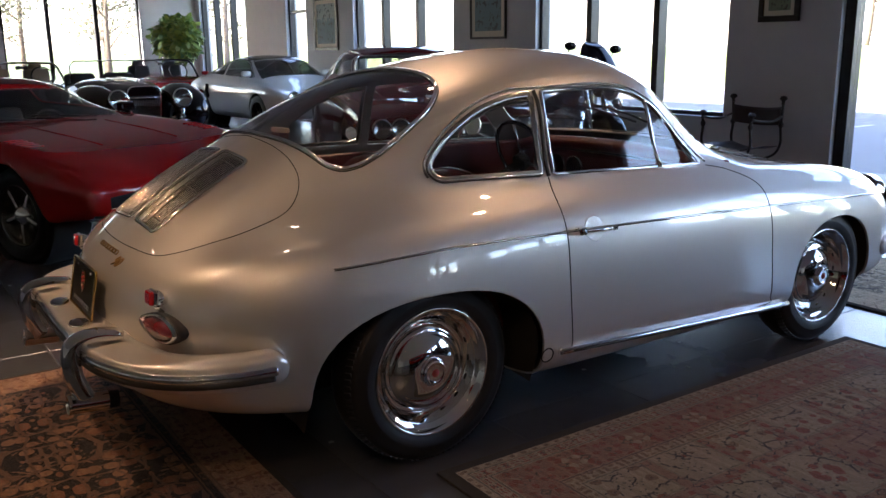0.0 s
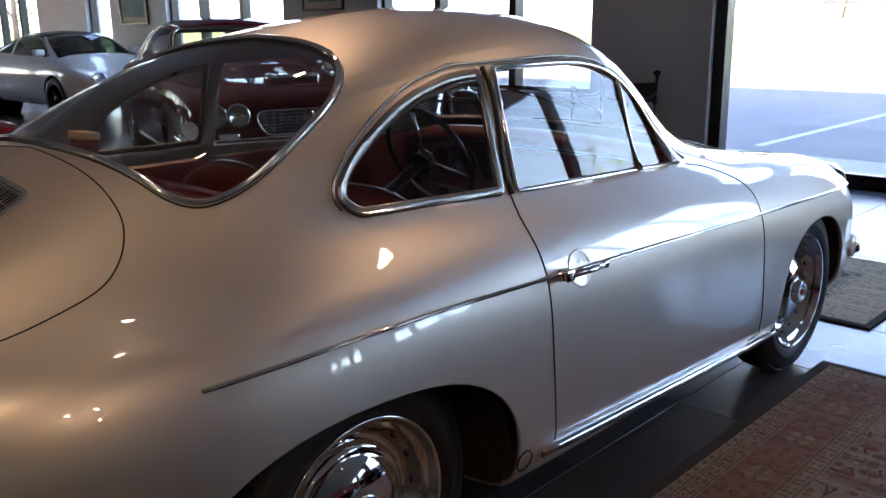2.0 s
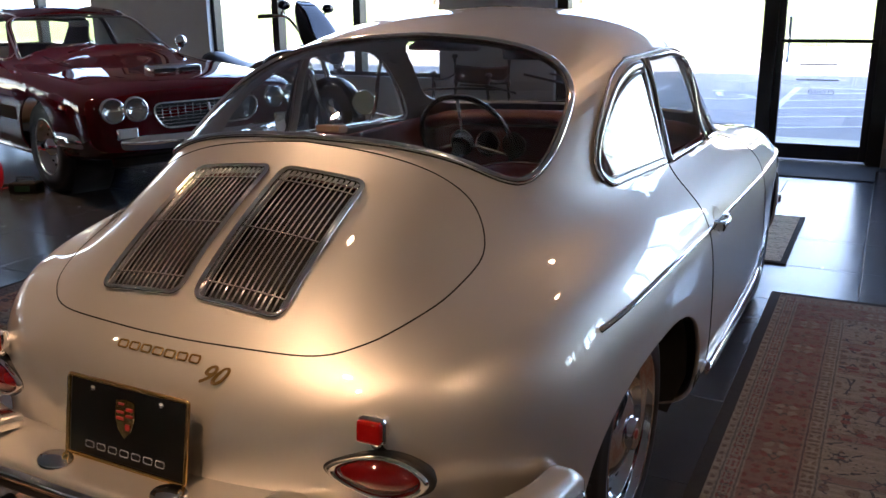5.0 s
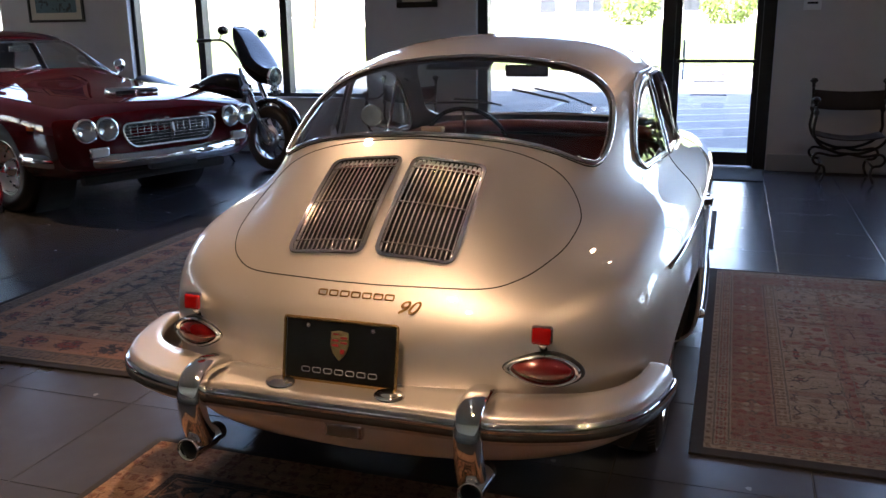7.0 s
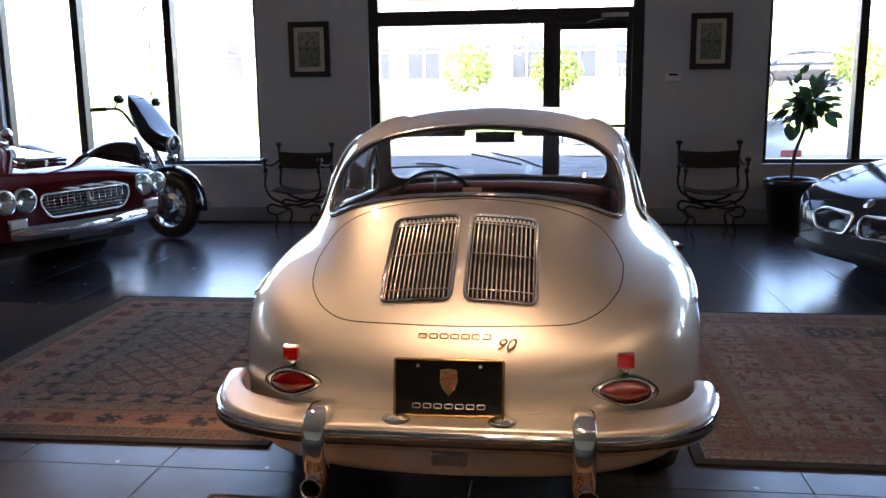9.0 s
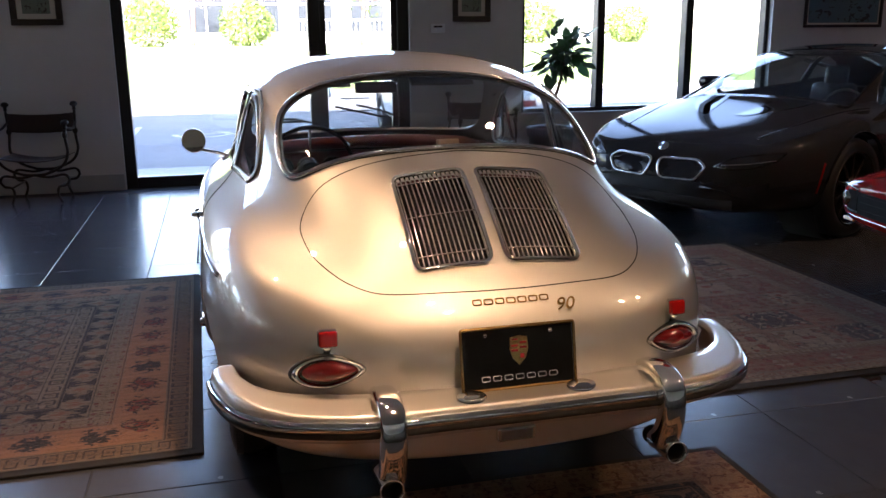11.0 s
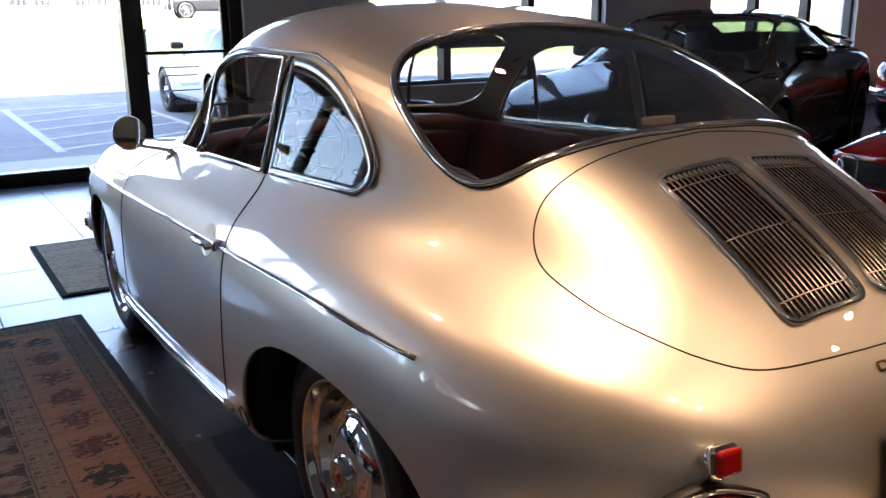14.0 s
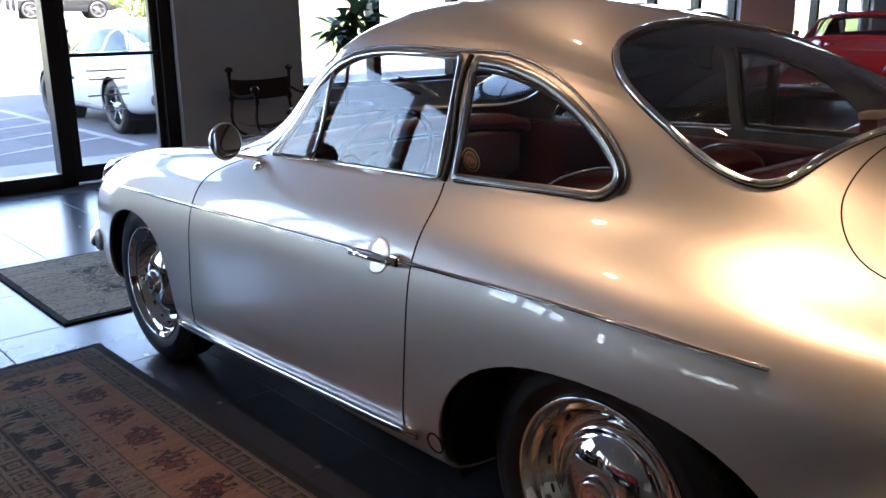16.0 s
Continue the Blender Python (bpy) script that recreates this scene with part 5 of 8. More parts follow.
# dark grey modern sports car
SATIN = mottle(material("satin_grey_paint", (0.026, 0.026, 0.029), 0.45, 0.0, 0.6, Coat_IOR=1.5, Coat_Roughness=0.08, Specular_IOR_Level=0.0), 40, 0.04)
car, sk = lofted_car("modern_sports_car", "dark grey modern hybrid sports car with black wheels", SATIN, at(4.58, 2.60, 112.5) @ Matrix.Scale(1.03, 4),
    [(-2.3, 0.35, 0.45, 0.72, 0.25, 0.80, 0.15, 0.84), (-2.2, 0.82, 0.32, 0.86, 0.66, 0.92, 0.42, 0.96), (-1.75, 0.95, 0.20, 0.93, 0.72, 0.97, 0.46, 1.05), (-1.2, 0.97, 0.16, 0.94, 0.72, 0.97, 0.52, 1.17),
     (-0.6, 0.90, 0.15, 0.86, 0.75, 0.93, 0.59, 1.285), (-0.05, 0.88, 0.15, 0.83, 0.77, 0.90, 0.62, 1.325), (0.42, 0.89, 0.15, 0.82, 0.79, 0.88, 0.62, 1.28), (0.95, 0.92, 0.16, 0.83, 0.80, 0.87, 0.55, 1.07), (1.22, 0.95, 0.17, 0.84, 0.80, 0.85, 0.46, 0.925),
     (1.34, 0.96, 0.17, 0.84, 0.79, 0.845, 0.42, 0.885), (1.65, 0.96, 0.19, 0.80, 0.74, 0.79, 0.38, 0.815), (1.95, 0.92, 0.21, 0.735, 0.70, 0.73, 0.36, 0.75), (2.12, 0.84, 0.22, 0.675, 0.66, 0.68, 0.36, 0.70), (2.22, 0.76, 0.22, 0.635, 0.60, 0.645, 0.34, 0.665), (2.30, 0.67, 0.22, 0.59, 0.54, 0.605, 0.32, 0.63), (2.35, 0.58, 0.23, 0.54, 0.47, 0.56, 0.28, 0.585), (2.39, 0.46, 0.24, 0.48, 0.37, 0.50, 0.22, 0.52), (2.41, 0.25, 0.27, 0.42, 0.2, 0.44, 0.1, 0.45)],
    [(-1.4, 0.35, 0.39), (1.4, 0.345, 0.385)], [[(-0.62, 0.955), (0.90, 0.885), (0.50, 1.155), (-0.02, 1.265), (-0.62, 1.235)], [(-1.2, 1.0), (-0.70, 0.975), (-0.70, 1.215), (-0.95, 1.14)]],
    [(-0.71, 1.20), (0.71, 1.20), (0.585, 0.36), (-0.585, 0.36)], [(-0.42, -1.5), (0.42, -1.5), (0.36, -0.95), (-0.36, -0.95)], pane=glass("tinted_glass", (0.60, 0.68, 0.66)))
hybrid = car
skin_ob = next(o for o in hybrid.children if o.name.startswith("body"))
skin_ob.data.materials.append(BLACKP)
for f in skin_ob.data.polygons:
    if f.center.z < (0.43 if f.center.y > 1.75 else 0.26):
        f.material_index = 2
cabin(hybrid, -0.6, 0.85, BLACK_LEATHER, 0.6)
part("rear_bulkhead", boxed(-0.62, 0.62, -0.72, -0.66, 0.20, 0.93, 0.02), BLACK_LEATHER, hybrid)
for s in (1, -1):
    smooth(part("head_rest", boxed(-0.11, 0.11, -0.05, 0.05, 0.0, 0.22, 0.05, m=pose(0.34 * s, -0.52, 0.90, 10)), BLACK_LEATHER, hybrid))
for s in (1, -1):
    for y in (-1.4, 1.4):
        plain_wheel(hybrid, 0.83, y, s, 0.345, 0.22, BLACKP, 10, 0.76)
    # headlamp under a dark cover, its bright line
    c = [from_front(sk, x * s, z, 0.004) for x, z in ((0.47, 0.535), (0.58, 0.525), (0.70, 0.54), (0.80, 0.585), (0.83, 0.635), (0.70, 0.622), (0.56, 0.592))]
    bm = bmesh.new()
    bm.faces.new([bm.verts.new(p) for p in c])
    hl = part("headlamp", bm, BLACKP, hybrid)
    part("headlamp_light", tubed([from_front(sk, (0.52 + 0.055 * k) * s, 0.548 + 0.003 * k * (1 + 0.35 * k), 0.006) for k in range(6)], 0.0035, 6), STEEL, hl)
    trim_line(hybrid, "headlamp_edge", c + c[:1], 0.005, BLACK_PAINT)
    trim_line(hybrid, "bonnet_crease", [from_top(sk, (0.80 - 0.022 * k) * s, 1.05 + 0.10 * k, 0.001) for k in range(11)], 0.006, SATIN, flat=0.6)
    trim_line(hybrid, "wing_crease", [from_side(sk, 0.9 - 0.14 * k, 0.62 + 0.012 * k, s, 0.001) for k in range(13)], 0.008, SATIN, flat=0.6)
    trim_line(hybrid, "wheel_arch_lip", [from_side(sk, 1.4 + 0.392 * math.cos(math.pi * k / 16), 0.345 + 0.392 * math.sin(math.pi * k / 16), s, 0.002) for k in range(1, 16)], 0.011, BLACK_PAINT, flat=0.7)
    trim_line(hybrid, "rear_arch_lip", [from_side(sk, -1.4 + 0.397 * math.cos(math.pi * k / 16), 0.35 + 0.397 * math.sin(math.pi * k / 16), s, 0.002) for k in range(1, 16)], 0.011, BLACK_PAINT, flat=0.7)
    trim_line(hybrid, "intake_edge", [from_front(sk, x * s, z, 0.003) for x, z in ((0.40, 0.40), (0.56, 0.38), (0.66, 0.33), (0.60, 0.27), (0.36, 0.27))], 0.010, BLACK_PAINT)
    # kidney grille
    k0 = rounded([(0.040 * s, 0.555), (0.34 * s, 0.565), (0.42 * s, 0.525), (0.35 * s, 0.435), (0.07 * s, 0.425), (0.032 * s, 0.50)], 0.035, 4)
    g = trim_line(hybrid, "kidney_grille", [from_front(sk, p[0], p[1], 0.006) for p in k0], 0.012, CHROME, True)
    bm = bmesh.new()
    bm.faces.new([bm.verts.new(from_front(sk, p[0], p[1], 0.003)) for p in k0])
    part("grille_backing", bm, BLACKP, g)
    mr = smooth(part("door_mirror", boxed(-0.11, 0.11, -0.06, 0.06, -0.055, 0.055, 0.04, m=Matrix.Translation(from_side(sk, 0.55, 0.93, s) + Vector((0.14 * s, 0, 0.06)))), BLACK_PAINT, hybrid, "gloss black mirror"))
    part("mirror_arm", tubed([from_side(sk, 0.55, 0.89, s), from_side(sk, 0.55, 0.93, s) + Vector((0.08 * s, 0, 0.02))], 0.018, 8), BLACK_PAINT, mr)
    trim_line(hybrid, "door_gap", [from_side(sk, y, z, s) for y, z in ((0.78, 0.86), (0.86, 0.65), (0.80, 0.36), (0.6, 0.27), (-0.3, 0.30), (-0.62, 0.5), (-0.85, 0.8), (-0.72, 0.95))], 0.004, GAP)
    trim_line(hybrid, "sill_blade", [from_side(sk, 0.95 - 0.18 * k, 0.20 + 0.004 * k, s, 0.01) for k in range(11)], 0.020, BLACK_PAINT)
    fin = bezier([from_side(sk, -0.55, 1.15, s, 0.01), from_side(sk, -1.0, 1.07, s, 0.03), from_side(sk, -1.5, 0.99, s, 0.06), from_side(sk, -2.0, 0.94, s, 0.05)], 5)
    part("buttress", tubed(fin, 0.035, 8, flat=0.5), BLACK_PAINT, hybrid)
    part("side_marker", tubed([from_side(sk, 1.86, 0.36, s, 0.002), from_side(sk, 1.845, 0.46, s, 0.002), from_side(sk, 1.82, 0.56, s, 0.002)], 0.007, 6), RED_LENS, hybrid)
    part("side_intake", tubed([from_side(sk, -0.78, 0.45, s, 0.0), from_side(sk, -0.88, 0.62, s, 0.0), from_side(sk, -0.84, 0.80, s, 0.0)], 0.035, 8, flat=0.5), GAP, hybrid)
for sgn in (1, -1):
    rows = [[from_top(sk, (x0 + (x1 - x0) * k / 5) * sgn, y, 0.004) for k in range(6)] for y, x0, x1 in ((1.24, 0.22, 0.50), (1.34, 0.20, 0.46), (1.46, 0.17, 0.38), (1.58, 0.14, 0.28), (1.66, 0.12, 0.20))]
    bm = bmesh.new()
    vs = [[bm.verts.new(p) for p in r] for r in rows]
    for a, b in zip(vs, vs[1:]):
        for k in range(5):
            bm.faces.new((a[k], a[k + 1], b[k + 1], b[k])).smooth = True
    part("bonnet_vent", bm, BLACK_PAINT, hybrid, "gloss black bonnet insert")
part("bonnet_badge", lathed([(0.041, 0), (0.039, 0.006), (0, 0.010)], Matrix.Translation(from_front(sk, 0, 0.625)) @ pose(0, 0, 0, -50, 0, 0), 24), STEEL, hybrid)
trim_line(hybrid, "windscreen_trim", [from_top(sk, p[0], p[1], 0.002) for p in rounded([(-0.72, 1.21), (0.72, 1.21), (0.595, 0.35), (-0.595, 0.35)], 0.06, 4)], 0.009, BLACK_PAINT, True)
rf = [[from_top(sk, (0.56 + 0.02 * (j > 3)) * k / 6, 0.33 - 0.10 * j, 0.004) for k in range(-6, 7)] for j in range(11)]
bm = bmesh.new()
vs = [[bm.verts.new(p) for p in r] for r in rf]
for a, b in zip(vs, vs[1:]):
    for k in range(12):
        bm.faces.new((a[k], a[k + 1], b[k + 1], b[k])).smooth = True
part("roof_panel", bm, BLACK_PAINT, hybrid, "gloss black roof")
part("front_intake", tubed([from_front(sk, x, 0.29, 0.005) for x in (-0.6, -0.3, 0, 0.3, 0.6)], 0.05, 8, flat=0.7), GAP, hybrid)

# red low coupe with a full-width black grille
car, sk = lofted_car("red_coupe", "red seventies coupe with a black full-width grille", RED_PAINT, at(4.72, -1.08, 81),
    [(-2.3, 0.6, 0.40, 0.70, 0.5, 0.76, 0.3, 0.80), (-2.2, 0.84, 0.30, 0.80, 0.68, 0.86, 0.45, 0.90), (-1.5, 0.88, 0.20, 0.84, 0.70, 0.90, 0.50, 1.05), (-0.7, 0.89, 0.18, 0.84, 0.70, 0.90, 0.54, 1.15),
     (-0.1, 0.89, 0.18, 0.83, 0.70, 0.89, 0.55, 1.16), (0.35, 0.89, 0.18, 0.82, 0.70, 0.87, 0.52, 1.06), (0.75, 0.89, 0.18, 0.80, 0.69, 0.85, 0.42, 0.88), (1.2, 0.89, 0.20, 0.77, 0.68, 0.80, 0.36, 0.83), (1.7, 0.88, 0.25, 0.745, 0.66, 0.775, 0.34, 0.80),
     (2.05, 0.87, 0.32, 0.685, 0.64, 0.71, 0.33, 0.735), (2.2, 0.85, 0.37, 0.645, 0.62, 0.66, 0.32, 0.675), (2.27, 0.82, 0.43, 0.62, 0.58, 0.635, 0.3, 0.645), (2.28, 0.5, 0.47, 0.61, 0.4, 0.625, 0.2, 0.63)],
    [(-1.25, 0.32, 0.36), (1.32, 0.32, 0.36)], [[(-0.5, 0.91), (0.5, 0.88), (0.15, 1.06), (-0.5, 1.09)]], [(-0.6, 0.70), (0.6, 0.70), (0.5, 0.18), (-0.5, 0.18)], [(-0.5, -1.9), (0.5, -1.9), (0.45, -0.9), (-0.45, -0.9)])
low_coupe = car
cabin(low_coupe, -0.8, 0.6, BLACK_LEATHER, 0.55, z=0.28)
for s in (1, -1):
    for y in (-1.25, 1.32):
        plain_wheel(low_coupe, 0.76, y, s, 0.32, 0.19, STEEL, 5, 0.66)
    lamp_line = [(0.615 * s, 0.605), (0.80 * s, 0.612), (0.835 * s, 0.585), (0.80 * s, 0.505), (0.70 * s, 0.482), (0.615 * s, 0.480)]
    bm = bmesh.new()
    bm.faces.new([bm.verts.new(from_front(sk, x, z, 0.006)) for x, z in lamp_line])
    lp = part("front_lamp", bm, BLACKP, low_coupe, "dark lamp unit at the corner")
    for x, r in ((0.735, 0.036),):
        round_lamp(low_coupe, "lamp", from_front(sk, x * s, 0.545, 0.004), (0.35 * s, 1, 0.05), r)
    trim_line(low_coupe, "lamp_edge", [from_front(sk, x, z, 0.007) for x, z in lamp_line[:3]], 0.004, STEEL)
    part("indicator", boxed(-0.05, 0.05, -0.02, 0.012, -0.010, 0.010, 0.004, m=Matrix.Translation(from_front(sk, 0.74 * s, 0.425))), AMBER, low_coupe)
    trim_line(low_coupe, "pop_up_gap", [from_top(sk, x * s, y) for x, y in rounded([(0.42, 1.72), (0.76, 1.72), (0.74, 2.02), (0.42, 2.04)], 0.02, 3)], 0.003, GAP, True)
bm = bmesh.new()
top = [bm.verts.new(from_front(sk, -0.82 + 1.64 * k / 16, 0.595, 0.004)) for k in range(17)]
low = [bm.verts.new(from_front(sk, -0.82 + 1.64 * k / 16, 0.475, 0.004)) for k in range(17)]
for k in range(16):
    bm.faces.new((top[k], top[k + 1], low[k + 1], low[k]))
g = part("front_grille", bm, GAP, low_coupe, "black full-width grille")
for z in (0.505, 0.545, 0.580):
    part("grille_bar", tubed([from_front(sk, -0.58 + 1.16 * k / 10, z, 0.008) for k in range(11)], 0.0018, 5), GAP, g)
part("grille_emblem", boxed(-0.014, 0.014, 0.0, 0.02, -0.045, 0.045, 0.005, m=Matrix.Translation(from_front(sk, 0, 0.535))), CHROME, g)
part("front_bumper", tubed([from_front(sk, -0.84 + 1.68 * k / 14, 0.458, 0.004) for k in range(15)], 0.0038, 8), CHROME, low_coupe)
trim_line(low_coupe, "bonnet_gap", [from_top(sk, x, y) for x, y in ((-0.66, 0.85), (-0.64, 1.5), (-0.60, 2.08), (0.60, 2.08), (0.64, 1.5), (0.66, 0.85))], 0.003, GAP)

# red wedge-shaped sports car
car, sk = lofted_car("wedge_sports_car", "red wedge-shaped sports car with black windscreen and bumper", RED_PAINT, at(-4.78, -1.52, -65),
    [(-2.1, 0.86, 0.35, 0.84, 0.70, 0.90, 0.4, 0.93), (-1.6, 0.94, 0.20, 0.90, 0.74, 0.96, 0.5, 1.02), (-1.0, 0.95, 0.18, 0.89, 0.74, 0.95, 0.56, 1.14), (-0.45, 0.95, 0.17, 0.87, 0.74, 0.93, 0.58, 1.19), (-0.05, 0.94, 0.17, 0.86, 0.75, 0.91, 0.57, 1.15), (0.35, 0.94, 0.17, 0.85, 0.76, 0.885, 0.50, 0.96),
     (0.62, 0.94, 0.18, 0.84, 0.77, 0.86, 0.42, 0.865), (0.70, 0.94, 0.18, 0.835, 0.77, 0.855, 0.42, 0.855), (1.1, 0.94, 0.20, 0.815, 0.80, 0.825, 0.42, 0.815), (1.6, 0.93, 0.24, 0.765, 0.80, 0.77, 0.40, 0.755), (1.95, 0.91, 0.30, 0.675, 0.76, 0.675, 0.38, 0.672), (2.10, 0.88, 0.34, 0.595, 0.70, 0.60, 0.36, 0.60), (2.14, 0.86, 0.36, 0.56, 0.68, 0.565, 0.36, 0.57), (2.16, 0.80, 0.39, 0.53, 0.58, 0.535, 0.3, 0.54), (2.17, 0.5, 0.42, 0.50, 0.4, 0.51, 0.2, 0.515)],
    [(-1.2, 0.32, 0.36), (1.35, 0.32, 0.36)], [[(-0.6, 0.94), (0.35, 0.905), (0.05, 1.06), (-0.6, 1.10)]], [(-0.74, 0.62), (0.74, 0.62), (0.56, -0.04), (-0.56, -0.04)], None)
wedge = car
cabin(wedge, -0.7, 0.4, BLACK_LEATHER, 0.58, z=0.26)
for s in (1, -1):
    for y in (-1.2, 1.35):
        plain_wheel(wedge, 0.75, y, s, 0.32, 0.20, STEEL, 5, 0.66)
    bm = bmesh.new()
    top = [bm.verts.new(from_front(sk, (0.14 + 0.60 * k / 8) * s, 0.520 - 0.004 * k, 0.004)) for k in range(9)]
    low = [bm.verts.new(from_front(sk, (0.14 + 0.60 * k / 8) * s, 0.420, 0.004)) for k in range(9)]
    for k in range(8):
        bm.faces.new((top[k], top[k + 1], low[k + 1], low[k]))
    rc = part("lamp_recess", bm, GAP, wedge, "black recess with an orange indicator")
    part("indicator", boxed(-0.10, 0.10, -0.02, 0.014, -0.026, 0.026, 0.006, m=Matrix.Translation(from_front(sk, 0.36 * s, 0.475)) @ pose(0, 0, 0, 0, 0, -4 * s)), AMBER, rc, "orange indicator")
    trim_line(wedge, "recess_edge", [from_front(sk, (0.14 + 0.60 * k / 8) * s, 0.418, 0.006) for k in range(9)], 0.003, STEEL)
    for j in range(5):
        part("wing_vent", tubed([from_top(sk, (0.70 + 0.02 * k) * s, 1.28 + 0.055 * j, 0.002) for k in range(8)], 0.009, 6, flat=0.6), RED_PAINT, wedge)
    part("bonnet_crease", tubed([from_top(sk, 0.34 * s, 0.8, 0.0), from_top(sk, 0.34 * s, 1.2, 0.0), from_top(sk, 0.33 * s, 1.6, 0.0)], 0.010, 8, flat=0.5), RED_PAINT, wedge)
    part("door_mirror", boxed(-0.07, 0.07, -0.04, 0.04, -0.04, 0.04, 0.02, m=Matrix.Translation(from_side(sk, 0.35, 0.86, s) + Vector((0.06 * s, 0, 0.05)))), BLACK_PAINT, wedge)
smooth(part("front_bumper", tubed([from_front(sk, -0.82 + 1.64 * k / 14, 0.375, 0.004) for k in range(15)], 0.014, 8), BLACK, wedge))
part("nose_sticker", boxed(-0.04, 0.04, -0.012, 0.012, 0.0, 0.003, m=Matrix.Translation(from_top(sk, -0.72, 1.95, 0.002))), REVEAL, wedge)
for x in (-0.35, 0.1):
    part("wiper", tubed([from_top(sk, x, 0.68, 0.015), from_top(sk, x + 0.25, 0.60, 0.012), from_top(sk, x + 0.5, 0.55, 0.012)], 0.006, 6), BLACK, wedge)

# white rear-engined coupe, far side of the room
SMOKED = glass("smoked_glass", (0.22, 0.26, 0.27))
def rear_engined(name, label, paint, m, wide=0.90, wheel_mat=None, tail=False, dark_roof=False):
    car, sk = lofted_car(name, label, paint, m,
        [(-2.2, 0.40, 0.42, 0.66, 0.3, 0.72, 0.2, 0.76), (-2.08, 0.78, 0.32, 0.76, 0.60, 0.83, 0.4, 0.87), (-1.65, wide, 0.24, 0.86, 0.66, 0.92, 0.46, 0.99), (-1.1, wide, 0.20, 0.88, 0.68, 0.94, 0.50, 1.14), (-0.5, wide * 0.96, 0.19, 0.86, 0.69, 0.93, 0.54, 1.27),
         (0.0, wide * 0.95, 0.19, 0.85, 0.70, 0.92, 0.55, 1.30), (0.4, wide * 0.95, 0.19, 0.85, 0.70, 0.91, 0.53, 1.20), (0.8, wide * 0.96, 0.19, 0.84, 0.70, 0.88, 0.44, 0.96), (1.2, wide * 0.97, 0.20, 0.83, 0.68, 0.82, 0.36, 0.83), (1.65, wide * 0.95, 0.23, 0.78, 0.64, 0.72, 0.32, 0.74), (1.98, wide * 0.86, 0.27, 0.65, 0.52, 0.63, 0.28, 0.64), (2.15, 0.55, 0.30, 0.50, 0.4, 0.52, 0.2, 0.53), (2.18, 0.3, 0.34, 0.46, 0.2, 0.48, 0.1, 0.48)],
        [(-1.15, 0.32, 0.36), (1.15, 0.32, 0.355)], [[(-0.5, 0.945), (0.62, 0.92), (0.28, 1.14), (0.05, 1.21), (-0.5, 1.22)], [(-1.2, 0.97), (-0.56, 0.945), (-0.56, 1.21), (-0.85, 1.14)]],
        [(-0.62, 0.86), (0.62, 0.86), (0.50, 0.28), (-0.50, 0.28)], [(-0.5, -1.5), (0.5, -1.5), (0.44, -0.7), (-0.44, -0.7)], pane=SMOKED, screen_pane=SMOKED)
    cabin(car, -0.7, 0.7, BLACK_LEATHER)
    for s in (1, -1):
        for y in (-1.15, 1.15):
            plain_wheel(car, wide - 0.15, y, s, 0.32, 0.22, wheel_mat or STEEL, 5, 0.70)
        round_lamp(car, "headlamp", from_front(sk, 0.60 * s, 0.62) + Vector((0, 0.0, 0)), (0.1 * s, 1, 0.55), 0.10)
        trim_line(car, "door_gap", [from_side(sk, y, z, s) for y, z in ((0.66, 0.90), (0.70, 0.6), (0.62, 0.30), (-0.3, 0.30), (-0.5, 0.5), (-0.54, 0.93))], 0.004, GAP)
        mr = smooth(part("door_mirror", boxed(-0.09, 0.09, -0.05, 0.05, -0.05, 0.05, 0.035, m=Matrix.Translation(from_side(sk, 0.56, 0.93, s) + Vector((0.10 * s, 0, 0.05)))), paint if not tail else BLACK, car))
        if not tail:
            part("side_intake", tubed([from_side(sk, -0.80, 0.55, s, 0.0), from_side(sk, -0.86, 0.66, s, 0.004), from_side(sk, -0.84, 0.78, s, 0.0)], 0.05, 8, flat=0.8), GAP, car)
        trim_line(car, "window_trim", [from_side(sk, p[0], p[1], s, 0.002) for p in rounded([(-1.25, 0.96), (0.66, 0.91), (0.28, 1.155), (0.05, 1.225), (-0.5, 1.235), (-0.86, 1.16)], 0.05, 3)], 0.007, BLACK, True)
        bmr = from_side(sk, -2.0, 0.45, s)
        if tail:
            tl = part("tail_light", boxed(-0.13, 0.13, -0.03, 0.03, -0.04, 0.04, 0.01, m=Matrix.Translation((0.58 * s, -2.16, 0.60))), RED_LENS, car)
            part("bumper_pad", boxed(-0.05, 0.05, -0.10, 0.04, -0.05, 0.05, 0.015, m=Matrix.Translation((0.42 * s, -2.2, 0.45))), BLACK, car)
    if tail:
        bm = bmesh.new()
        tube(bm, [(x, -1.92 - 0.14 * (1 - (x / 0.72) ** 2), 1.0 + 0.05 * abs(x / 0.72) ** 3) for x in (-0.72, -0.6, -0.3, 0, 0.3, 0.6, 0.72)], 0.16, 10, flat=0.18, up=(0, 0, 1))
        box(bm, -0.55, 0.55, -1.95, -1.5, 0.88, 0.98, 0.03)
        part("rear_spoiler", bm, paint, car)
        smooth(part("rear_bumper", boxed(-0.80, 0.80, -2.24, -2.05, 0.38, 0.52, 0.05), BLACK, car))
    if dark_roof:
        bm = bmesh.new()
        vs = [[bm.verts.new(from_top(sk, 0.53 * k / 6, 0.27 - 0.09 * j, 0.004)) for k in range(-6, 7)] for j in range(11)]
        for a, b in zip(vs, vs[1:]):
            for k in range(12):
                bm.faces.new((a[k], a[k + 1], b[k + 1], b[k])).smooth = True
        part("roof_panel", bm, BLACKP, car, "black roof panel")
    return car


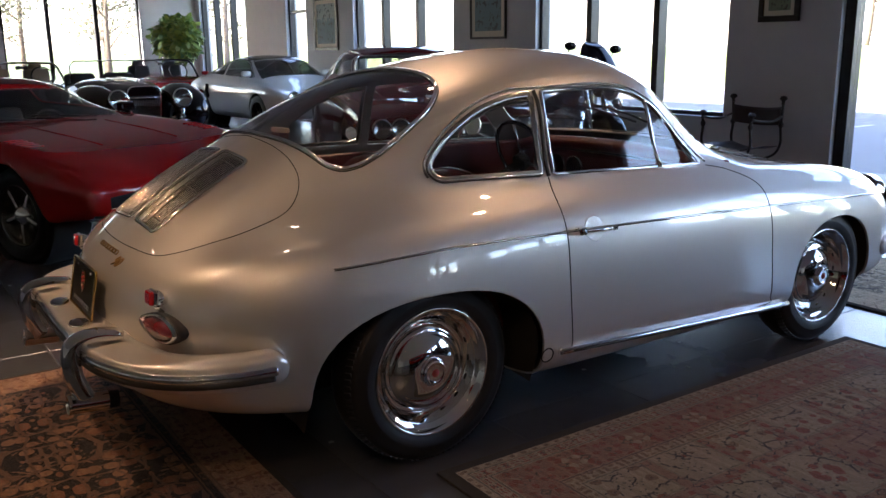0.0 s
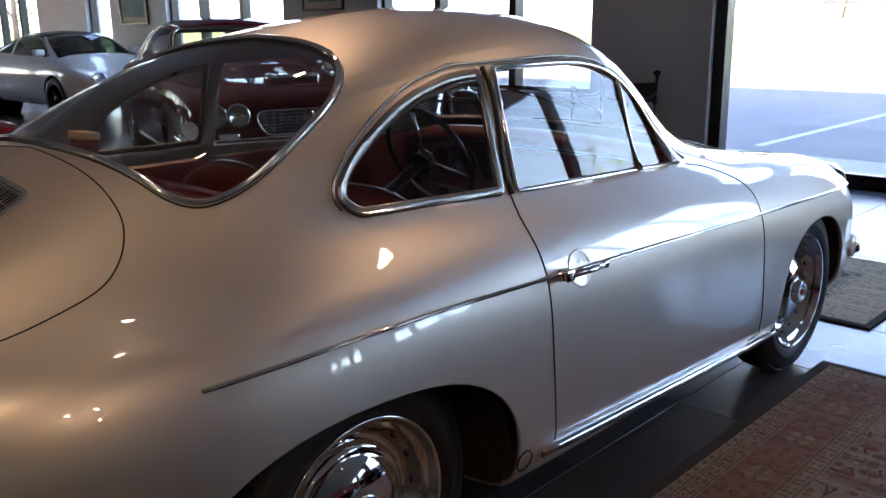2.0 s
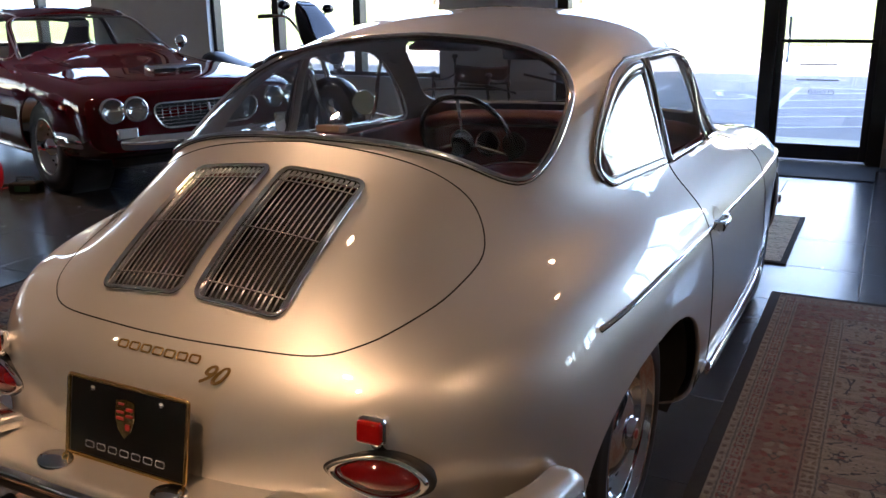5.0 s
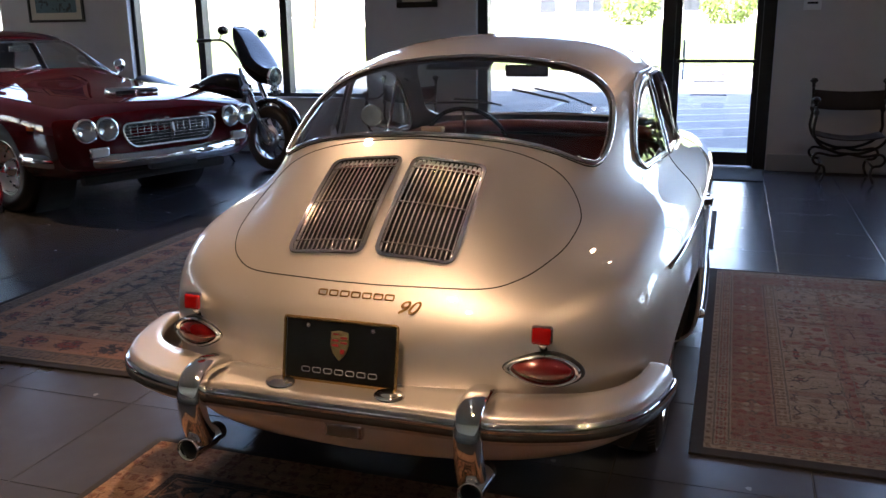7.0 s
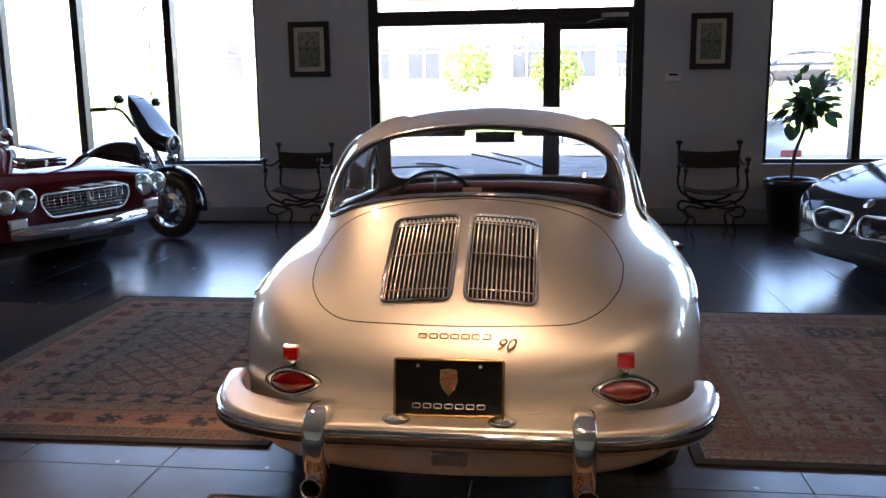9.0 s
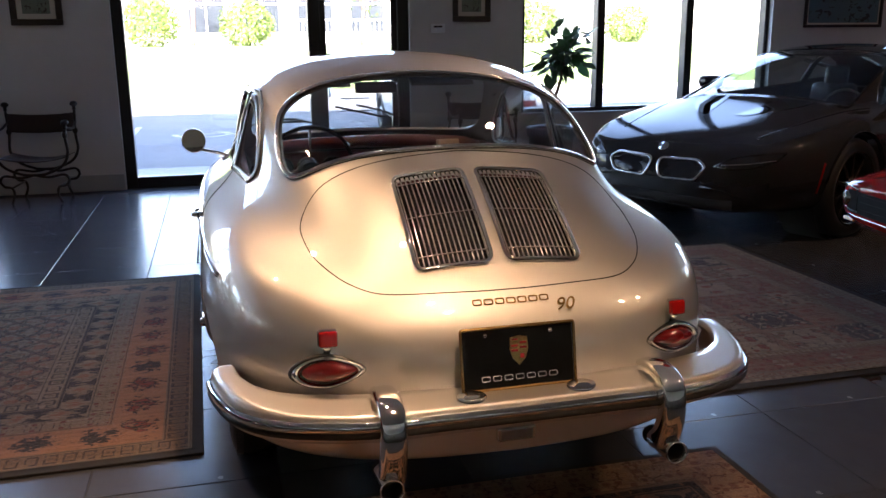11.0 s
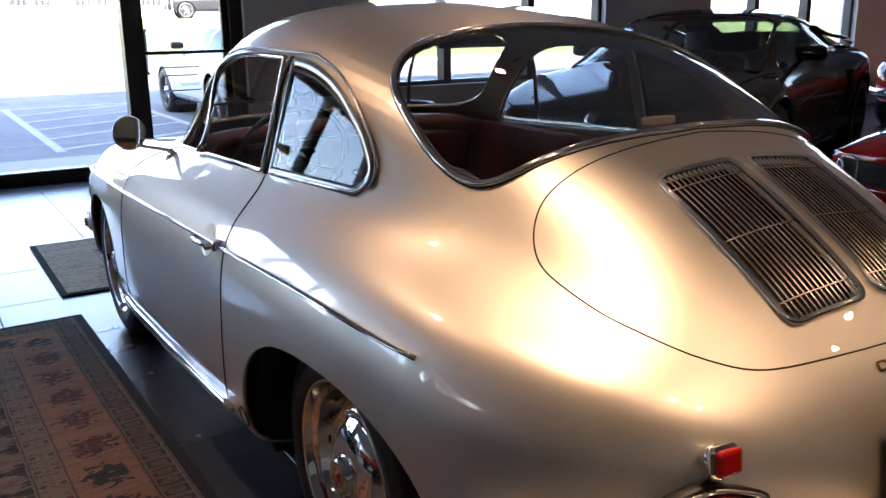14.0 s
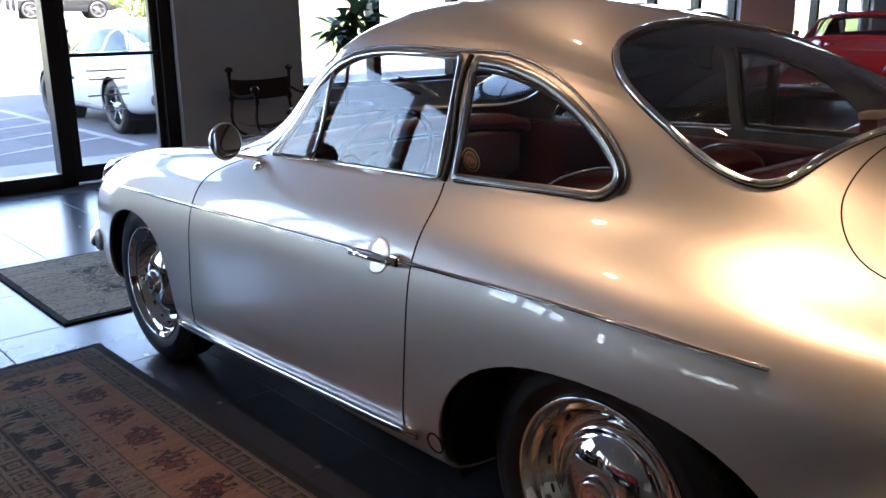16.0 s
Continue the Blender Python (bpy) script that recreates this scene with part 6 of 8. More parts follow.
rear_engined("white_coupe", "white modern rear-engined coupe with dark roof", WHITE_PAINT, at(-12.0, 3.90, -87), 0.93, BLACKP, False, True)

# open roadsters
def roadster(name, label, paint, m, seat_mat):
    car, sk = lofted_car(name, label, paint, m,
        [(-2.0, 0.40, 0.42, 0.60, 0.3, 0.66, 0.2, 0.70), (-1.9, 0.74, 0.30, 0.74, 0.58, 0.80, 0.4, 0.83), (-1.4, 0.81, 0.22, 0.83, 0.66, 0.88, 0.45, 0.91), (-0.9, 0.82, 0.20, 0.83, 0.68, 0.86, 0.5, 0.87), (-0.3, 0.82, 0.20, 0.82, 0.68, 0.84, 0.5, 0.84), (0.4, 0.82, 0.20, 0.82, 0.68, 0.85, 0.5, 0.87), (0.9, 0.82, 0.20, 0.82, 0.66, 0.85, 0.4, 0.88), (1.4, 0.81, 0.23, 0.79, 0.62, 0.79, 0.34, 0.81), (1.8, 0.76, 0.28, 0.68, 0.55, 0.69, 0.3, 0.70), (1.98, 0.45, 0.34, 0.54, 0.35, 0.56, 0.2, 0.57)],
        [(-1.2, 0.31, 0.35), (1.25, 0.31, 0.35)], [], None, None)
    wsf = bezier([(-0.64, 0.62, 0.84), (-0.60, 0.48, 1.02), (-0.52, 0.35, 1.17), (-0.3, 0.28, 1.20), (0, 0.26, 1.205), (0.3, 0.28, 1.20), (0.52, 0.35, 1.17), (0.60, 0.48, 1.02), (0.64, 0.62, 0.84)], 4)
    f = part("windscreen_frame", tubed(wsf, 0.020, 8), BLACK if seat_mat is BLACK_LEATHER else CHROME, car)
    bm = bmesh.new()
    n = len(wsf)
    for k in range(n // 2):
        a, b, c, d = wsf[k], wsf[k + 1], wsf[n - 2 - k], wsf[n - 1 - k]
        if (b - c).length > 1e-4:
            bm.faces.new([bm.verts.new(v) for v in (a, b, c, d)])
    part("windscreen", bm, CARGLASS, f)
    for s in (1, -1):
        for y in (-1.2, 1.25):
            plain_wheel(car, 0.70, y, s, 0.31, 0.18, STEEL, 0, 0.66)
        round_lamp(car, "headlamp", from_front(sk, 0.58 * s, 0.60), (0.1 * s, 1, 0.3), 0.085)
        smooth(part("seat_back", boxed(-0.23, 0.23, -0.08, 0.08, 0, 0.38, 0.07, m=pose(0.34 * s, -0.55, 0.72, 14)), seat_mat, car))
        smooth(part("head_rest", boxed(-0.12, 0.12, -0.05, 0.05, 0, 0.15, 0.05, m=pose(0.34 * s, -0.68, 1.04, 14)), seat_mat, car))
        part("door_mirror", boxed(-0.07, 0.07, -0.04, 0.04, -0.04, 0.04, 0.02, m=Matrix.Translation((0.84 * s, 0.42, 0.92))), paint, car)
    part("cockpit", boxed(-0.58, 0.58, -0.75, 0.35, 0.80, 0.852, 0.02), BLACK_LEATHER, car)
    part("inside_mirror", boxed(-0.10, 0.10, -0.01, 0.01, -0.03, 0.03, 0.008, m=pose(0, 0.30, 1.12)), BLACK, car)
    part("steering_wheel", tubed([pose(-0.34, 0.15, 0.96, -65) @ Vector((0.18 * math.cos(a * math.pi / 12), 0.18 * math.sin(a * math.pi / 12), 0)) for a in range(24)], 0.012, 6, True), BLACKP, car)
    return car


roadster("red_convertible", "red open convertible with dark seats", RED_PAINT, at(-16.0, 3.05, -95), BLACK_LEATHER)
roadster("black_convertible", "black open convertible with tan seats", BLACK_PAINT, at(-14.3, 0.05, -92), TAN_LEATHER)

# black vintage roadster with separate wings
vintage = thing("vintage_roadster", "black vintage roadster with chrome radiator grille", "car", at(-11.15, 0.87, -90))
bonnet = loft([[(0, y, 0.40), (w * 0.7, y, 0.40), (w, y, 0.45), (w, y, 0.60), (w * 0.96, y, t - 0.12), (w * 0.75, y, t - 0.03), (w * 0.4, y, t), (0, y, t + 0.01)] for y, w, t in ((-1.6, 0.30, 0.70), (-1.5, 0.48, 0.82), (-0.9, 0.62, 0.95), (-0.2, 0.64, 0.98), (0.3, 0.60, 0.99), (0.9, 0.46, 0.97), (1.5, 0.34, 0.93), (1.68, 0.28, 0.90), (1.70, 0.26, 0.86))], 4, 4)
part("body", bonnet, BLACK_PAINT, vintage)
for s in (1, -1):
    wing = bezier([(0.60 * s, 1.95, 0.36), (0.60 * s, 1.86, 0.62), (0.60 * s, 1.60, 0.75), (0.61 * s, 1.25, 0.77), (0.62 * s, 0.85, 0.66), (0.62 * s, 0.45, 0.45), (0.62 * s, 0.1, 0.32), (0.62 * s, -0.7, 0.30)], 5)
    part("front_wing", tubed(wing, 0.25, 16, flat=0.60, taper=[0.5, 0.7, 0.85, 0.95] + [1.0] * (len(wing) - 8) + [0.9, 0.8, 0.7, 0.6]), BLACK_PAINT, vintage)
    part("rear_wing", tubed(bezier([(0.62 * s, -0.75, 0.34), (0.63 * s, -0.95, 0.66), (0.63 * s, -1.25, 0.78), (0.63 * s, -1.6, 0.68), (0.62 * s, -1.85, 0.42)], 5), 0.19, 14, flat=0.6), BLACK_PAINT, vintage)
    round_lamp(vintage, "headlamp", (0.43 * s, 2.05, 0.745), (0, 1, 0.03), 0.125)
    part("lamp_pod", lathed([(0.13, 0.0), (0.12, 0.06), (0.07, 0.18), (0, 0.22)], pose(0.43 * s, 2.02, 0.745, 90), 20), BLACK_PAINT, vintage)
    part("lamp_post", tubed([(0.43 * s, 2.02, 0.63), (0.43 * s, 2.02, 0.50), (0.43 * s, 2.00, 0.42)], 0.03, 10), CHROME, vintage)
    round_lamp(vintage, "side_lamp", (0.62 * s, 1.92, 0.56), (0, 1, 0.1), 0.035)
    for y in (-1.2, 1.35):
        plain_wheel(vintage, 0.60, y, s, 0.32, 0.15, CHROME, 0, 0.66)
    smooth(part("seat_back", boxed(-0.24, 0.24, -0.07, 0.07, 0, 0.40, 0.07, m=pose(0.30 * s, -0.75, 0.66, 14)), BLACK_LEATHER, vintage))
rg = rounded([(-0.235, 0.90), (0.235, 0.90), (0.20, 0.42), (-0.20, 0.42)], [0.12, 0.12, 0.08, 0.08], 6)
g = part("radiator_grille", tubed([(p[0], 1.745, p[1]) for p in rg], 0.012, 8, True), CHROME, vintage, "chrome-edged black radiator grille")
bm = bmesh.new()
bm.faces.new([bm.verts.new((p[0], 1.73, p[1])) for p in rg])
part("grille_backing", bm, GAP, g)
for k in range(-8, 9):
    x = 0.024 * k
    part("grille_slat", tubed([(x, 1.745, 0.44), (x, 1.752, 0.62), (x, 1.748, 0.74)], 0.0055, 5), STEEL, g)
part("grille_rail", tubed([(-0.215, 1.75, 0.745), (0, 1.765, 0.745), (0.215, 1.75, 0.745)], 0.010, 8), CHROME, g)
bm = bmesh.new()
bm.faces.new([bm.verts.new((p[0] * 0.97, 1.742, max(p[1], 0.745) - 0.004)) for p in rg if p[1] > 0.70])
part("radiator_cowl", bm, BLACK_PAINT, g)
part("front_bumper", tubed(bezier([(-0.72, 1.92, 0.42), (-0.4, 2.02, 0.42), (0, 2.04, 0.42), (0.4, 2.02, 0.42), (0.72, 1.92, 0.42)], 5), 0.035, 10), CHROME, vintage)
wsf = [(-0.68, 0.42, 0.94), (-0.665, 0.34, 1.17), (-0.60, 0.31, 1.245), (0.60, 0.31, 1.245), (0.665, 0.34, 1.17), (0.68, 0.42, 0.94)]
f = part("windscreen_frame", tubed(wsf, 0.012, 8), CHROME, vintage)
bm = bmesh.new()
bm.faces.new([bm.verts.new(v) for v in wsf])
part("windscreen", bm, CARGLASS, f)
part("bonnet_strap", tubed([(0, 1.70, 0.895), (0, 1.0, 0.985), (0, 0.4, 1.005)], 0.008, 6), CHROME, vintage)

# red classic coupe at the east end
car, sk = lofted_car("classic_coupe", "red classic coupe with chrome bumper by the window", RED_PAINT, at(10.1, 3.05, 107),
    [(-2.2, 0.4, 0.42, 0.62, 0.3, 0.68, 0.2, 0.72), (-2.05, 0.74, 0.30, 0.80, 0.6, 0.85, 0.4, 0.88), (-1.3, 0.84, 0.22, 0.88, 0.68, 0.93, 0.50, 1.12), (-0.6, 0.85, 0.20, 0.88, 0.70, 0.94, 0.56, 1.30), (0.0, 0.85, 0.20, 0.87, 0.70, 0.93, 0.57, 1.33), (0.4, 0.85, 0.20, 0.87, 0.70, 0.92, 0.55, 1.24), (0.85, 0.85, 0.20, 0.86, 0.70, 0.90, 0.46, 0.97), (1.4, 0.84, 0.22, 0.84, 0.66, 0.86, 0.34, 0.90), (1.9, 0.80, 0.28, 0.74, 0.58, 0.75, 0.3, 0.78), (2.15, 0.60, 0.34, 0.60, 0.45, 0.62, 0.25, 0.64), (2.2, 0.3, 0.40, 0.52, 0.2, 0.54, 0.1, 0.55)],
    [(-1.2, 0.32, 0.36), (1.3, 0.32, 0.36)], [[(-0.5, 0.95), (0.6, 0.93), (0.25, 1.19), (-0.5, 1.25)], [(-1.1, 0.97), (-0.56, 0.95), (-0.56, 1.25), (-0.8, 1.19)]],
    [(-0.62, 0.82), (0.62, 0.82), (0.52, 0.30), (-0.52, 0.30)], [(-0.5, -1.6), (0.5, -1.6), (0.45, -0.9), (-0.45, -0.9)])
cabin(car, -0.8, 0.8, BLACK_LEATHER)
for s in (1, -1):
    for y in (-1.2, 1.3):
        plain_wheel(car, 0.73, y, s, 0.32, 0.18, CHROME, 0, 0.66)
    round_lamp(car, "headlamp", from_front(sk, 0.55 * s, 0.66) + Vector((0, 0.02, 0)), (0, 1, 0.1), 0.09)
    part("door_mirror", lathed([(0, -0.03), (0.045, -0.01), (0.05, 0.01), (0, 0.012)], Matrix.Translation(from_side(sk, 0.6, 0.92, s) + Vector((0.06 * s, 0, 0.10))) @ pose(0, 0, 0, 90), 16), CHROME, car)
    trim_line(car, "window_trim", [from_side(sk, p[0], p[1], s, 0.004) for p in rounded([(-1.15, 0.96), (0.64, 0.92), (0.26, 1.20), (-0.5, 1.262), (-0.82, 1.20)], 0.05, 3)], 0.008, CHROME, True)
part("front_bumper", tubed(bezier([(-0.84, 1.85, 0.45), (-0.6, 2.2, 0.45), (0, 2.28, 0.45), (0.6, 2.2, 0.45), (0.84, 1.85, 0.45)], 5), 0.04, 10), CHROME, car)
part("grille", tubed([from_front(sk, x, z, 0.01) for x, z in oval([(-0.3, 0.6), (0, 0.66), (0.3, 0.6), (0, 0.53)], 5)], 0.014, 6, True), CHROME, car)
trim_line(car, "windscreen_trim", [from_top(sk, p[0], p[1], 0.004) for p in rounded([(-0.64, 0.84), (0.64, 0.84), (0.54, 0.29), (-0.54, 0.29)], 0.07, 4)], 0.010, CHROME, True)

# ---- rugs ----
class Graph:
    """Short hand for node maths inside one material."""

    def __init__(self, m):
        self.nt = m.node_tree
        self.n, self.l = m.node_tree.nodes, m.node_tree.links

    def put(self, sock, v):
        if isinstance(v, (int, float)):
            sock.default_value = v
        elif isinstance(v, tuple):
            sock.default_value = (*v, 1) if len(v) == 3 and len(sock.default_value) == 4 else v
        else:
            self.l.new(v, sock)

    def math(self, op, a, b=0.0, c=0.0):
        k = self.n.new("ShaderNodeMath")
        k.operation = op
        for s, v in zip(k.inputs, (a, b, c)):
            self.put(s, v)
        return k.outputs[0]

    def mix(self, f, a, b):
        k = self.n.new("ShaderNodeMix")
        k.data_type = "RGBA"
        self.put(k.inputs[0], f)
        self.put(k.inputs[6], a)
        self.put(k.inputs[7], b)
        return k.outputs[2]

    def noise(self, vec, scale, detail=4.0, rough=0.6):
        k = self.n.new("ShaderNodeTexNoise")
        k.inputs["Scale"].default_value, k.inputs["Detail"].default_value, k.inputs["Roughness"].default_value = scale, detail, rough
        self.put(k.inputs["Vector"], vec)
        return k.outputs[0]

    def voronoi(self, vec, scale, feature="F1", rand=1.0):
        k = self.n.new("ShaderNodeTexVoronoi")
        k.feature = feature
        k.inputs["Scale"].default_value, k.inputs["Randomness"].default_value = scale, rand
        self.put(k.inputs["Vector"], vec)
        return k.outputs

    def less(self, a, b):
        return self.math("LESS_THAN", a, b)

    def more(self, a, b):
        return self.math("GREATER_THAN", a, b)

    def both(self, a, b):
        return self.math("MULTIPLY", a, b)


def rug_material(name, hx, hy, bands, field, style, inks):
    """Woven rug: borders (distance from the edge, ground, inks, repeat, figure size) round a field of mirrored figures."""
    m = material(name, field, 0.97)
    g = Graph(m)
    tc = g.n.new("ShaderNodeTexCoord").outputs["Object"]
    wob = g.n.new("ShaderNodeTexNoise")
    wob.inputs["Scale"].default_value, wob.inputs["Detail"].default_value = 70, 3.0
    g.l.new(tc, wob.inputs["Vector"])
    sub = g.n.new("ShaderNodeVectorMath")
    sub.operation = "MULTIPLY_ADD"
    g.l.new(wob.outputs["Color"], sub.inputs[0])
    sub.inputs[1].default_value = (0.012, 0.008, 0)
    g.l.new(tc, sub.inputs[2])
    p = sub.outputs[0]
    sep = g.n.new("ShaderNodeSeparateXYZ")
    g.l.new(p, sep.inputs[0])
    x, y = g.math("SUBTRACT", sep.outputs[0], 0.006), g.math("SUBTRACT", sep.outputs[1], 0.004)
    dx, dy = g.math("SUBTRACT", hx, g.math("ABSOLUTE", x)), g.math("SUBTRACT", hy, g.math("ABSOLUTE", y))
    d = g.math("MINIMUM", dx, dy)
    side = g.less(dx, dy)
    along = g.math("ADD", g.both(side, y), g.both(g.math("SUBTRACT", 1.0, side), x))

    def vec(a_, b_, c_):
        k = g.n.new("ShaderNodeCombineXYZ")
        for s_, v in zip(k.inputs, (a_, b_, c_)):
            g.put(s_, v)
        return k.outputs[0]

    def fold(u, period):
        return g.both(g.math("ABSOLUTE", g.math("SUBTRACT", g.math("FRACT", g.math("DIVIDE", u, period)), 0.5)), period)

    def figures(u, v, pu, pv, size, ground, ink_list, seed, dense=0.5):
        """Mirrored leaves, rosettes and stems on a ground."""
        q = vec(fold(u, pu), fold(v, pv), seed)
        c1 = g.voronoi(q, 1 / size, "F1", 0.95)
        pick = g.n.new("ShaderNodeSeparateColor")
        g.l.new(c1[1], pick.inputs[0])
        out = ground
        stem = g.voronoi(q, 0.55 / size, "DISTANCE_TO_EDGE", 0.9)[0]
        out = g.mix(g.both(g.less(stem, 0.038), g.more(g.noise(p, 16.0, 2.0), 0.50)), out, ink_list[0])
        petal = g.less(c1[0], g.math("MULTIPLY_ADD", pick.outputs[2], 0.28, 0.26))
        out = g.mix(g.both(petal, g.less(pick.outputs[0], dense)), out, ink_list[1])
        out = g.mix(g.both(petal, g.more(pick.outputs[0], 1 - dense * 0.55)), out, ink_list[2])
        out = g.mix(g.both(g.less(c1[0], 0.13), g.less(pick.outputs[1], 0.7)), out, ink_list[0])
        c2 = g.voronoi(q, 2.6 / size, "F1", 1.0)
        out = g.mix(g.both(g.less(c2[0], 0.24), g.both(g.more(g.noise(p, 9.0, 2.0), 0.45), 0.8)), out, ink_list[0])
        return out

    ragged = g.noise(vec(g.both(x, 14.0), g.both(y, 75.0), 3.0), 1.0, 3.0, 0.55)

    def beasts(v, period, ground, ink_list):
        """Ragged animal-like figures, one behind the other, along a border."""
        u = g.math("SUBTRACT", g.math("FRACT", g.math("DIVIDE", along, period)), 0.5)
        no = g.n.new("ShaderNodeTexWhiteNoise")
        g.l.new(vec(g.math("FLOOR", g.math("DIVIDE", along, period)), 0.5, side), no.inputs["Vector"])
        slant = g.both(v, g.math("MULTIPLY_ADD", no.outputs[0], 3.0, -1.5))
        a_ = g.math("POWER", g.math("ABSOLUTE", g.math("ADD", g.math("DIVIDE", u, 0.36), slant)), 2.0)
        b_ = g.math("POWER", g.math("DIVIDE", g.math("ABSOLUTE", v), 0.068), 2.0)
        lump = g.noise(vec(g.both(x, 30.0), g.both(y, 48.0), g.both(no.outputs[0], 20.0)), 1.0, 2.0)
        body_ = g.math("ADD", g.math("ADD", a_, b_), g.math("ADD", g.math("MULTIPLY_ADD", ragged, 2.2, -1.1), g.math("MULTIPLY_ADD", lump, 5.5, -2.75)))
        out = g.mix(g.less(body_, 0.62), ground, ink_list[0])
        out = g.mix(g.both(g.less(body_, 0.05), g.more(no.outputs[0], 0.35)), out, ink_list[2])
        specks = g.voronoi(vec(x, y, 5.0), 26.0)[0]
        return g.mix(g.both(g.less(specks, 0.20), g.more(lump, 0.52)), out, ink_list[1])

    def keys(v, period, half, ground, ink_list):
        """A row of hooked squares."""
        u = g.math("SUBTRACT", g.math("FRACT", g.math("DIVIDE", along, period)), 0.5)
        q = g.math("MAXIMUM", g.math("DIVIDE", g.math("ABSOLUTE", u), 0.36), g.math("DIVIDE", g.math("ABSOLUTE", v), half))
        ring = g.both(g.less(q, 1.0), g.more(q, 0.66))
        ring = g.both(ring, g.more(g.noise(p, 30.0, 2.0), 0.40))
        out = g.mix(g.both(ring, 0.85), ground, ink_list[0])
        return g.mix(g.both(g.less(q, 0.34), g.more(ragged, 0.46)), out, ink_list[1])

    def patches(v, period, half, ground, ink_list):
        """Ragged pale patches on a dark ground."""
        u = g.math("SUBTRACT", g.math("FRACT", g.math("DIVIDE", along, period)), 0.5)
        q = g.math("ADD", g.math("ADD", g.math("ABSOLUTE", g.both(u, 2.1)), g.math("DIVIDE", g.math("ABSOLUTE", v), half)), g.math("MULTIPLY_ADD", ragged, 3.0, -1.5))
        out = g.mix(g.less(q, 0.98), ground, ink_list[1])
        return g.mix(g.less(q, 0.35), out, ink_list[2])

    if style == "panel":
        w, h = 0.345, 0.285
        fx = g.math("ABSOLUTE", g.math("SUBTRACT", g.math("FRACT", g.math("DIVIDE", x, w)), 0.5))
        fy = g.math("ABSOLUTE", g.math("SUBTRACT", g.math("FRACT", g.math("DIVIDE", y, h)), 0.5))
        cellno = g.n.new("ShaderNodeTexWhiteNoise")
        g.l.new(vec(g.math("FLOOR", g.math("DIVIDE", x, w)), g.math("FLOOR", g.math("DIVIDE", y, h)), 0.5), cellno.inputs["Vector"])
        no = cellno.outputs[0]
        seed = g.both(no, 9.0)
        pale = figures(x, y, w, h, 0.050, field, inks, seed, 0.42)
        dark = figures(x, y, w, h, 0.050, inks[0], [field, field, inks[1]], seed, 0.7)
        col = g.mix(g.more(no, 0.87), pale, dark)
        col = g.mix(g.both(g.more(no, 0.45), g.less(no, 0.62)), col, g.mix(0.45, pale, inks[1]))
        mx, my = g.math("SUBTRACT", 0.5, fx), g.math("SUBTRACT", 0.5, fy)
        chain = g.math("MINIMUM", g.both(mx, w), g.both(my, h))
        bar = figures(x, y, 0.06, 0.06, 0.030, g.mix(0.5, inks[1], field), [inks[0], inks[1], field], 3.0, 0.55)
        col = g.mix(g.less(chain, 0.019), col, bar)
        col = g.mix(g.less(g.math("ABSOLUTE", g.math("SUBTRACT", chain, 0.025)), 0.0028), col, g.mix(0.5, field, inks[0]))
    elif style == "lattice":
        col = figures(x, y, 0.17, 0.17, 0.040, field, inks, 1.0, 0.55)
        for sgn in (1, -1):
            q = fold(g.math("ADD", x, g.both(y, sgn)), 0.17)
            col = g.mix(g.more(q, 0.077), col, g.mix(0.6, field, inks[1]))
            col = g.mix(g.less(g.math("ABSOLUTE", g.math("SUBTRACT", q, 0.076)), 0.003), col, inks[0])
    else:
        col = figures(x, y, 0.62, 0.50, 0.062, field, inks, 4.0, 0.72)
        q = vec(fold(x, 0.62), fold(y, 0.50), 7.0)
        big = g.voronoi(q, 5.2, "F1", 0.9)[0]
        col = g.mix(g.less(big, 0.26), col, inks[1])
        col = g.mix(g.less(big, 0.13), col, inks[2])
        vine = g.voronoi(q, 9.5, "DISTANCE_TO_EDGE", 0.95)[0]
        col = g.mix(g.less(vine, 0.050), col, g.mix(0.3, inks[0], field))
    # borders, from the inside out, each parted from the next by thin lines
    for k, (dist, ground, ink_list, period, size, *kind) in enumerate(bands):
        nxt = bands[k + 1][0] if k + 1 < len(bands) else 0.0
        v = g.math("SUBTRACT", d, (dist + nxt) / 2)
        if kind == ["beasts"]:
            band = beasts(v, period, ground, ink_list)
        elif kind:
            band = (keys if kind == ["keys"] else patches)(v, period, size, ground, ink_list)
        else:
            band = figures(along, v, period, max(0.5, dist), size, ground, ink_list, 2.0 + k, 0.6)
        col = g.mix(g.less(d, dist), col, band)
        gap = g.math("ABSOLUTE", g.math("SUBTRACT", d, dist))
        col = g.mix(g.less(gap, 0.0085), col, g.mix(0.55, field, ground))
        col = g.mix(g.less(gap, 0.0032), col, g.mix(0.35, inks[0], ground))
    # worn pile: bare patches, streaks across the weave and colour drift along it
    worn = g.math("MULTIPLY", g.noise(p, 2.6, 7.0, 0.65), 0.55)
    col = g.mix(g.math("POWER", worn, 2.0), col, tuple(0.75 * c + 0.015 for c in field))
    vals = []
    for sc in ((2.0, 40.0, 1.0), (45.0, 260.0, 1.0), (260.0, 45.0, 1.0)):
        mp = g.n.new("ShaderNodeMapping")
        mp.inputs["Scale"].default_value = sc
        g.l.new(tc, mp.inputs[0])
        vals.append(g.noise(mp.outputs[0], 1.0, 3.0))
    val = g.math("MULTIPLY_ADD", vals[0], 1.1, 0.45)
    val = g.both(val, g.math("MULTIPLY_ADD", vals[1], 1.1, 0.45))
    val = g.both(val, g.math("MULTIPLY_ADD", vals[2], 0.7, 0.65))
    hsv = g.n.new("ShaderNodeHueSaturation")
    g.put(hsv.inputs["Value"], val)
    g.put(hsv.inputs["Color"], col)
    b = g.n["Principled BSDF"]
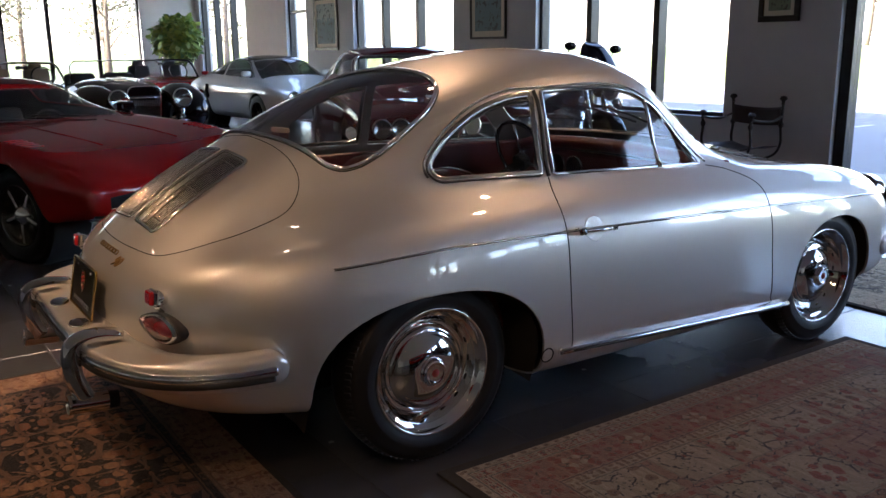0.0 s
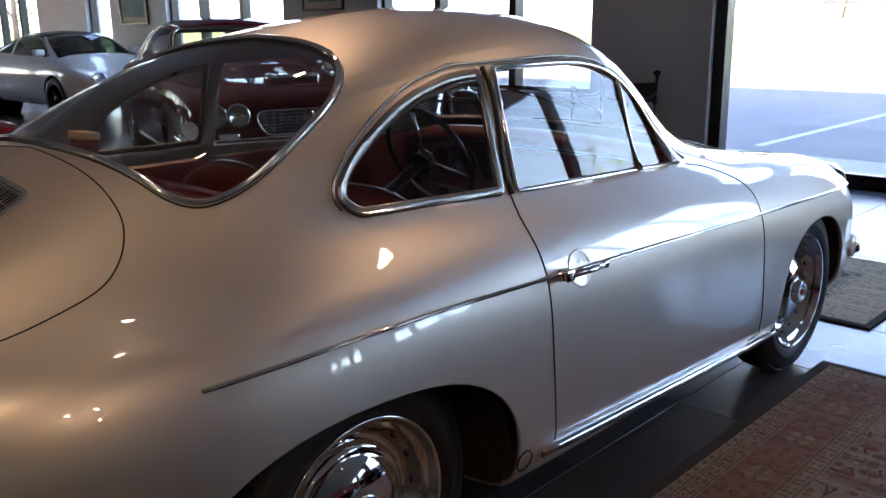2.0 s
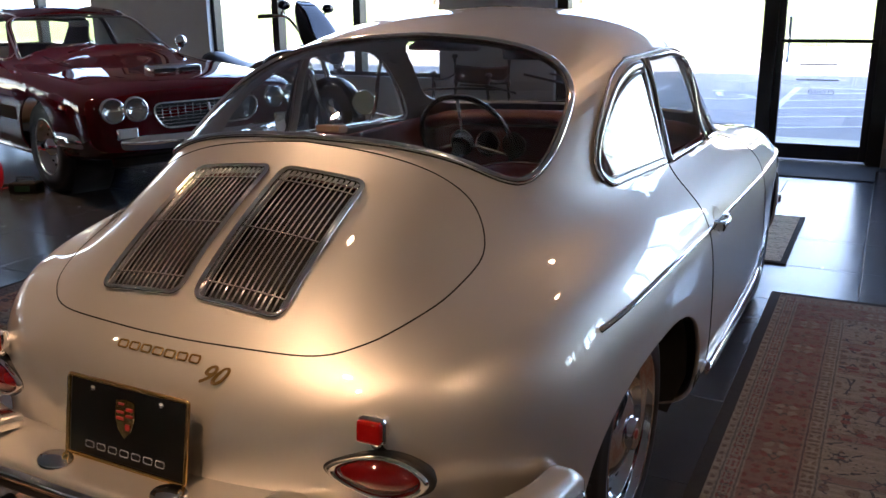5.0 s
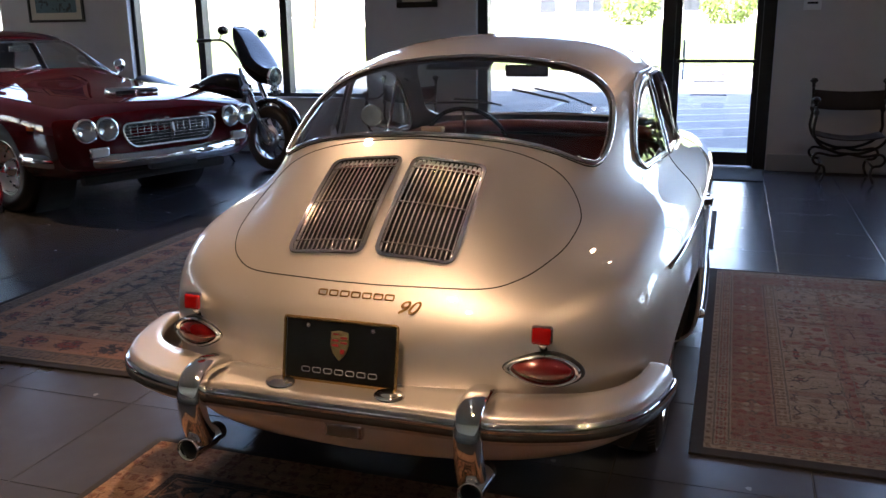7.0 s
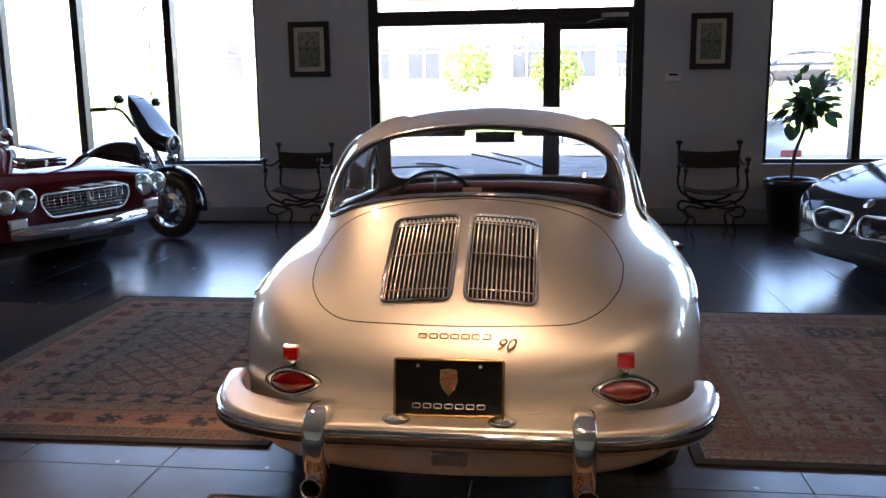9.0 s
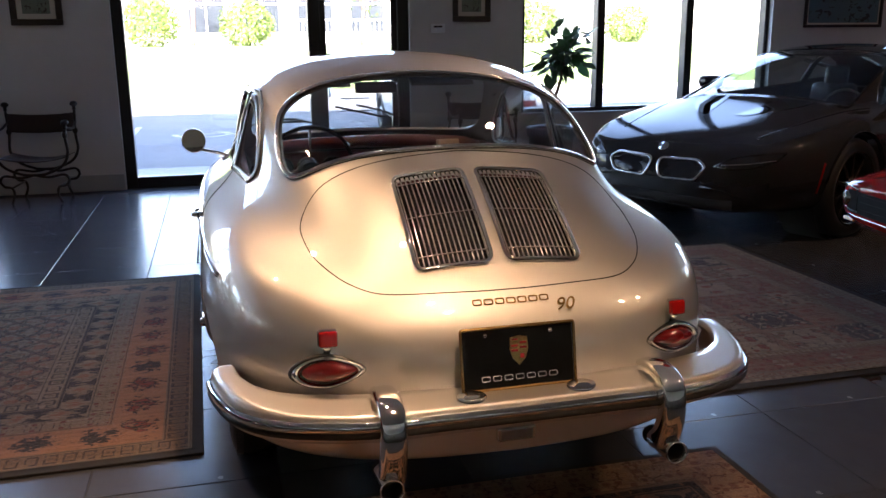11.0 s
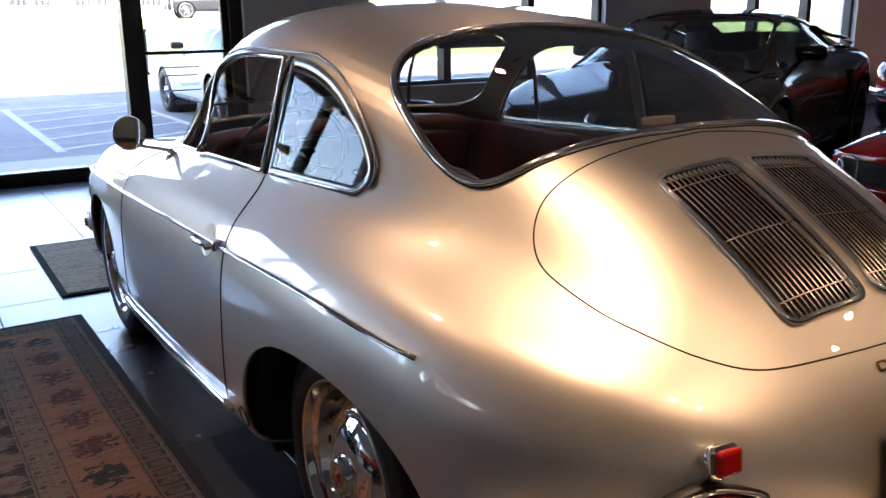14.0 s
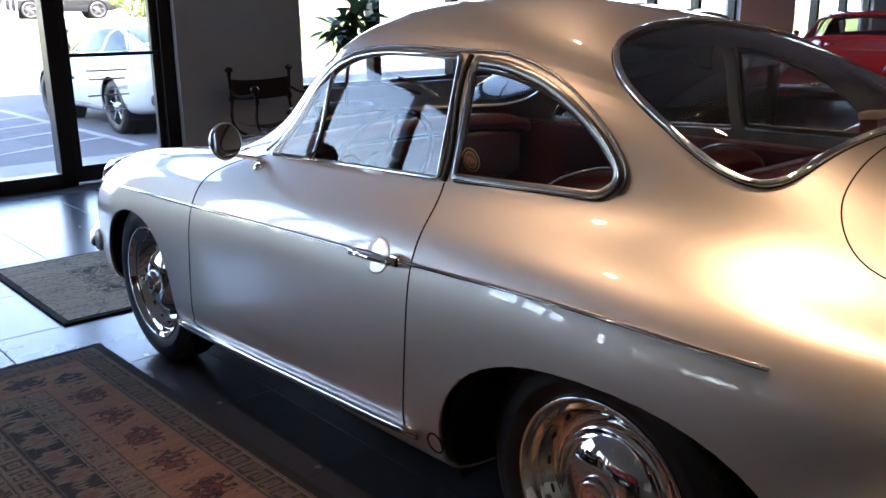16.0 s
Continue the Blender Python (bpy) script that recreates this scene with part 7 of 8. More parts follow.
    g.l.new(hsv.outputs[0], b.inputs["Base Color"])
    b.inputs["Specular IOR Level"].default_value = 0.1
    b.inputs["Sheen Weight"].default_value, b.inputs["Sheen Roughness"].default_value = 0.20, 0.4
    b.inputs["Sheen Tint"].default_value = (0.9, 0.88, 0.9, 1)
    bp = g.n.new("ShaderNodeBump")
    bp.inputs["Distance"].default_value = 0.0025
    g.l.new(g.math("ADD", vals[1], g.noise(tc, 240, 2.0)), bp.inputs["Height"])
    g.l.new(bp.outputs[0], b.inputs["Normal"])
    return m


EDGE = mottle(material("rug_binding", (0.022, 0.021, 0.020), 0.95), 60, 0.3)


def rug(label, x0, x1, y0, y1, bands, field, style, inks, h=0.012, edge=0.035, turn=0.0):
    hx, hy = (x1 - x0) / 2, (y1 - y0) / 2
    r = thing("rug", label, "rug", pose(x1, y1, 0.001, 0, 0, turn) @ pose(-hx, -hy, 0))
    bm = bmesh.new()
    nx, ny = 24, 24
    rows = []
    for j in range(ny + 1):
        row = []
        for i in range(nx + 1):
            u, v = -hx + edge + (2 * hx - 2 * edge) * i / nx, -hy + edge + (2 * hy - 2 * edge) * j / ny
            row.append(bm.verts.new((u, v, h + 0.0012 * noise.noise((u * 3 + x0, v * 3 + y0, 0)))))
        rows.append(row)
    for a, b in zip(rows, rows[1:]):
        for k in range(nx):
            bm.faces.new((a[k], a[k + 1], b[k + 1], b[k])).smooth = True
    part("weave", bm, rug_material("rug_weave", hx, hy, bands, field, style, inks), r)
    for q in ((-hx, hx, -hy, -hy + edge + 0.004), (-hx, hx, hy - edge - 0.004, hy), (-hx, -hx + edge + 0.004, -hy + edge, hy - edge), (hx - edge - 0.004, hx, -hy + edge, hy - edge)):
        part("binding", boxed(q[0], q[1], q[2], q[3], 0, h - 0.002, 0.003), EDGE, r)
    return r


SAND, RUST, NAVY, CREAM, BRICK, TAN = (0.200, 0.170, 0.128), (0.235, 0.105, 0.060), (0.026, 0.026, 0.030), (0.22, 0.185, 0.135), (0.140, 0.042, 0.032), (0.180, 0.140, 0.100)
DULL = (0.11, 0.075, 0.05)
rug("worn red and beige rug with square panels on the tiles", 0.84, 2.66, -1.10, 1.24,
    [(0.335, SAND, [NAVY, DULL, SAND], 0.09, 0.030), (0.285, (0.150, 0.088, 0.064), [(0.05, 0.045, 0.035), BRICK, SAND], 0.30, 0.044), (0.125, SAND, [NAVY, BRICK, DULL], 0.08, 0.030), (0.075, CREAM, [DULL, BRICK, DULL], 0.05, 0.024)], SAND, "panel", [NAVY, BRICK, DULL], edge=0.045)
OCHRE, SOOT = (0.235, 0.175, 0.115), (0.022, 0.020, 0.021)
rug("worn orange and navy rug with a lattice field", -2.72, -0.90, -1.09, 1.41,
    [(0.64, OCHRE, [SOOT, DULL, RUST], 0.075, 0.030, "keys"), (0.55, SOOT, [SOOT, OCHRE, RUST], 0.15, 0.075, "patches"), (0.425, OCHRE, [SOOT, DULL, BRICK], 0.10, 0.026), (0.335, (0.31, 0.155, 0.085), [SOOT, (0.16, 0.10, 0.065), (0.20, 0.040, 0.025)], 0.215, 0.07, "beasts"),
     (0.135, (0.150, 0.100, 0.062), [SOOT, DULL, SOOT], 0.062, 0.036, "keys"), (0.045, OCHRE, [SOOT, DULL, RUST], 0.05, 0.020)], OCHRE, "lattice", [SOOT, (0.085, 0.045, 0.032), RUST], edge=0.04, turn=1.0)
rug("beige rug with a dark flowered middle", -0.93, 0.85, 1.74, 2.88,
    [(0.30, (0.62, 0.53, 0.38), [(0.34, 0.28, 0.20), (0.50, 0.42, 0.30), (0.54, 0.45, 0.32)], 0.30, 0.055)], (0.58, 0.50, 0.36), "floral", [(0.09, 0.08, 0.07), (0.10, 0.09, 0.08), (0.36, 0.30, 0.21)], edge=0.03)
rug("dark flowered rug with a beige border", -0.93, 0.88, -2.72, -1.52,
    [(0.235, (0.012, 0.011, 0.012), [(0.16, 0.085, 0.05), (0.05, 0.035, 0.03), (0.16, 0.085, 0.05)], 0.3, 0.05), (0.20, (0.26, 0.16, 0.10), [(0.11, 0.05, 0.03), (0.17, 0.08, 0.05), (0.13, 0.055, 0.032)], 0.22, 0.036)], (0.012, 0.011, 0.012), "floral", [(0.17, 0.10, 0.065), (0.17, 0.075, 0.042), (0.20, 0.11, 0.065)], edge=0.03)
mat_ = part("door_mat", boxed(0.36, 1.22, 4.30, 4.93, 0.001, 0.012, 0.004), mottle(material("mat_fibre", (0.03, 0.03, 0.033), 0.95), 50, 0.3, 0, 0.002))
tagged(mat_, "charcoal door mat inside the glass door", "door mat")

# battery charger by the grand tourer's wheel
charger = thing("battery_charger", "small black battery charger with green panel on the floor", "charger", pose(-4.64, 1.36, 0.001, 0, 0, 25))
smooth(part("case", boxed(-0.11, 0.11, -0.07, 0.07, 0, 0.085, 0.012), BLACK, charger))
part("panel", boxed(-0.06, 0.06, -0.0725, -0.069, 0.02, 0.065), material("green_panel", (0.05, 0.16, 0.10), 0.4), charger, "dull green panel")
part("grip", tubed([(-0.07, 0, 0.08), (-0.07, 0, 0.12), (0.07, 0, 0.12), (0.07, 0, 0.08)], 0.009, 8), BLACK, charger)
for k, mat_ in ((-1, material("red_rubber", (0.30, 0.015, 0.012), 0.5)), (1, BLACK)):
    part("lead", tubed(bezier([(0.03 * k, 0.07, 0.03), (0.05 * k - 0.05, 0.16, 0.008), (-0.16 + 0.04 * k, 0.20, 0.008), (-0.26, 0.14 + 0.04 * k, 0.008)], 6), 0.006, 6), mat_, charger)
    part("clamp", boxed(-0.05, 0.05, -0.014, 0.014, 0, 0.03, 0.006, m=pose(-0.30, 0.14 + 0.05 * k, 0.0, 0, 0, 12 * k)), mat_, charger)

# ---- framed pictures ----
ART = []
for k, (c1, c2, c3) in enumerate((((0.20, 0.23, 0.16), (0.36, 0.33, 0.24), (0.06, 0.05, 0.03)), ((0.12, 0.20, 0.22), (0.30, 0.36, 0.36), (0.05, 0.06, 0.06)))):
    m = material("picture_print", c1, 0.6)
    g = Graph(m)
    tc = g.n.new("ShaderNodeTexCoord").outputs["Generated"]
    sep = g.n.new("ShaderNodeSeparateXYZ")
    g.l.new(tc, sep.inputs[0])
    nz = g.noise(tc, 5.0, 6.0)
    sky = g.math("ADD", sep.outputs[2], g.math("MULTIPLY", g.math("SUBTRACT", nz, 0.5), 0.5))
    col = g.mix(g.more(sky, 0.62), c1, c2)
    col = g.mix(g.less(g.noise(tc, 9.0, 5.0), 0.43), col, c3)
    g.l.new(col, g.n["Principled BSDF"].inputs["Base Color"])
    ART.append(m)
DARKWOOD = mottle(material("dark_wood_frame", (0.025, 0.017, 0.012), 0.35), 20, 0.2)
MATBOARD = material("mat_board", (0.66, 0.60, 0.48), 0.8)


def picture(label, x0, x1, z0, z1, fw, mat_w, art, mat_mat=MATBOARD, line=True):
    p = thing("picture", label, "picture", pose((x0 + x1) / 2, WY - 0.003, (z0 + z1) / 2), "pictures on the wall")
    w, h = (x1 - x0) / 2, (z1 - z0) / 2
    for q in ((-w, w, h - fw, h), (-w, w, -h, -h + fw), (-w, -w + fw, -h + fw, h - fw), (w - fw, w, -h + fw, h - fw)):
        part("frame", boxed(q[0], q[1], -0.032, 0, q[2], q[3], 0.006), DARKWOOD, p)
    part("mat_board", boxed(-w + fw, w - fw, -0.012, -0.002, -h + fw, h - fw), mat_mat, p)
    a = fw + mat_w
    part("print", boxed(-w + a, w - a, -0.016, -0.0125, -h + a, h - a), art, p)
    if line:
        part("gilt_slip", tubed([(-w + fw, -0.020, -h + fw), (w - fw, -0.020, -h + fw), (w - fw, -0.020, h - fw), (-w + fw, -0.020, h - fw)], 0.006, 5, True), GOLD, p)
    return p


picture("small landscape print in a dark frame with gilt slip", -2.52, -2.07, 1.58, 2.16, 0.055, 0.05, ART[0])
picture("small upright print in a dark frame with gilt slip", 1.70, 2.11, 1.60, 2.16, 0.055, 0.045, ART[0])
picture("large blue poster in a thin brown frame", -7.35, -6.53, 1.49, 2.45, 0.03, 0.08, ART[1], line=False)
picture("blue street scene in a dark frame", -12.42, -11.46, 1.36, 2.32, 0.05, 0.07, ART[1], line=False)
picture("wide teal print in a dark frame", 5.92, 6.98, 1.52, 2.35, 0.035, 0.02, ART[1], line=False)
picture("pale print in a thin black frame", 10.65, 11.65, 1.60, 2.4, 0.03, 0.10, ART[0], line=False)
th = thing("thermostat", "white wall thermostat beside the glass door", "thermostat", pose(1.54, WY - 0.002, 1.535))
part("case", boxed(-0.075, 0.075, -0.028, 0, -0.045, 0.045, 0.008), material("white_plastic", (0.86, 0.85, 0.83), 0.4), th)
part("display", boxed(-0.045, 0.045, -0.0305, -0.0275, 0.008, 0.026), BLACKP, th)

# ---- folding armchairs of iron and leather ----
IRON = mottle(material("wrought_iron", (0.028, 0.022, 0.018), 0.42, 0.6), 30, 0.3)
OLD_LEATHER = mottle(material("old_brown_leather", (0.035, 0.020, 0.014), 0.5), 8, 0.3, 0.1, 0.0008)


def x_chair(m):
    c = thing("armchair", "wrought-iron scissor armchair with dark leather seat", "chair", m, "iron chairs by the wall")
    for y, top in ((0.0, 0.86), (0.42, 0.72)):
        for s in (1, -1):
            # upper U: from the post's knob down and under the seat to the middle
            up = bezier([(0.30 * s, y, top - 0.05), (0.29 * s, y, 0.60), (0.30 * s, y, 0.45), (0.24 * s, y, 0.34), (0.10 * s, y, 0.275), (0.0, y, 0.265)], 6)
            part("arm_post", tubed(up, 0.013, 8), IRON, c)
            low = bezier([(0.0, y, 0.265), (0.12 * s, y, 0.245), (0.25 * s, y, 0.265), (0.29 * s, y, 0.22), (0.26 * s, y, 0.17), (0.20 * s, y, 0.155), (0.185 * s, y, 0.09), (0.215 * s, y, 0.008)], 5)
            part("leg", tubed(low, 0.012, 8), IRON, c)
            part("finial", lathed([(0.0, 0.035), (0.022, 0.030), (0.036, 0.012), (0.034, -0.002), (0.018, -0.012), (0.014, -0.03), (0.02, -0.045), (0.0, -0.05)], pose(0.30 * s, y, top), 16), IRON, c)
            part("collar", lathed([(0.012, -0.03), (0.024, -0.012), (0.024, 0.012), (0.012, 0.03)], pose(0.291 * s, y, 0.62), 14), IRON, c)
    for s in (1, -1):
        part("arm", tubed(bezier([(0.30 * s, 0.0, 0.70), (0.31 * s, 0.14, 0.66), (0.31 * s, 0.30, 0.665), (0.30 * s, 0.42, 0.69)], 5), 0.012, 8), IRON, c)
        part("stretcher", tubed([(0.20 * s, 0.0, 0.155), (0.20 * s, 0.42, 0.155)], 0.009, 8), IRON, c)
    bm = bmesh.new()
    rows = [[bm.verts.new((x, 0.01 + 0.40 * j / 8, 0.425 - 0.045 * (1 - (x / 0.275) ** 2) + 0.004 * math.sin(9 * x + j))) for x in [-0.275 + 0.55 * k / 12 for k in range(13)]] for j in range(9)]
    for a, b in zip(rows, rows[1:]):
        for k in range(12):
            bm.faces.new((a[k], a[k + 1], b[k + 1], b[k])).smooth = True
    sm = part("seat", bm, OLD_LEATHER, c, "sagging dark leather seat").modifiers.new("thick", "SOLIDIFY")
    sm.thickness = 0.008
    bm = bmesh.new()
    rows = [[bm.verts.new((x, 0.012 - 0.05 * (1 - (x / 0.29) ** 2), 0.62 + 0.17 * j / 5 - 0.02 * (1 - (x / 0.29) ** 2))) for x in [-0.29 + 0.58 * k / 12 for k in range(13)]] for j in range(6)]
    for a, b in zip(rows, rows[1:]):
        for k in range(12):
            bm.faces.new((a[k], a[k + 1], b[k + 1], b[k])).smooth = True
    bm_back = part("backrest", bm, OLD_LEATHER, c, "dark leather back band").modifiers.new("thick", "SOLIDIFY")
    bm_back.thickness = 0.008
    return c


ch = x_chair(pose(1.90, 4.80, 0, 0, 0, 180))
copy_thing(ch, pose(-2.33, 4.80, 0, 0, 0, 176))


# ---- plants ----
def leaf_mesh(bm, p, d, n, ln, w):
    d, n = d.normalized(), n.normalized()
    s = d.cross(n).normalized()
    n = s.cross(d)
    pts = [p, p + d * ln * 0.35 + s * w - n * ln * 0.02, p + d * ln * 0.7 + s * w * 0.75 - n * ln * 0.06, p + d * ln - n * ln * 0.16, p + d * ln * 0.7 - s * w * 0.75 - n * ln * 0.06, p + d * ln * 0.35 - s * w - n * ln * 0.02]
    mid1, mid2 = p + d * ln * 0.35 - n * ln * 0.05, p + d * ln * 0.7 - n * ln * 0.10
    v = [bm.verts.new(q) for q in pts]
    a, b = bm.verts.new(mid1), bm.verts.new(mid2)
    for f in ((v[0], v[1], a), (v[1], v[2], b, a), (v[2], v[3], b), (v[0], a, v[5]), (a, b, v[4], v[5]), (b, v[3], v[4])):
        bm.faces.new(f).smooth = True


def leaf_material(name, color, second):
    m = material(name, color, 0.4)
    g = Graph(m)
    geo = g.n.new("ShaderNodeNewGeometry")
    col = g.mix(geo.outputs["Random Per Island"], color, second)
    b = g.n["Principled BSDF"]
    g.l.new(col, b.inputs["Base Color"])
    tr = g.n.new("ShaderNodeBsdfTranslucent")
    g.l.new(col, tr.inputs[0])
    mx = g.n.new("ShaderNodeMixShader")
    mx.inputs[0].default_value = 0.3
    g.l.new(b.outputs[0], mx.inputs[1])
    g.l.new(tr.outputs[0], mx.inputs[2])
    g.l.new(mx.outputs[0], g.n["Material Output"].inputs[0])
    return m


FICUS = leaf_material("ficus_leaf", (0.03, 0.085, 0.035), (0.055, 0.13, 0.045))
BRIGHT = leaf_material("variegated_leaf", (0.07, 0.16, 0.03), (0.30, 0.34, 0.06))
SPRING = leaf_material("spring_leaf", (0.10, 0.17, 0.035), (0.22, 0.26, 0.06))
BARK = mottle(material("bark", (0.12, 0.085, 0.055), 0.9), 14, 0.3, 0, 0.004)
SOIL = mottle(material("soil", (0.03, 0.022, 0.016), 1.0), 40, 0.4, 0, 0.01)
POT = material("black_glazed_pot", (0.012, 0.012, 0.013), 0.28, 0.0, 0.5)


def potted(name, label, m, pot_r, pot_h, trunk, radius, centre_z, count, leaf, mat_, seed, squash=1.0):
    rnd = random.Random(seed)
    t = thing(name, label, "plant", m)
    pot = part("pot", lathed([(0, 0.0), (pot_r * 0.70, 0.0), (pot_r * 0.74, 0.02), (pot_r * 0.93, pot_h * 0.80), (pot_r, pot_h * 0.81), (pot_r * 1.03, pot_h * 0.97), (pot_r * 0.98, pot_h), (pot_r * 0.90, pot_h * 0.97), (pot_r * 0.88, pot_h * 0.85)], None, 40), POT, t, "black round pot")
    part("soil", lathed([(0, pot_h * 0.87), (pot_r * 0.89, pot_h * 0.86)], None, 24), SOIL, t)
    part("trunk", tubed(bezier(trunk, 5), 0.017, 8), BARK, t)
    top = Vector(trunk[-1])
    start = Vector(trunk[-2])
    bm, wood = bmesh.new(), bmesh.new()
    for b in range(14):
        a = rnd.uniform(0, 6.283)
        end = Vector((top.x + radius * 0.75 * math.cos(a) * rnd.uniform(0.4, 1), top.y + radius * 0.75 * math.sin(a) * rnd.uniform(0.4, 1), centre_z + radius * squash * rnd.uniform(-0.75, 0.8)))
        base = start.lerp(top, rnd.uniform(0.2, 1))
        mid = base.lerp(end, 0.5) + Vector((0, 0, 0.05))
        line = bezier([base, mid, end], 4)
        tube(wood, line, 0.005, 5)
        for k in range(count // 14):
            if count > 2000:
                v = Vector((rnd.gauss(0, 1), rnd.gauss(0, 1), rnd.gauss(0, 1))).normalized()
                p = Vector((top.x, top.y, centre_z)) + v * radius * rnd.uniform(0.45, 1.0) * (1 + 0.18 * noise.noise(v * 2.2))
                ln = leaf * rnd.uniform(0.7, 1.25)
                leaf_mesh(bm, p, v * 0.6 + Vector((rnd.gauss(0, 0.5), rnd.gauss(0, 0.5), rnd.gauss(-0.35, 0.4))), v + Vector((0, 0, 0.4)), ln, ln * 0.33)
                continue
            p = line[rnd.randrange(3, len(line))] + Vector((rnd.gauss(0, 0.05), rnd.gauss(0, 0.05), rnd.gauss(0, 0.05))) * (radius / 0.4)
            d = (p - Vector((top.x, top.y, centre_z - 0.1))).normalized() * 0.7 + Vector((rnd.gauss(0, 0.5), rnd.gauss(0, 0.5), rnd.gauss(-0.25, 0.4)))
            ln = leaf * rnd.uniform(0.7, 1.25)
            leaf_mesh(bm, p, d, Vector((rnd.gauss(0, 0.5), rnd.gauss(0, 0.5), 1)), ln, ln * 0.26)
    part("branches", wood, BARK, t)
    part("leaves", bm, mat_, t, "")
    return t


potted("potted_ficus", "young rubber plant in a black pot by the window", pose(2.66, 4.58, 0), 0.255, 0.52, [(0.0, 0.0, 0.44), (0.02, 0.0, 0.75), (0.10, 0.02, 1.0), (0.14, 0.02, 1.25)], 0.34, 1.34, 150, 0.17, FICUS, 4, 1.0)
potted("corner_plant", "bushy variegated plant in a tall pot in the corner", pose(-18.2, 4.15, 0), 0.28, 0.6, [(0, 0, 0.5), (0, 0, 0.9), (0, 0, 1.3), (0, 0, 1.6)], 0.55, 1.66, 2200, 0.17, BRIGHT, 9, 1.0)

# ---- motorcycle ----
mc = thing("motorcycle", "black touring motorcycle with fairing, standing by the window", "motorcycle", Matrix.Translation((-3.44, 3.80, 0)) @ pose(0, 0, 0, 0, -4, -104))
for y, r, w in ((0.0, 0.325, 0.13), (-1.62, 0.315, 0.15)):
    m = pose(0, y, r, 0, 90, 0)
    wl = part("wheel", lathed([(0.205, -0.05), (0.215, -0.05), (0.215, 0.05), (0.205, 0.05), (0.198, 0.03), (0.198, -0.03), (0.205, -0.05)], m, 36), STEEL, mc)
    part("tyre", lathed([(0.21, -w / 2 + 0.01), (0.27, -w / 2), (r - 0.02, -w / 2 + 0.015), (r, 0), (r - 0.02, w / 2 - 0.015), (0.27, w / 2), (0.21, w / 2 - 0.01)], m, 40), RUBBER, wl)
    for k in range(9):
        part("spoke", tubed([m @ Vector((0.04 * math.cos(k * 0.698), 0.04 * math.sin(k * 0.698), 0)), m @ Vector((0.205 * math.cos(k * 0.698 + 0.15), 0.205 * math.sin(k * 0.698 + 0.15), 0))], 0.012, 6), BLACKP, wl)
    part("brake_disc", lathed([(0.06, 0.062), (0.145, 0.062), (0.145, 0.068), (0.06, 0.068)], m, 32), STEEL, wl)
    part("hub", lathed([(0.045, -0.08), (0.05, 0), (0.045, 0.08), (0, 0.085)], m, 20), CHROME, wl)
for s in (1, -1):
    part("fork_leg", tubed([(0.10 * s, 0.02, 0.32), (0.10 * s, -0.20, 0.74), (0.10 * s, -0.34, 1.0)], 0.028, 12, taper=[1.15, 1.1, 0.8]), CHROME, mc)
    part("handlebar", tubed(bezier([(0.06 * s, -0.38, 1.10), (0.20 * s, -0.42, 1.25), (0.29 * s, -0.50, 1.265), (0.36 * s, -0.60, 1.255)], 5), 0.014, 8), CHROME, mc)
    part("grip", tubed([(0.30 * s, -0.51, 1.264), (0.38 * s, -0.63, 1.252)], 0.020, 8), RUBBER, mc)
    part("mirror", lathed([(0, -0.015), (0.05, -0.01), (0.055, 0.004), (0, 0.006)], Matrix.Translation((0.27 * s, -0.38, 1.36)) @ pose(0, 0, 0, 80, 0, 0) @ Matrix.Diagonal((1.3, 0.8, 1, 1)), 20), BLACK_PAINT, mc)
    part("mirror_stalk", tubed([(0.25 * s, -0.46, 1.26), (0.265 * s, -0.40, 1.335)], 0.009, 6), CHROME, mc)
    smooth(part("saddlebag", boxed(0.16 * s if s > 0 else -0.40, 0.40 if s > 0 else -0.16, -1.95, -1.30, 0.40, 0.72, 0.07), BLACK_PAINT, mc))
    part("exhaust", tubed(bezier([(0.12 * s, -0.55, 0.40), (0.20 * s, -0.75, 0.26), (0.24 * s, -1.2, 0.25), (0.25 * s, -2.05, 0.27)], 5), 0.038, 12), CHROME, mc)
    part("passing_lamp", lathed([(0.05, -0.05), (0.056, 0.0), (0.05, 0.01), (0, 0.016)], Matrix.Translation((0.20 * s, -0.12, 0.80)) @ pose(0, 0, 0, -90, 0, 0), 20), CHROME, mc)
fend = [(0, 0.355 * math.cos(a), 0.325 + 0.375 * math.sin(a)) for a in [radians(-5 + 12 * k) for k in range(16)]]
part("front_fender", tubed(fend, 0.085, 10, flat=0.35), BLACK_PAINT, mc)
fair = loft([[(0, y, z0), (w * 0.6, y, z0), (w, y, (z0 + z1) / 2 - 0.03), (w * 0.95, y, (z0 + z1) / 2 + 0.10), (w * 0.6, y, z1), (0, y, z1)] for y, w, z0, z1 in ((-0.44, 0.08, 1.28, 1.40), (-0.40, 0.15, 1.20, 1.405), (-0.30, 0.20, 1.06, 1.32), (-0.22, 0.24, 0.96, 1.22), (-0.12, 0.23, 0.87, 1.10), (-0.02, 0.16, 0.84, 1.02), (0.03, 0.06, 0.88, 0.98))], 4, 4)
part("fairing", fair, BLACK_PAINT, mc)
round_lamp(mc, "headlamp", (0, 0.04, 0.93), (0, 1, 0), 0.09)
tank = loft([[(0, y, 0.70), (w * 0.7, y, 0.70), (w, y, 0.76), (w * 0.9, y, z - 0.04), (w * 0.4, y, z), (0, y, z)] for y, w, z in ((-1.05, 0.08, 0.80), (-0.98, 0.13, 0.86), (-0.75, 0.18, 0.95), (-0.55, 0.17, 0.97), (-0.42, 0.10, 0.94), (-0.38, 0.04, 0.90))], 4, 4)
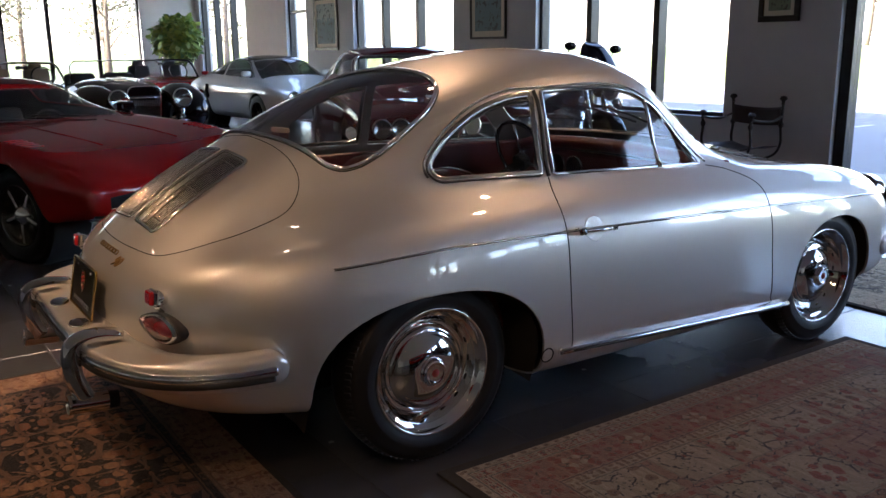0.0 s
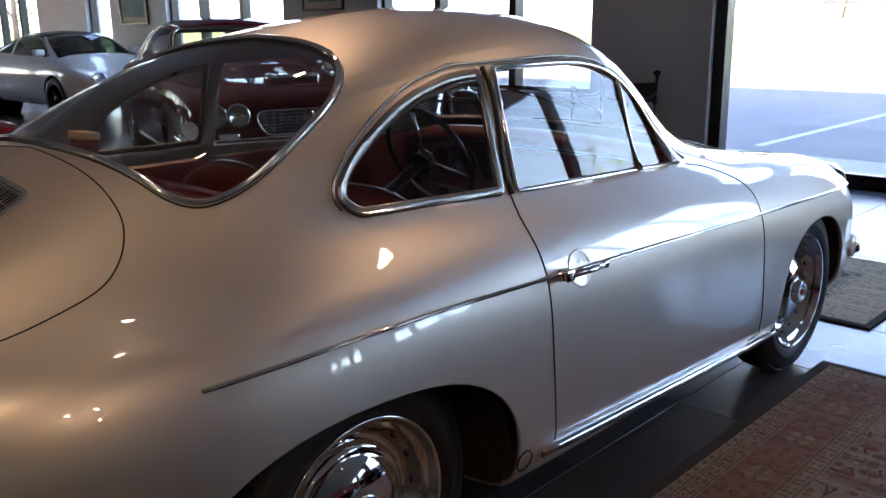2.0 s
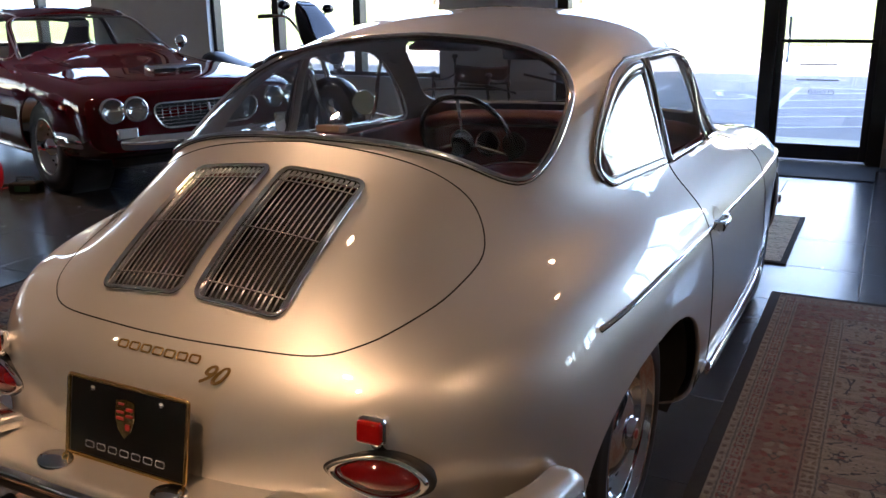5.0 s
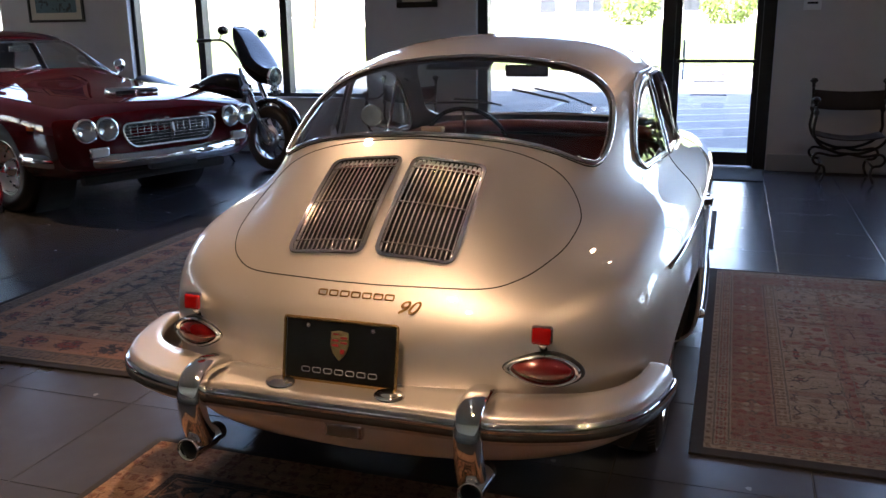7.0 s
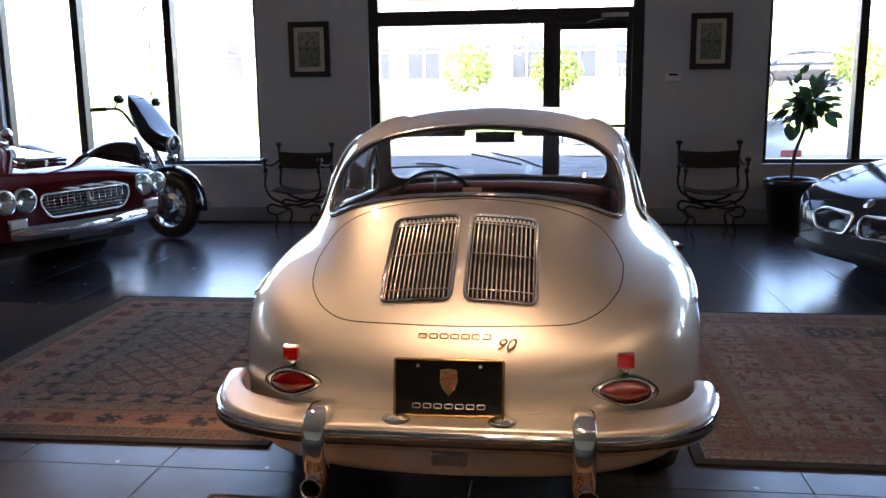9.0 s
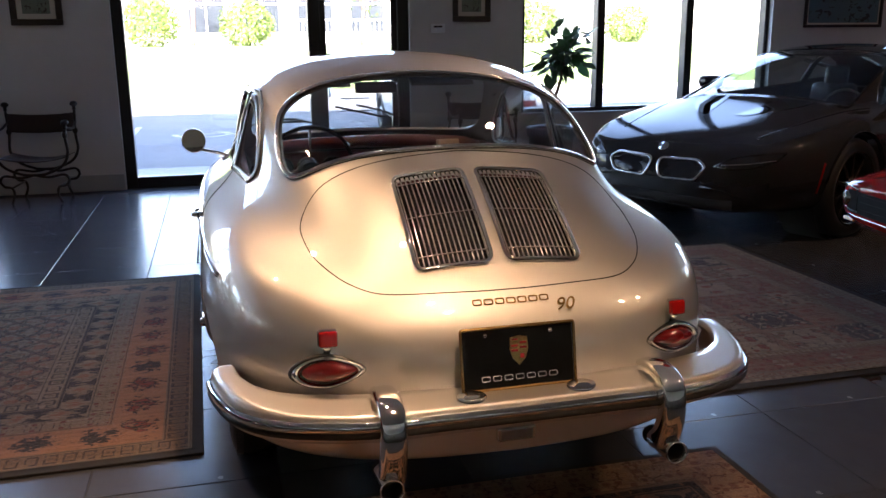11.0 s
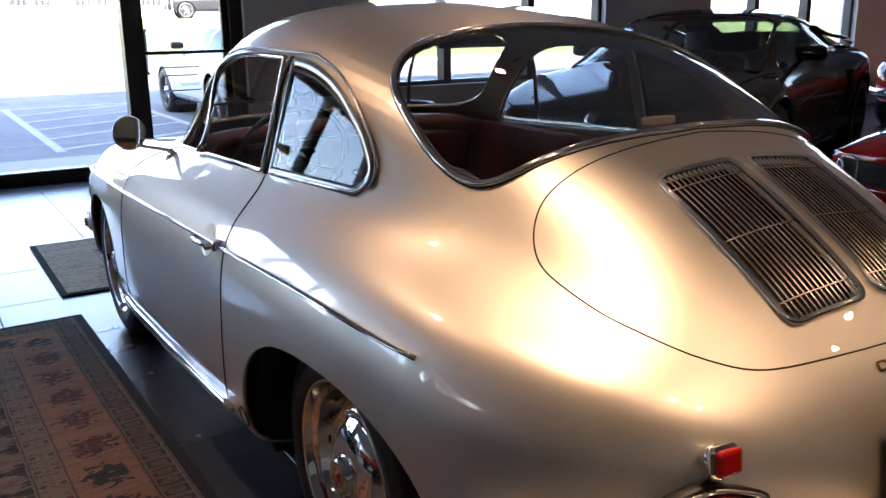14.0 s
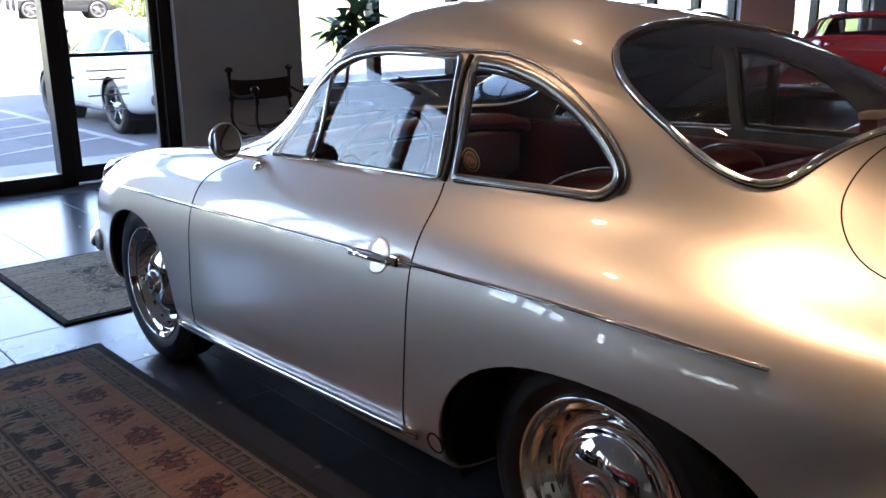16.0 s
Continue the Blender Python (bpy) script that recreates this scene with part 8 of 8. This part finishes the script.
part("fuel_tank", tank, BLACK_PAINT, mc)
smooth(part("saddle", tubed(bezier([(0, -0.95, 0.78), (0, -1.2, 0.70), (0, -1.5, 0.76), (0, -1.85, 0.84)], 6), 0.19, 12, flat=0.4), BLACK_LEATHER, mc))
part("frame_rail", tubed(bezier([(0, -0.36, 0.92), (0, -0.42, 0.5), (0, -0.6, 0.22), (0, -1.3, 0.22), (0, -1.6, 0.4)], 5), 0.022, 8), BLACKP, mc)
part("rear_fender", tubed([(0, -1.62 + 0.35 * math.cos(a), 0.315 + 0.37 * math.sin(a)) for a in [radians(20 + 13 * k) for k in range(13)]], 0.10, 10, flat=0.35), BLACK_PAINT, mc)
eng = part("engine_case", boxed(-0.14, 0.14, -1.05, -0.55, 0.20, 0.48, 0.05), STEEL, mc)
for a, y in ((22, -0.66), (-22, -0.92)):
    for k in range(7):
        part("cooling_fin", lathed([(0.0, -0.006), (0.095, -0.006), (0.095, 0.006), (0.0, 0.006)], pose(0, y + 0.012 * k * (1 if a > 0 else -1) * 0.6, 0.47 + 0.032 * k, -a), 20), STEEL, eng)
part("side_stand", tubed([(-0.10, -0.85, 0.24), (-0.26, -0.80, 0.01)], 0.012, 8), BLACKP, mc)

# ---- outdoors ----
GRASS = mottle(material("grass", (0.11, 0.15, 0.045), 0.95), 0.6, 0.3, 0, 0.02)
CONCRETE = mottle(material("concrete", (0.34, 0.33, 0.31), 0.85), 1.0, 0.12, 0, 0.002)
LINEPAINT = mottle(material("road_paint", (0.40, 0.40, 0.39), 0.85), 6, 0.25)
LIGHTWALL = mottle(material("pale_plaster", (0.55, 0.53, 0.49), 0.85), 0.5, 0.08)
DARKGLASS = material("dark_glass", (0.03, 0.035, 0.04), 0.08)


def lie(y):
    """Height of the ground: the car park, then a grass bank."""
    t = min(1.0, max(0.0, (y - 21.0) / 8.0))
    return -0.03 + 1.35 * t * t * (3 - 2 * t)


bm = bmesh.new()
xs = [-2000, -300, -80, -40, -20, 0, 20, 40, 80, 300, 2000]
ys = [-2000, -200, -30, WY + WT, 12, 20.0] + [21 + 0.8 * k for k in range(11)] + [34, 45, 80, 300, 2000]
rows = [[bm.verts.new((x, y, lie(y))) for x in xs] for y in ys]
for j, (a, b) in enumerate(zip(rows, rows[1:])):
    for k in range(len(xs) - 1):
        f = bm.faces.new((a[k], a[k + 1], b[k + 1], b[k]))
        inside = ys[j] >= -200 and ys[j + 1] <= WY + WT + 0.01 and xs[k] >= -20 and xs[k + 1] <= 20
        f.material_index = 1 if (ys[j] >= 20.9 and ys[j] < 33) or xs[k] <= -80 else 0
        f.smooth = True
ground = part("ground", bm, [ASPHALT, GRASS])
ground.location.z = 0
tagged(ground, kind="structure")
# keep the ground below the room's floor
for v in ground.data.vertices:
    if v.co.y <= WY + WT:
        v.co.z = -0.25
tagged(part("pavement", boxed(-19.4, 16.7, WY + WT + 0.004, WY + WT + 1.35, -0.2, -0.012, 0.01), CONCRETE), kind="structure")
tagged(part("kerb", boxed(-60, 60, 20.6, 20.8, -0.1, 0.11, 0.02), CONCRETE), kind="structure")


def stripe(x0, y0, x1, y1, w=0.10):
    a, b = Vector((x0, y0, 0)), Vector((x1, y1, 0))
    ln = (b - a).length
    ang = math.degrees(math.atan2(b.y - a.y, b.x - a.x))
    return tagged(part("parking_line", boxed(0, ln, -w / 2, w / 2, 0, 0.004, m=pose(x0, y0, -0.029, 0, 0, ang)), LINEPAINT), "faded white painted parking line", "road marking", "parking lines")


for x in (-8.1, -5.4, -2.1, -0.08, 1.75, 4.5, 7.2):
    stripe(x, 7.1, x, 12.3)
for k in range(5):
    stripe(-0.03, 7.3 + k * 1.0, 1.70, 8.1 + k * 1.0, 0.09)
stripe(-0.13, 12.35, 1.8, 12.35)
symbol = thing("parking_symbol", "worn white wheelchair symbol painted on the asphalt", "road marking", pose(-1.0, 10.6, -0.027, 0, 0, 8))
part("wheel", tubed([(0.42 * math.cos(radians(a)), 0.42 * math.sin(radians(a)), 0) for a in range(-200, 61, 12)], 0.06, 6, flat=0.05), LINEPAINT, symbol)
part("seat", tubed([(-0.05, 0.62, 0), (-0.02, 0.05, 0), (0.40, 0.02, 0), (0.58, -0.42, 0)], 0.06, 6, flat=0.05, up=(0, 0, 1)), LINEPAINT, symbol)
part("dot", lathed([(0.0, 0.003), (0.11, 0.003), (0.11, 0.0)], pose(-0.06, 0.85, 0), 20), LINEPAINT, symbol)
rear_engined("parked_white_coupe", "white older coupe with rear spoiler, parked outside", WHITE_PAINT, pose(2.78, 9.42, -0.03), 0.89, STEEL, True)

# low building across the road
far = thing("office_building", "pale low office building across the road", "building", pose(-4, 47, 1.32))
part("wall", boxed(-24, 26, 0, 10, 0, 5.2, 0.05), LIGHTWALL, far)
part("roof", boxed(-24.6, 26.6, -0.8, 10.6, 5.2, 5.6, 0.05), CONCRETE, far)
for k in range(-7, 9):
    x = k * 3.0
    wn = part("window", boxed(x - 0.95, x + 0.95, -0.03, 0.06, 0.7, 3.2), DARKGLASS, far)
    part("window_frame", boxed(x - 0.04, x + 0.04, -0.08, -0.032, 0.7, 3.2), REVEAL, wn)
    part("window_frame", boxed(x - 1.0, x + 1.0, -0.09, -0.032, 2.2, 2.28), REVEAL, wn)
    part("window_sill", boxed(x - 1.05, x + 1.05, -0.16, -0.001, 0.58, 0.69), REVEAL, wn)

# railing
fence = thing("railing", "white metal railing beyond the car park", "railing", pose(5.5, 33, 1.32))
part("rail", boxed(-2.8, 2.8, -0.03, 0.03, 0.98, 1.05), REVEAL, fence)
part("rail", boxed(-2.8, 2.8, -0.03, 0.03, 0.12, 0.18), REVEAL, fence)
for k in range(29):
    part("baluster", boxed(-2.8 + 0.2 * k - 0.02, -2.8 + 0.2 * k + 0.02, -0.018, 0.018, 0.0, 1.0), REVEAL, fence)

rnd = random.Random(3)


def bush(x, y, r):
    b = thing("bush", "round clipped yellow-green bush on the grass bank", "bush", pose(x, y, lie(y)), "clipped bushes")
    bm = bmesh.new()
    for _ in range(2600):
        v = Vector((rnd.gauss(0, 1), rnd.gauss(0, 1), rnd.gauss(0, 1))).normalized()
        k = r * rnd.uniform(0.72, 1.05) * (1 + 0.12 * noise.noise(v * 2.5))
        p = Vector((v.x * k, v.y * k, r * 0.85 + v.z * k * 0.9))
        leaf_mesh(bm, p, v + Vector((rnd.gauss(0, 0.6), rnd.gauss(0, 0.6), rnd.gauss(0, 0.6))), v, 0.11, 0.04)
    part("leaves", bm, SPRING, b)
    part("stem", tubed([(0, 0, -0.05), (0.02, 0, 0.5)], 0.05, 6), BARK, b)


for x, y, r in ((-2.9, 30, 1.0), (0.55, 30.5, 0.95), (12.0, 30.5, 1.0), (16.5, 31, 0.9)):
    bush(x, y, r)


def tree(x, y, h, leaves, z=None, mat_=SPRING, size=0.035, stout=0.022):
    t = thing("tree", "slender tree with sparse spring leaves", "tree", pose(x, y, lie(y) if z is None else z), "trees outside")
    bm, lf = bmesh.new(), bmesh.new()
    trunk = bezier([(0, 0, -0.1), (0.1, 0, h * 0.3), (-0.05, 0.1, h * 0.55), (0.1, 0, h * 0.8)], 4)
    tube(bm, trunk, h * stout, 8, taper=[1.3 - 1.0 * k / (len(trunk) - 1) for k in range(len(trunk))])
    for _ in range(22):
        i = rnd.randrange(3, len(trunk))
        a = rnd.uniform(0, 6.283)
        ln = h * rnd.uniform(0.18, 0.36)
        e = trunk[i] + Vector((math.cos(a) * ln, math.sin(a) * ln, ln * rnd.uniform(0.2, 0.9)))
        br = bezier([trunk[i], trunk[i].lerp(e, 0.5) + Vector((0, 0, 0.1)), e], 4)
        tube(bm, br, h * stout * 0.3, 5, taper=[1.2 - 1.0 * k / (len(br) - 1) for k in range(len(br))])
        for _ in range(leaves // 22):
            p = br[rnd.randrange(2, len(br))] + Vector((rnd.gauss(0, 1), rnd.gauss(0, 1), rnd.gauss(0, 1))) * h * 0.045
            leaf_mesh(lf, p, Vector((rnd.gauss(0, 1), rnd.gauss(0, 1), rnd.gauss(-0.2, 0.6))), Vector((rnd.gauss(0, 0.4), rnd.gauss(0, 0.4), 1)), h * size, h * size * 0.4)
    part("trunk", bm, BARK, t)
    part("crown", lf, mat_, t)


BLOSSOM = leaf_material("blossom", (0.62, 0.52, 0.48), (0.72, 0.68, 0.62))
WOODS = leaf_material("budding_leaf", (0.14, 0.17, 0.07), (0.34, 0.26, 0.18))
for x, y, h, n, mat_, size in ((5.0, 31, 5.5, 700, SPRING, 0.03), (-9.5, 29.5, 7.0, 2600, BLOSSOM, 0.022), (-16, 30, 7.0, 2600, BLOSSOM, 0.022), (-1.6, 38, 7.5, 2400, BLOSSOM, 0.022), (22, 31, 6.0, 700, SPRING, 0.03)):
    tree(x, y, h, n, None, mat_, size, 0.012)
for x, y, h in ((-27, -4, 7), (-30, 1.5, 8), (-26.5, 4.5, 6.5), (-33, 6, 8), (-31, -8, 8), (-36, 0, 9), (-28, 9, 7), (-38, -5, 9), (-33, 3, 7), (-25.5, 1, 5.5)):
    tree(x, y, h, 3300, -0.05, WOODS, 0.016, 0.013)

# dark estate car beyond the railing
suv, sk = lofted_car("parked_suv", "dark grey estate car parked beyond the railing", GREY_PAINT, Matrix.Translation((11.6, 38, 1.32)) @ pose(0, 0, 0, 0, 0, 80),
    [(-2.2, 0.7, 0.40, 0.9, 0.6, 1.0, 0.5, 1.05), (-2.1, 0.90, 0.30, 1.0, 0.75, 1.08, 0.58, 1.5), (-1.0, 0.93, 0.28, 1.0, 0.78, 1.08, 0.62, 1.70), (0.2, 0.93, 0.28, 1.0, 0.78, 1.08, 0.62, 1.70), (0.8, 0.93, 0.28, 1.0, 0.78, 1.07, 0.58, 1.35), (1.3, 0.92, 0.28, 0.98, 0.76, 1.03, 0.45, 1.08), (2.0, 0.88, 0.32, 0.90, 0.66, 0.94, 0.35, 0.98), (2.25, 0.55, 0.4, 0.7, 0.4, 0.75, 0.2, 0.78)],
    [(-1.35, 0.36, 0.40), (1.35, 0.36, 0.40)], [[(-1.7, 1.12), (0.9, 1.10), (0.55, 1.52), (-1.6, 1.55)]], [(-0.65, 1.2), (0.65, 1.2), (0.55, 0.75), (-0.55, 0.75)], None)
for s in (1, -1):
    for y in (-1.35, 1.35):
        plain_wheel(suv, 0.80, y, s, 0.36, 0.22, STEEL, 5, 0.7)

# ---- floor tiles ----
TS, GAPW = 0.61, 0.004
fl = bpy.data.objects["floor"]
tile_bm = bmesh.new()
box(tile_bm, -TS / 2 + GAPW / 2, TS / 2 - GAPW / 2, -TS / 2 + GAPW / 2, TS / 2 - GAPW / 2, -0.006, 0.0)
bmesh.ops.bevel(tile_bm, geom=[e for e in tile_bm.edges if all(v.co.z > -0.001 for v in e.verts)], offset=0.0015, segments=1, affect="EDGES")
tile_me = bpy.data.meshes.new("floor_tile")
tile_bm.to_mesh(tile_me)
tile_bm.free()
tile_me.materials.append(FLOOR)
verts, faces = [], []
j0, j1 = math.floor((Y0 + 1.3) / TS), math.ceil((WY + 1.3) / TS)
i0, i1 = math.floor(X0 / TS), math.ceil(X1 / TS)
for i in range(i0, i1):
    for j in range(j0, j1):
        x, y = (i + 0.5) * TS, -1.30 + (j + 0.5) * TS
        if y + TS / 2 > WY + 0.3:
            continue
        if -4.9 < x < 4.9 and -3.8 < y:
            t = new("tile", tile_me)
            t.location = (x, y, 0)
            t.parent = fl
        else:
            k = len(verts)
            h = TS / 2 - GAPW / 2
            verts += [(x - h, y - h, 0), (x + h, y - h, 0), (x + h, y + h, 0), (x - h, y + h, 0)]
            faces.append((k, k + 1, k + 2, k + 3))
me = bpy.data.meshes.new("far_tiles")
me.from_pydata(verts, [], faces)
me.materials.append(FLOOR)
ft = new("far_tiles", me)
ft.parent = fl
tagged(ft, kind="stuff")
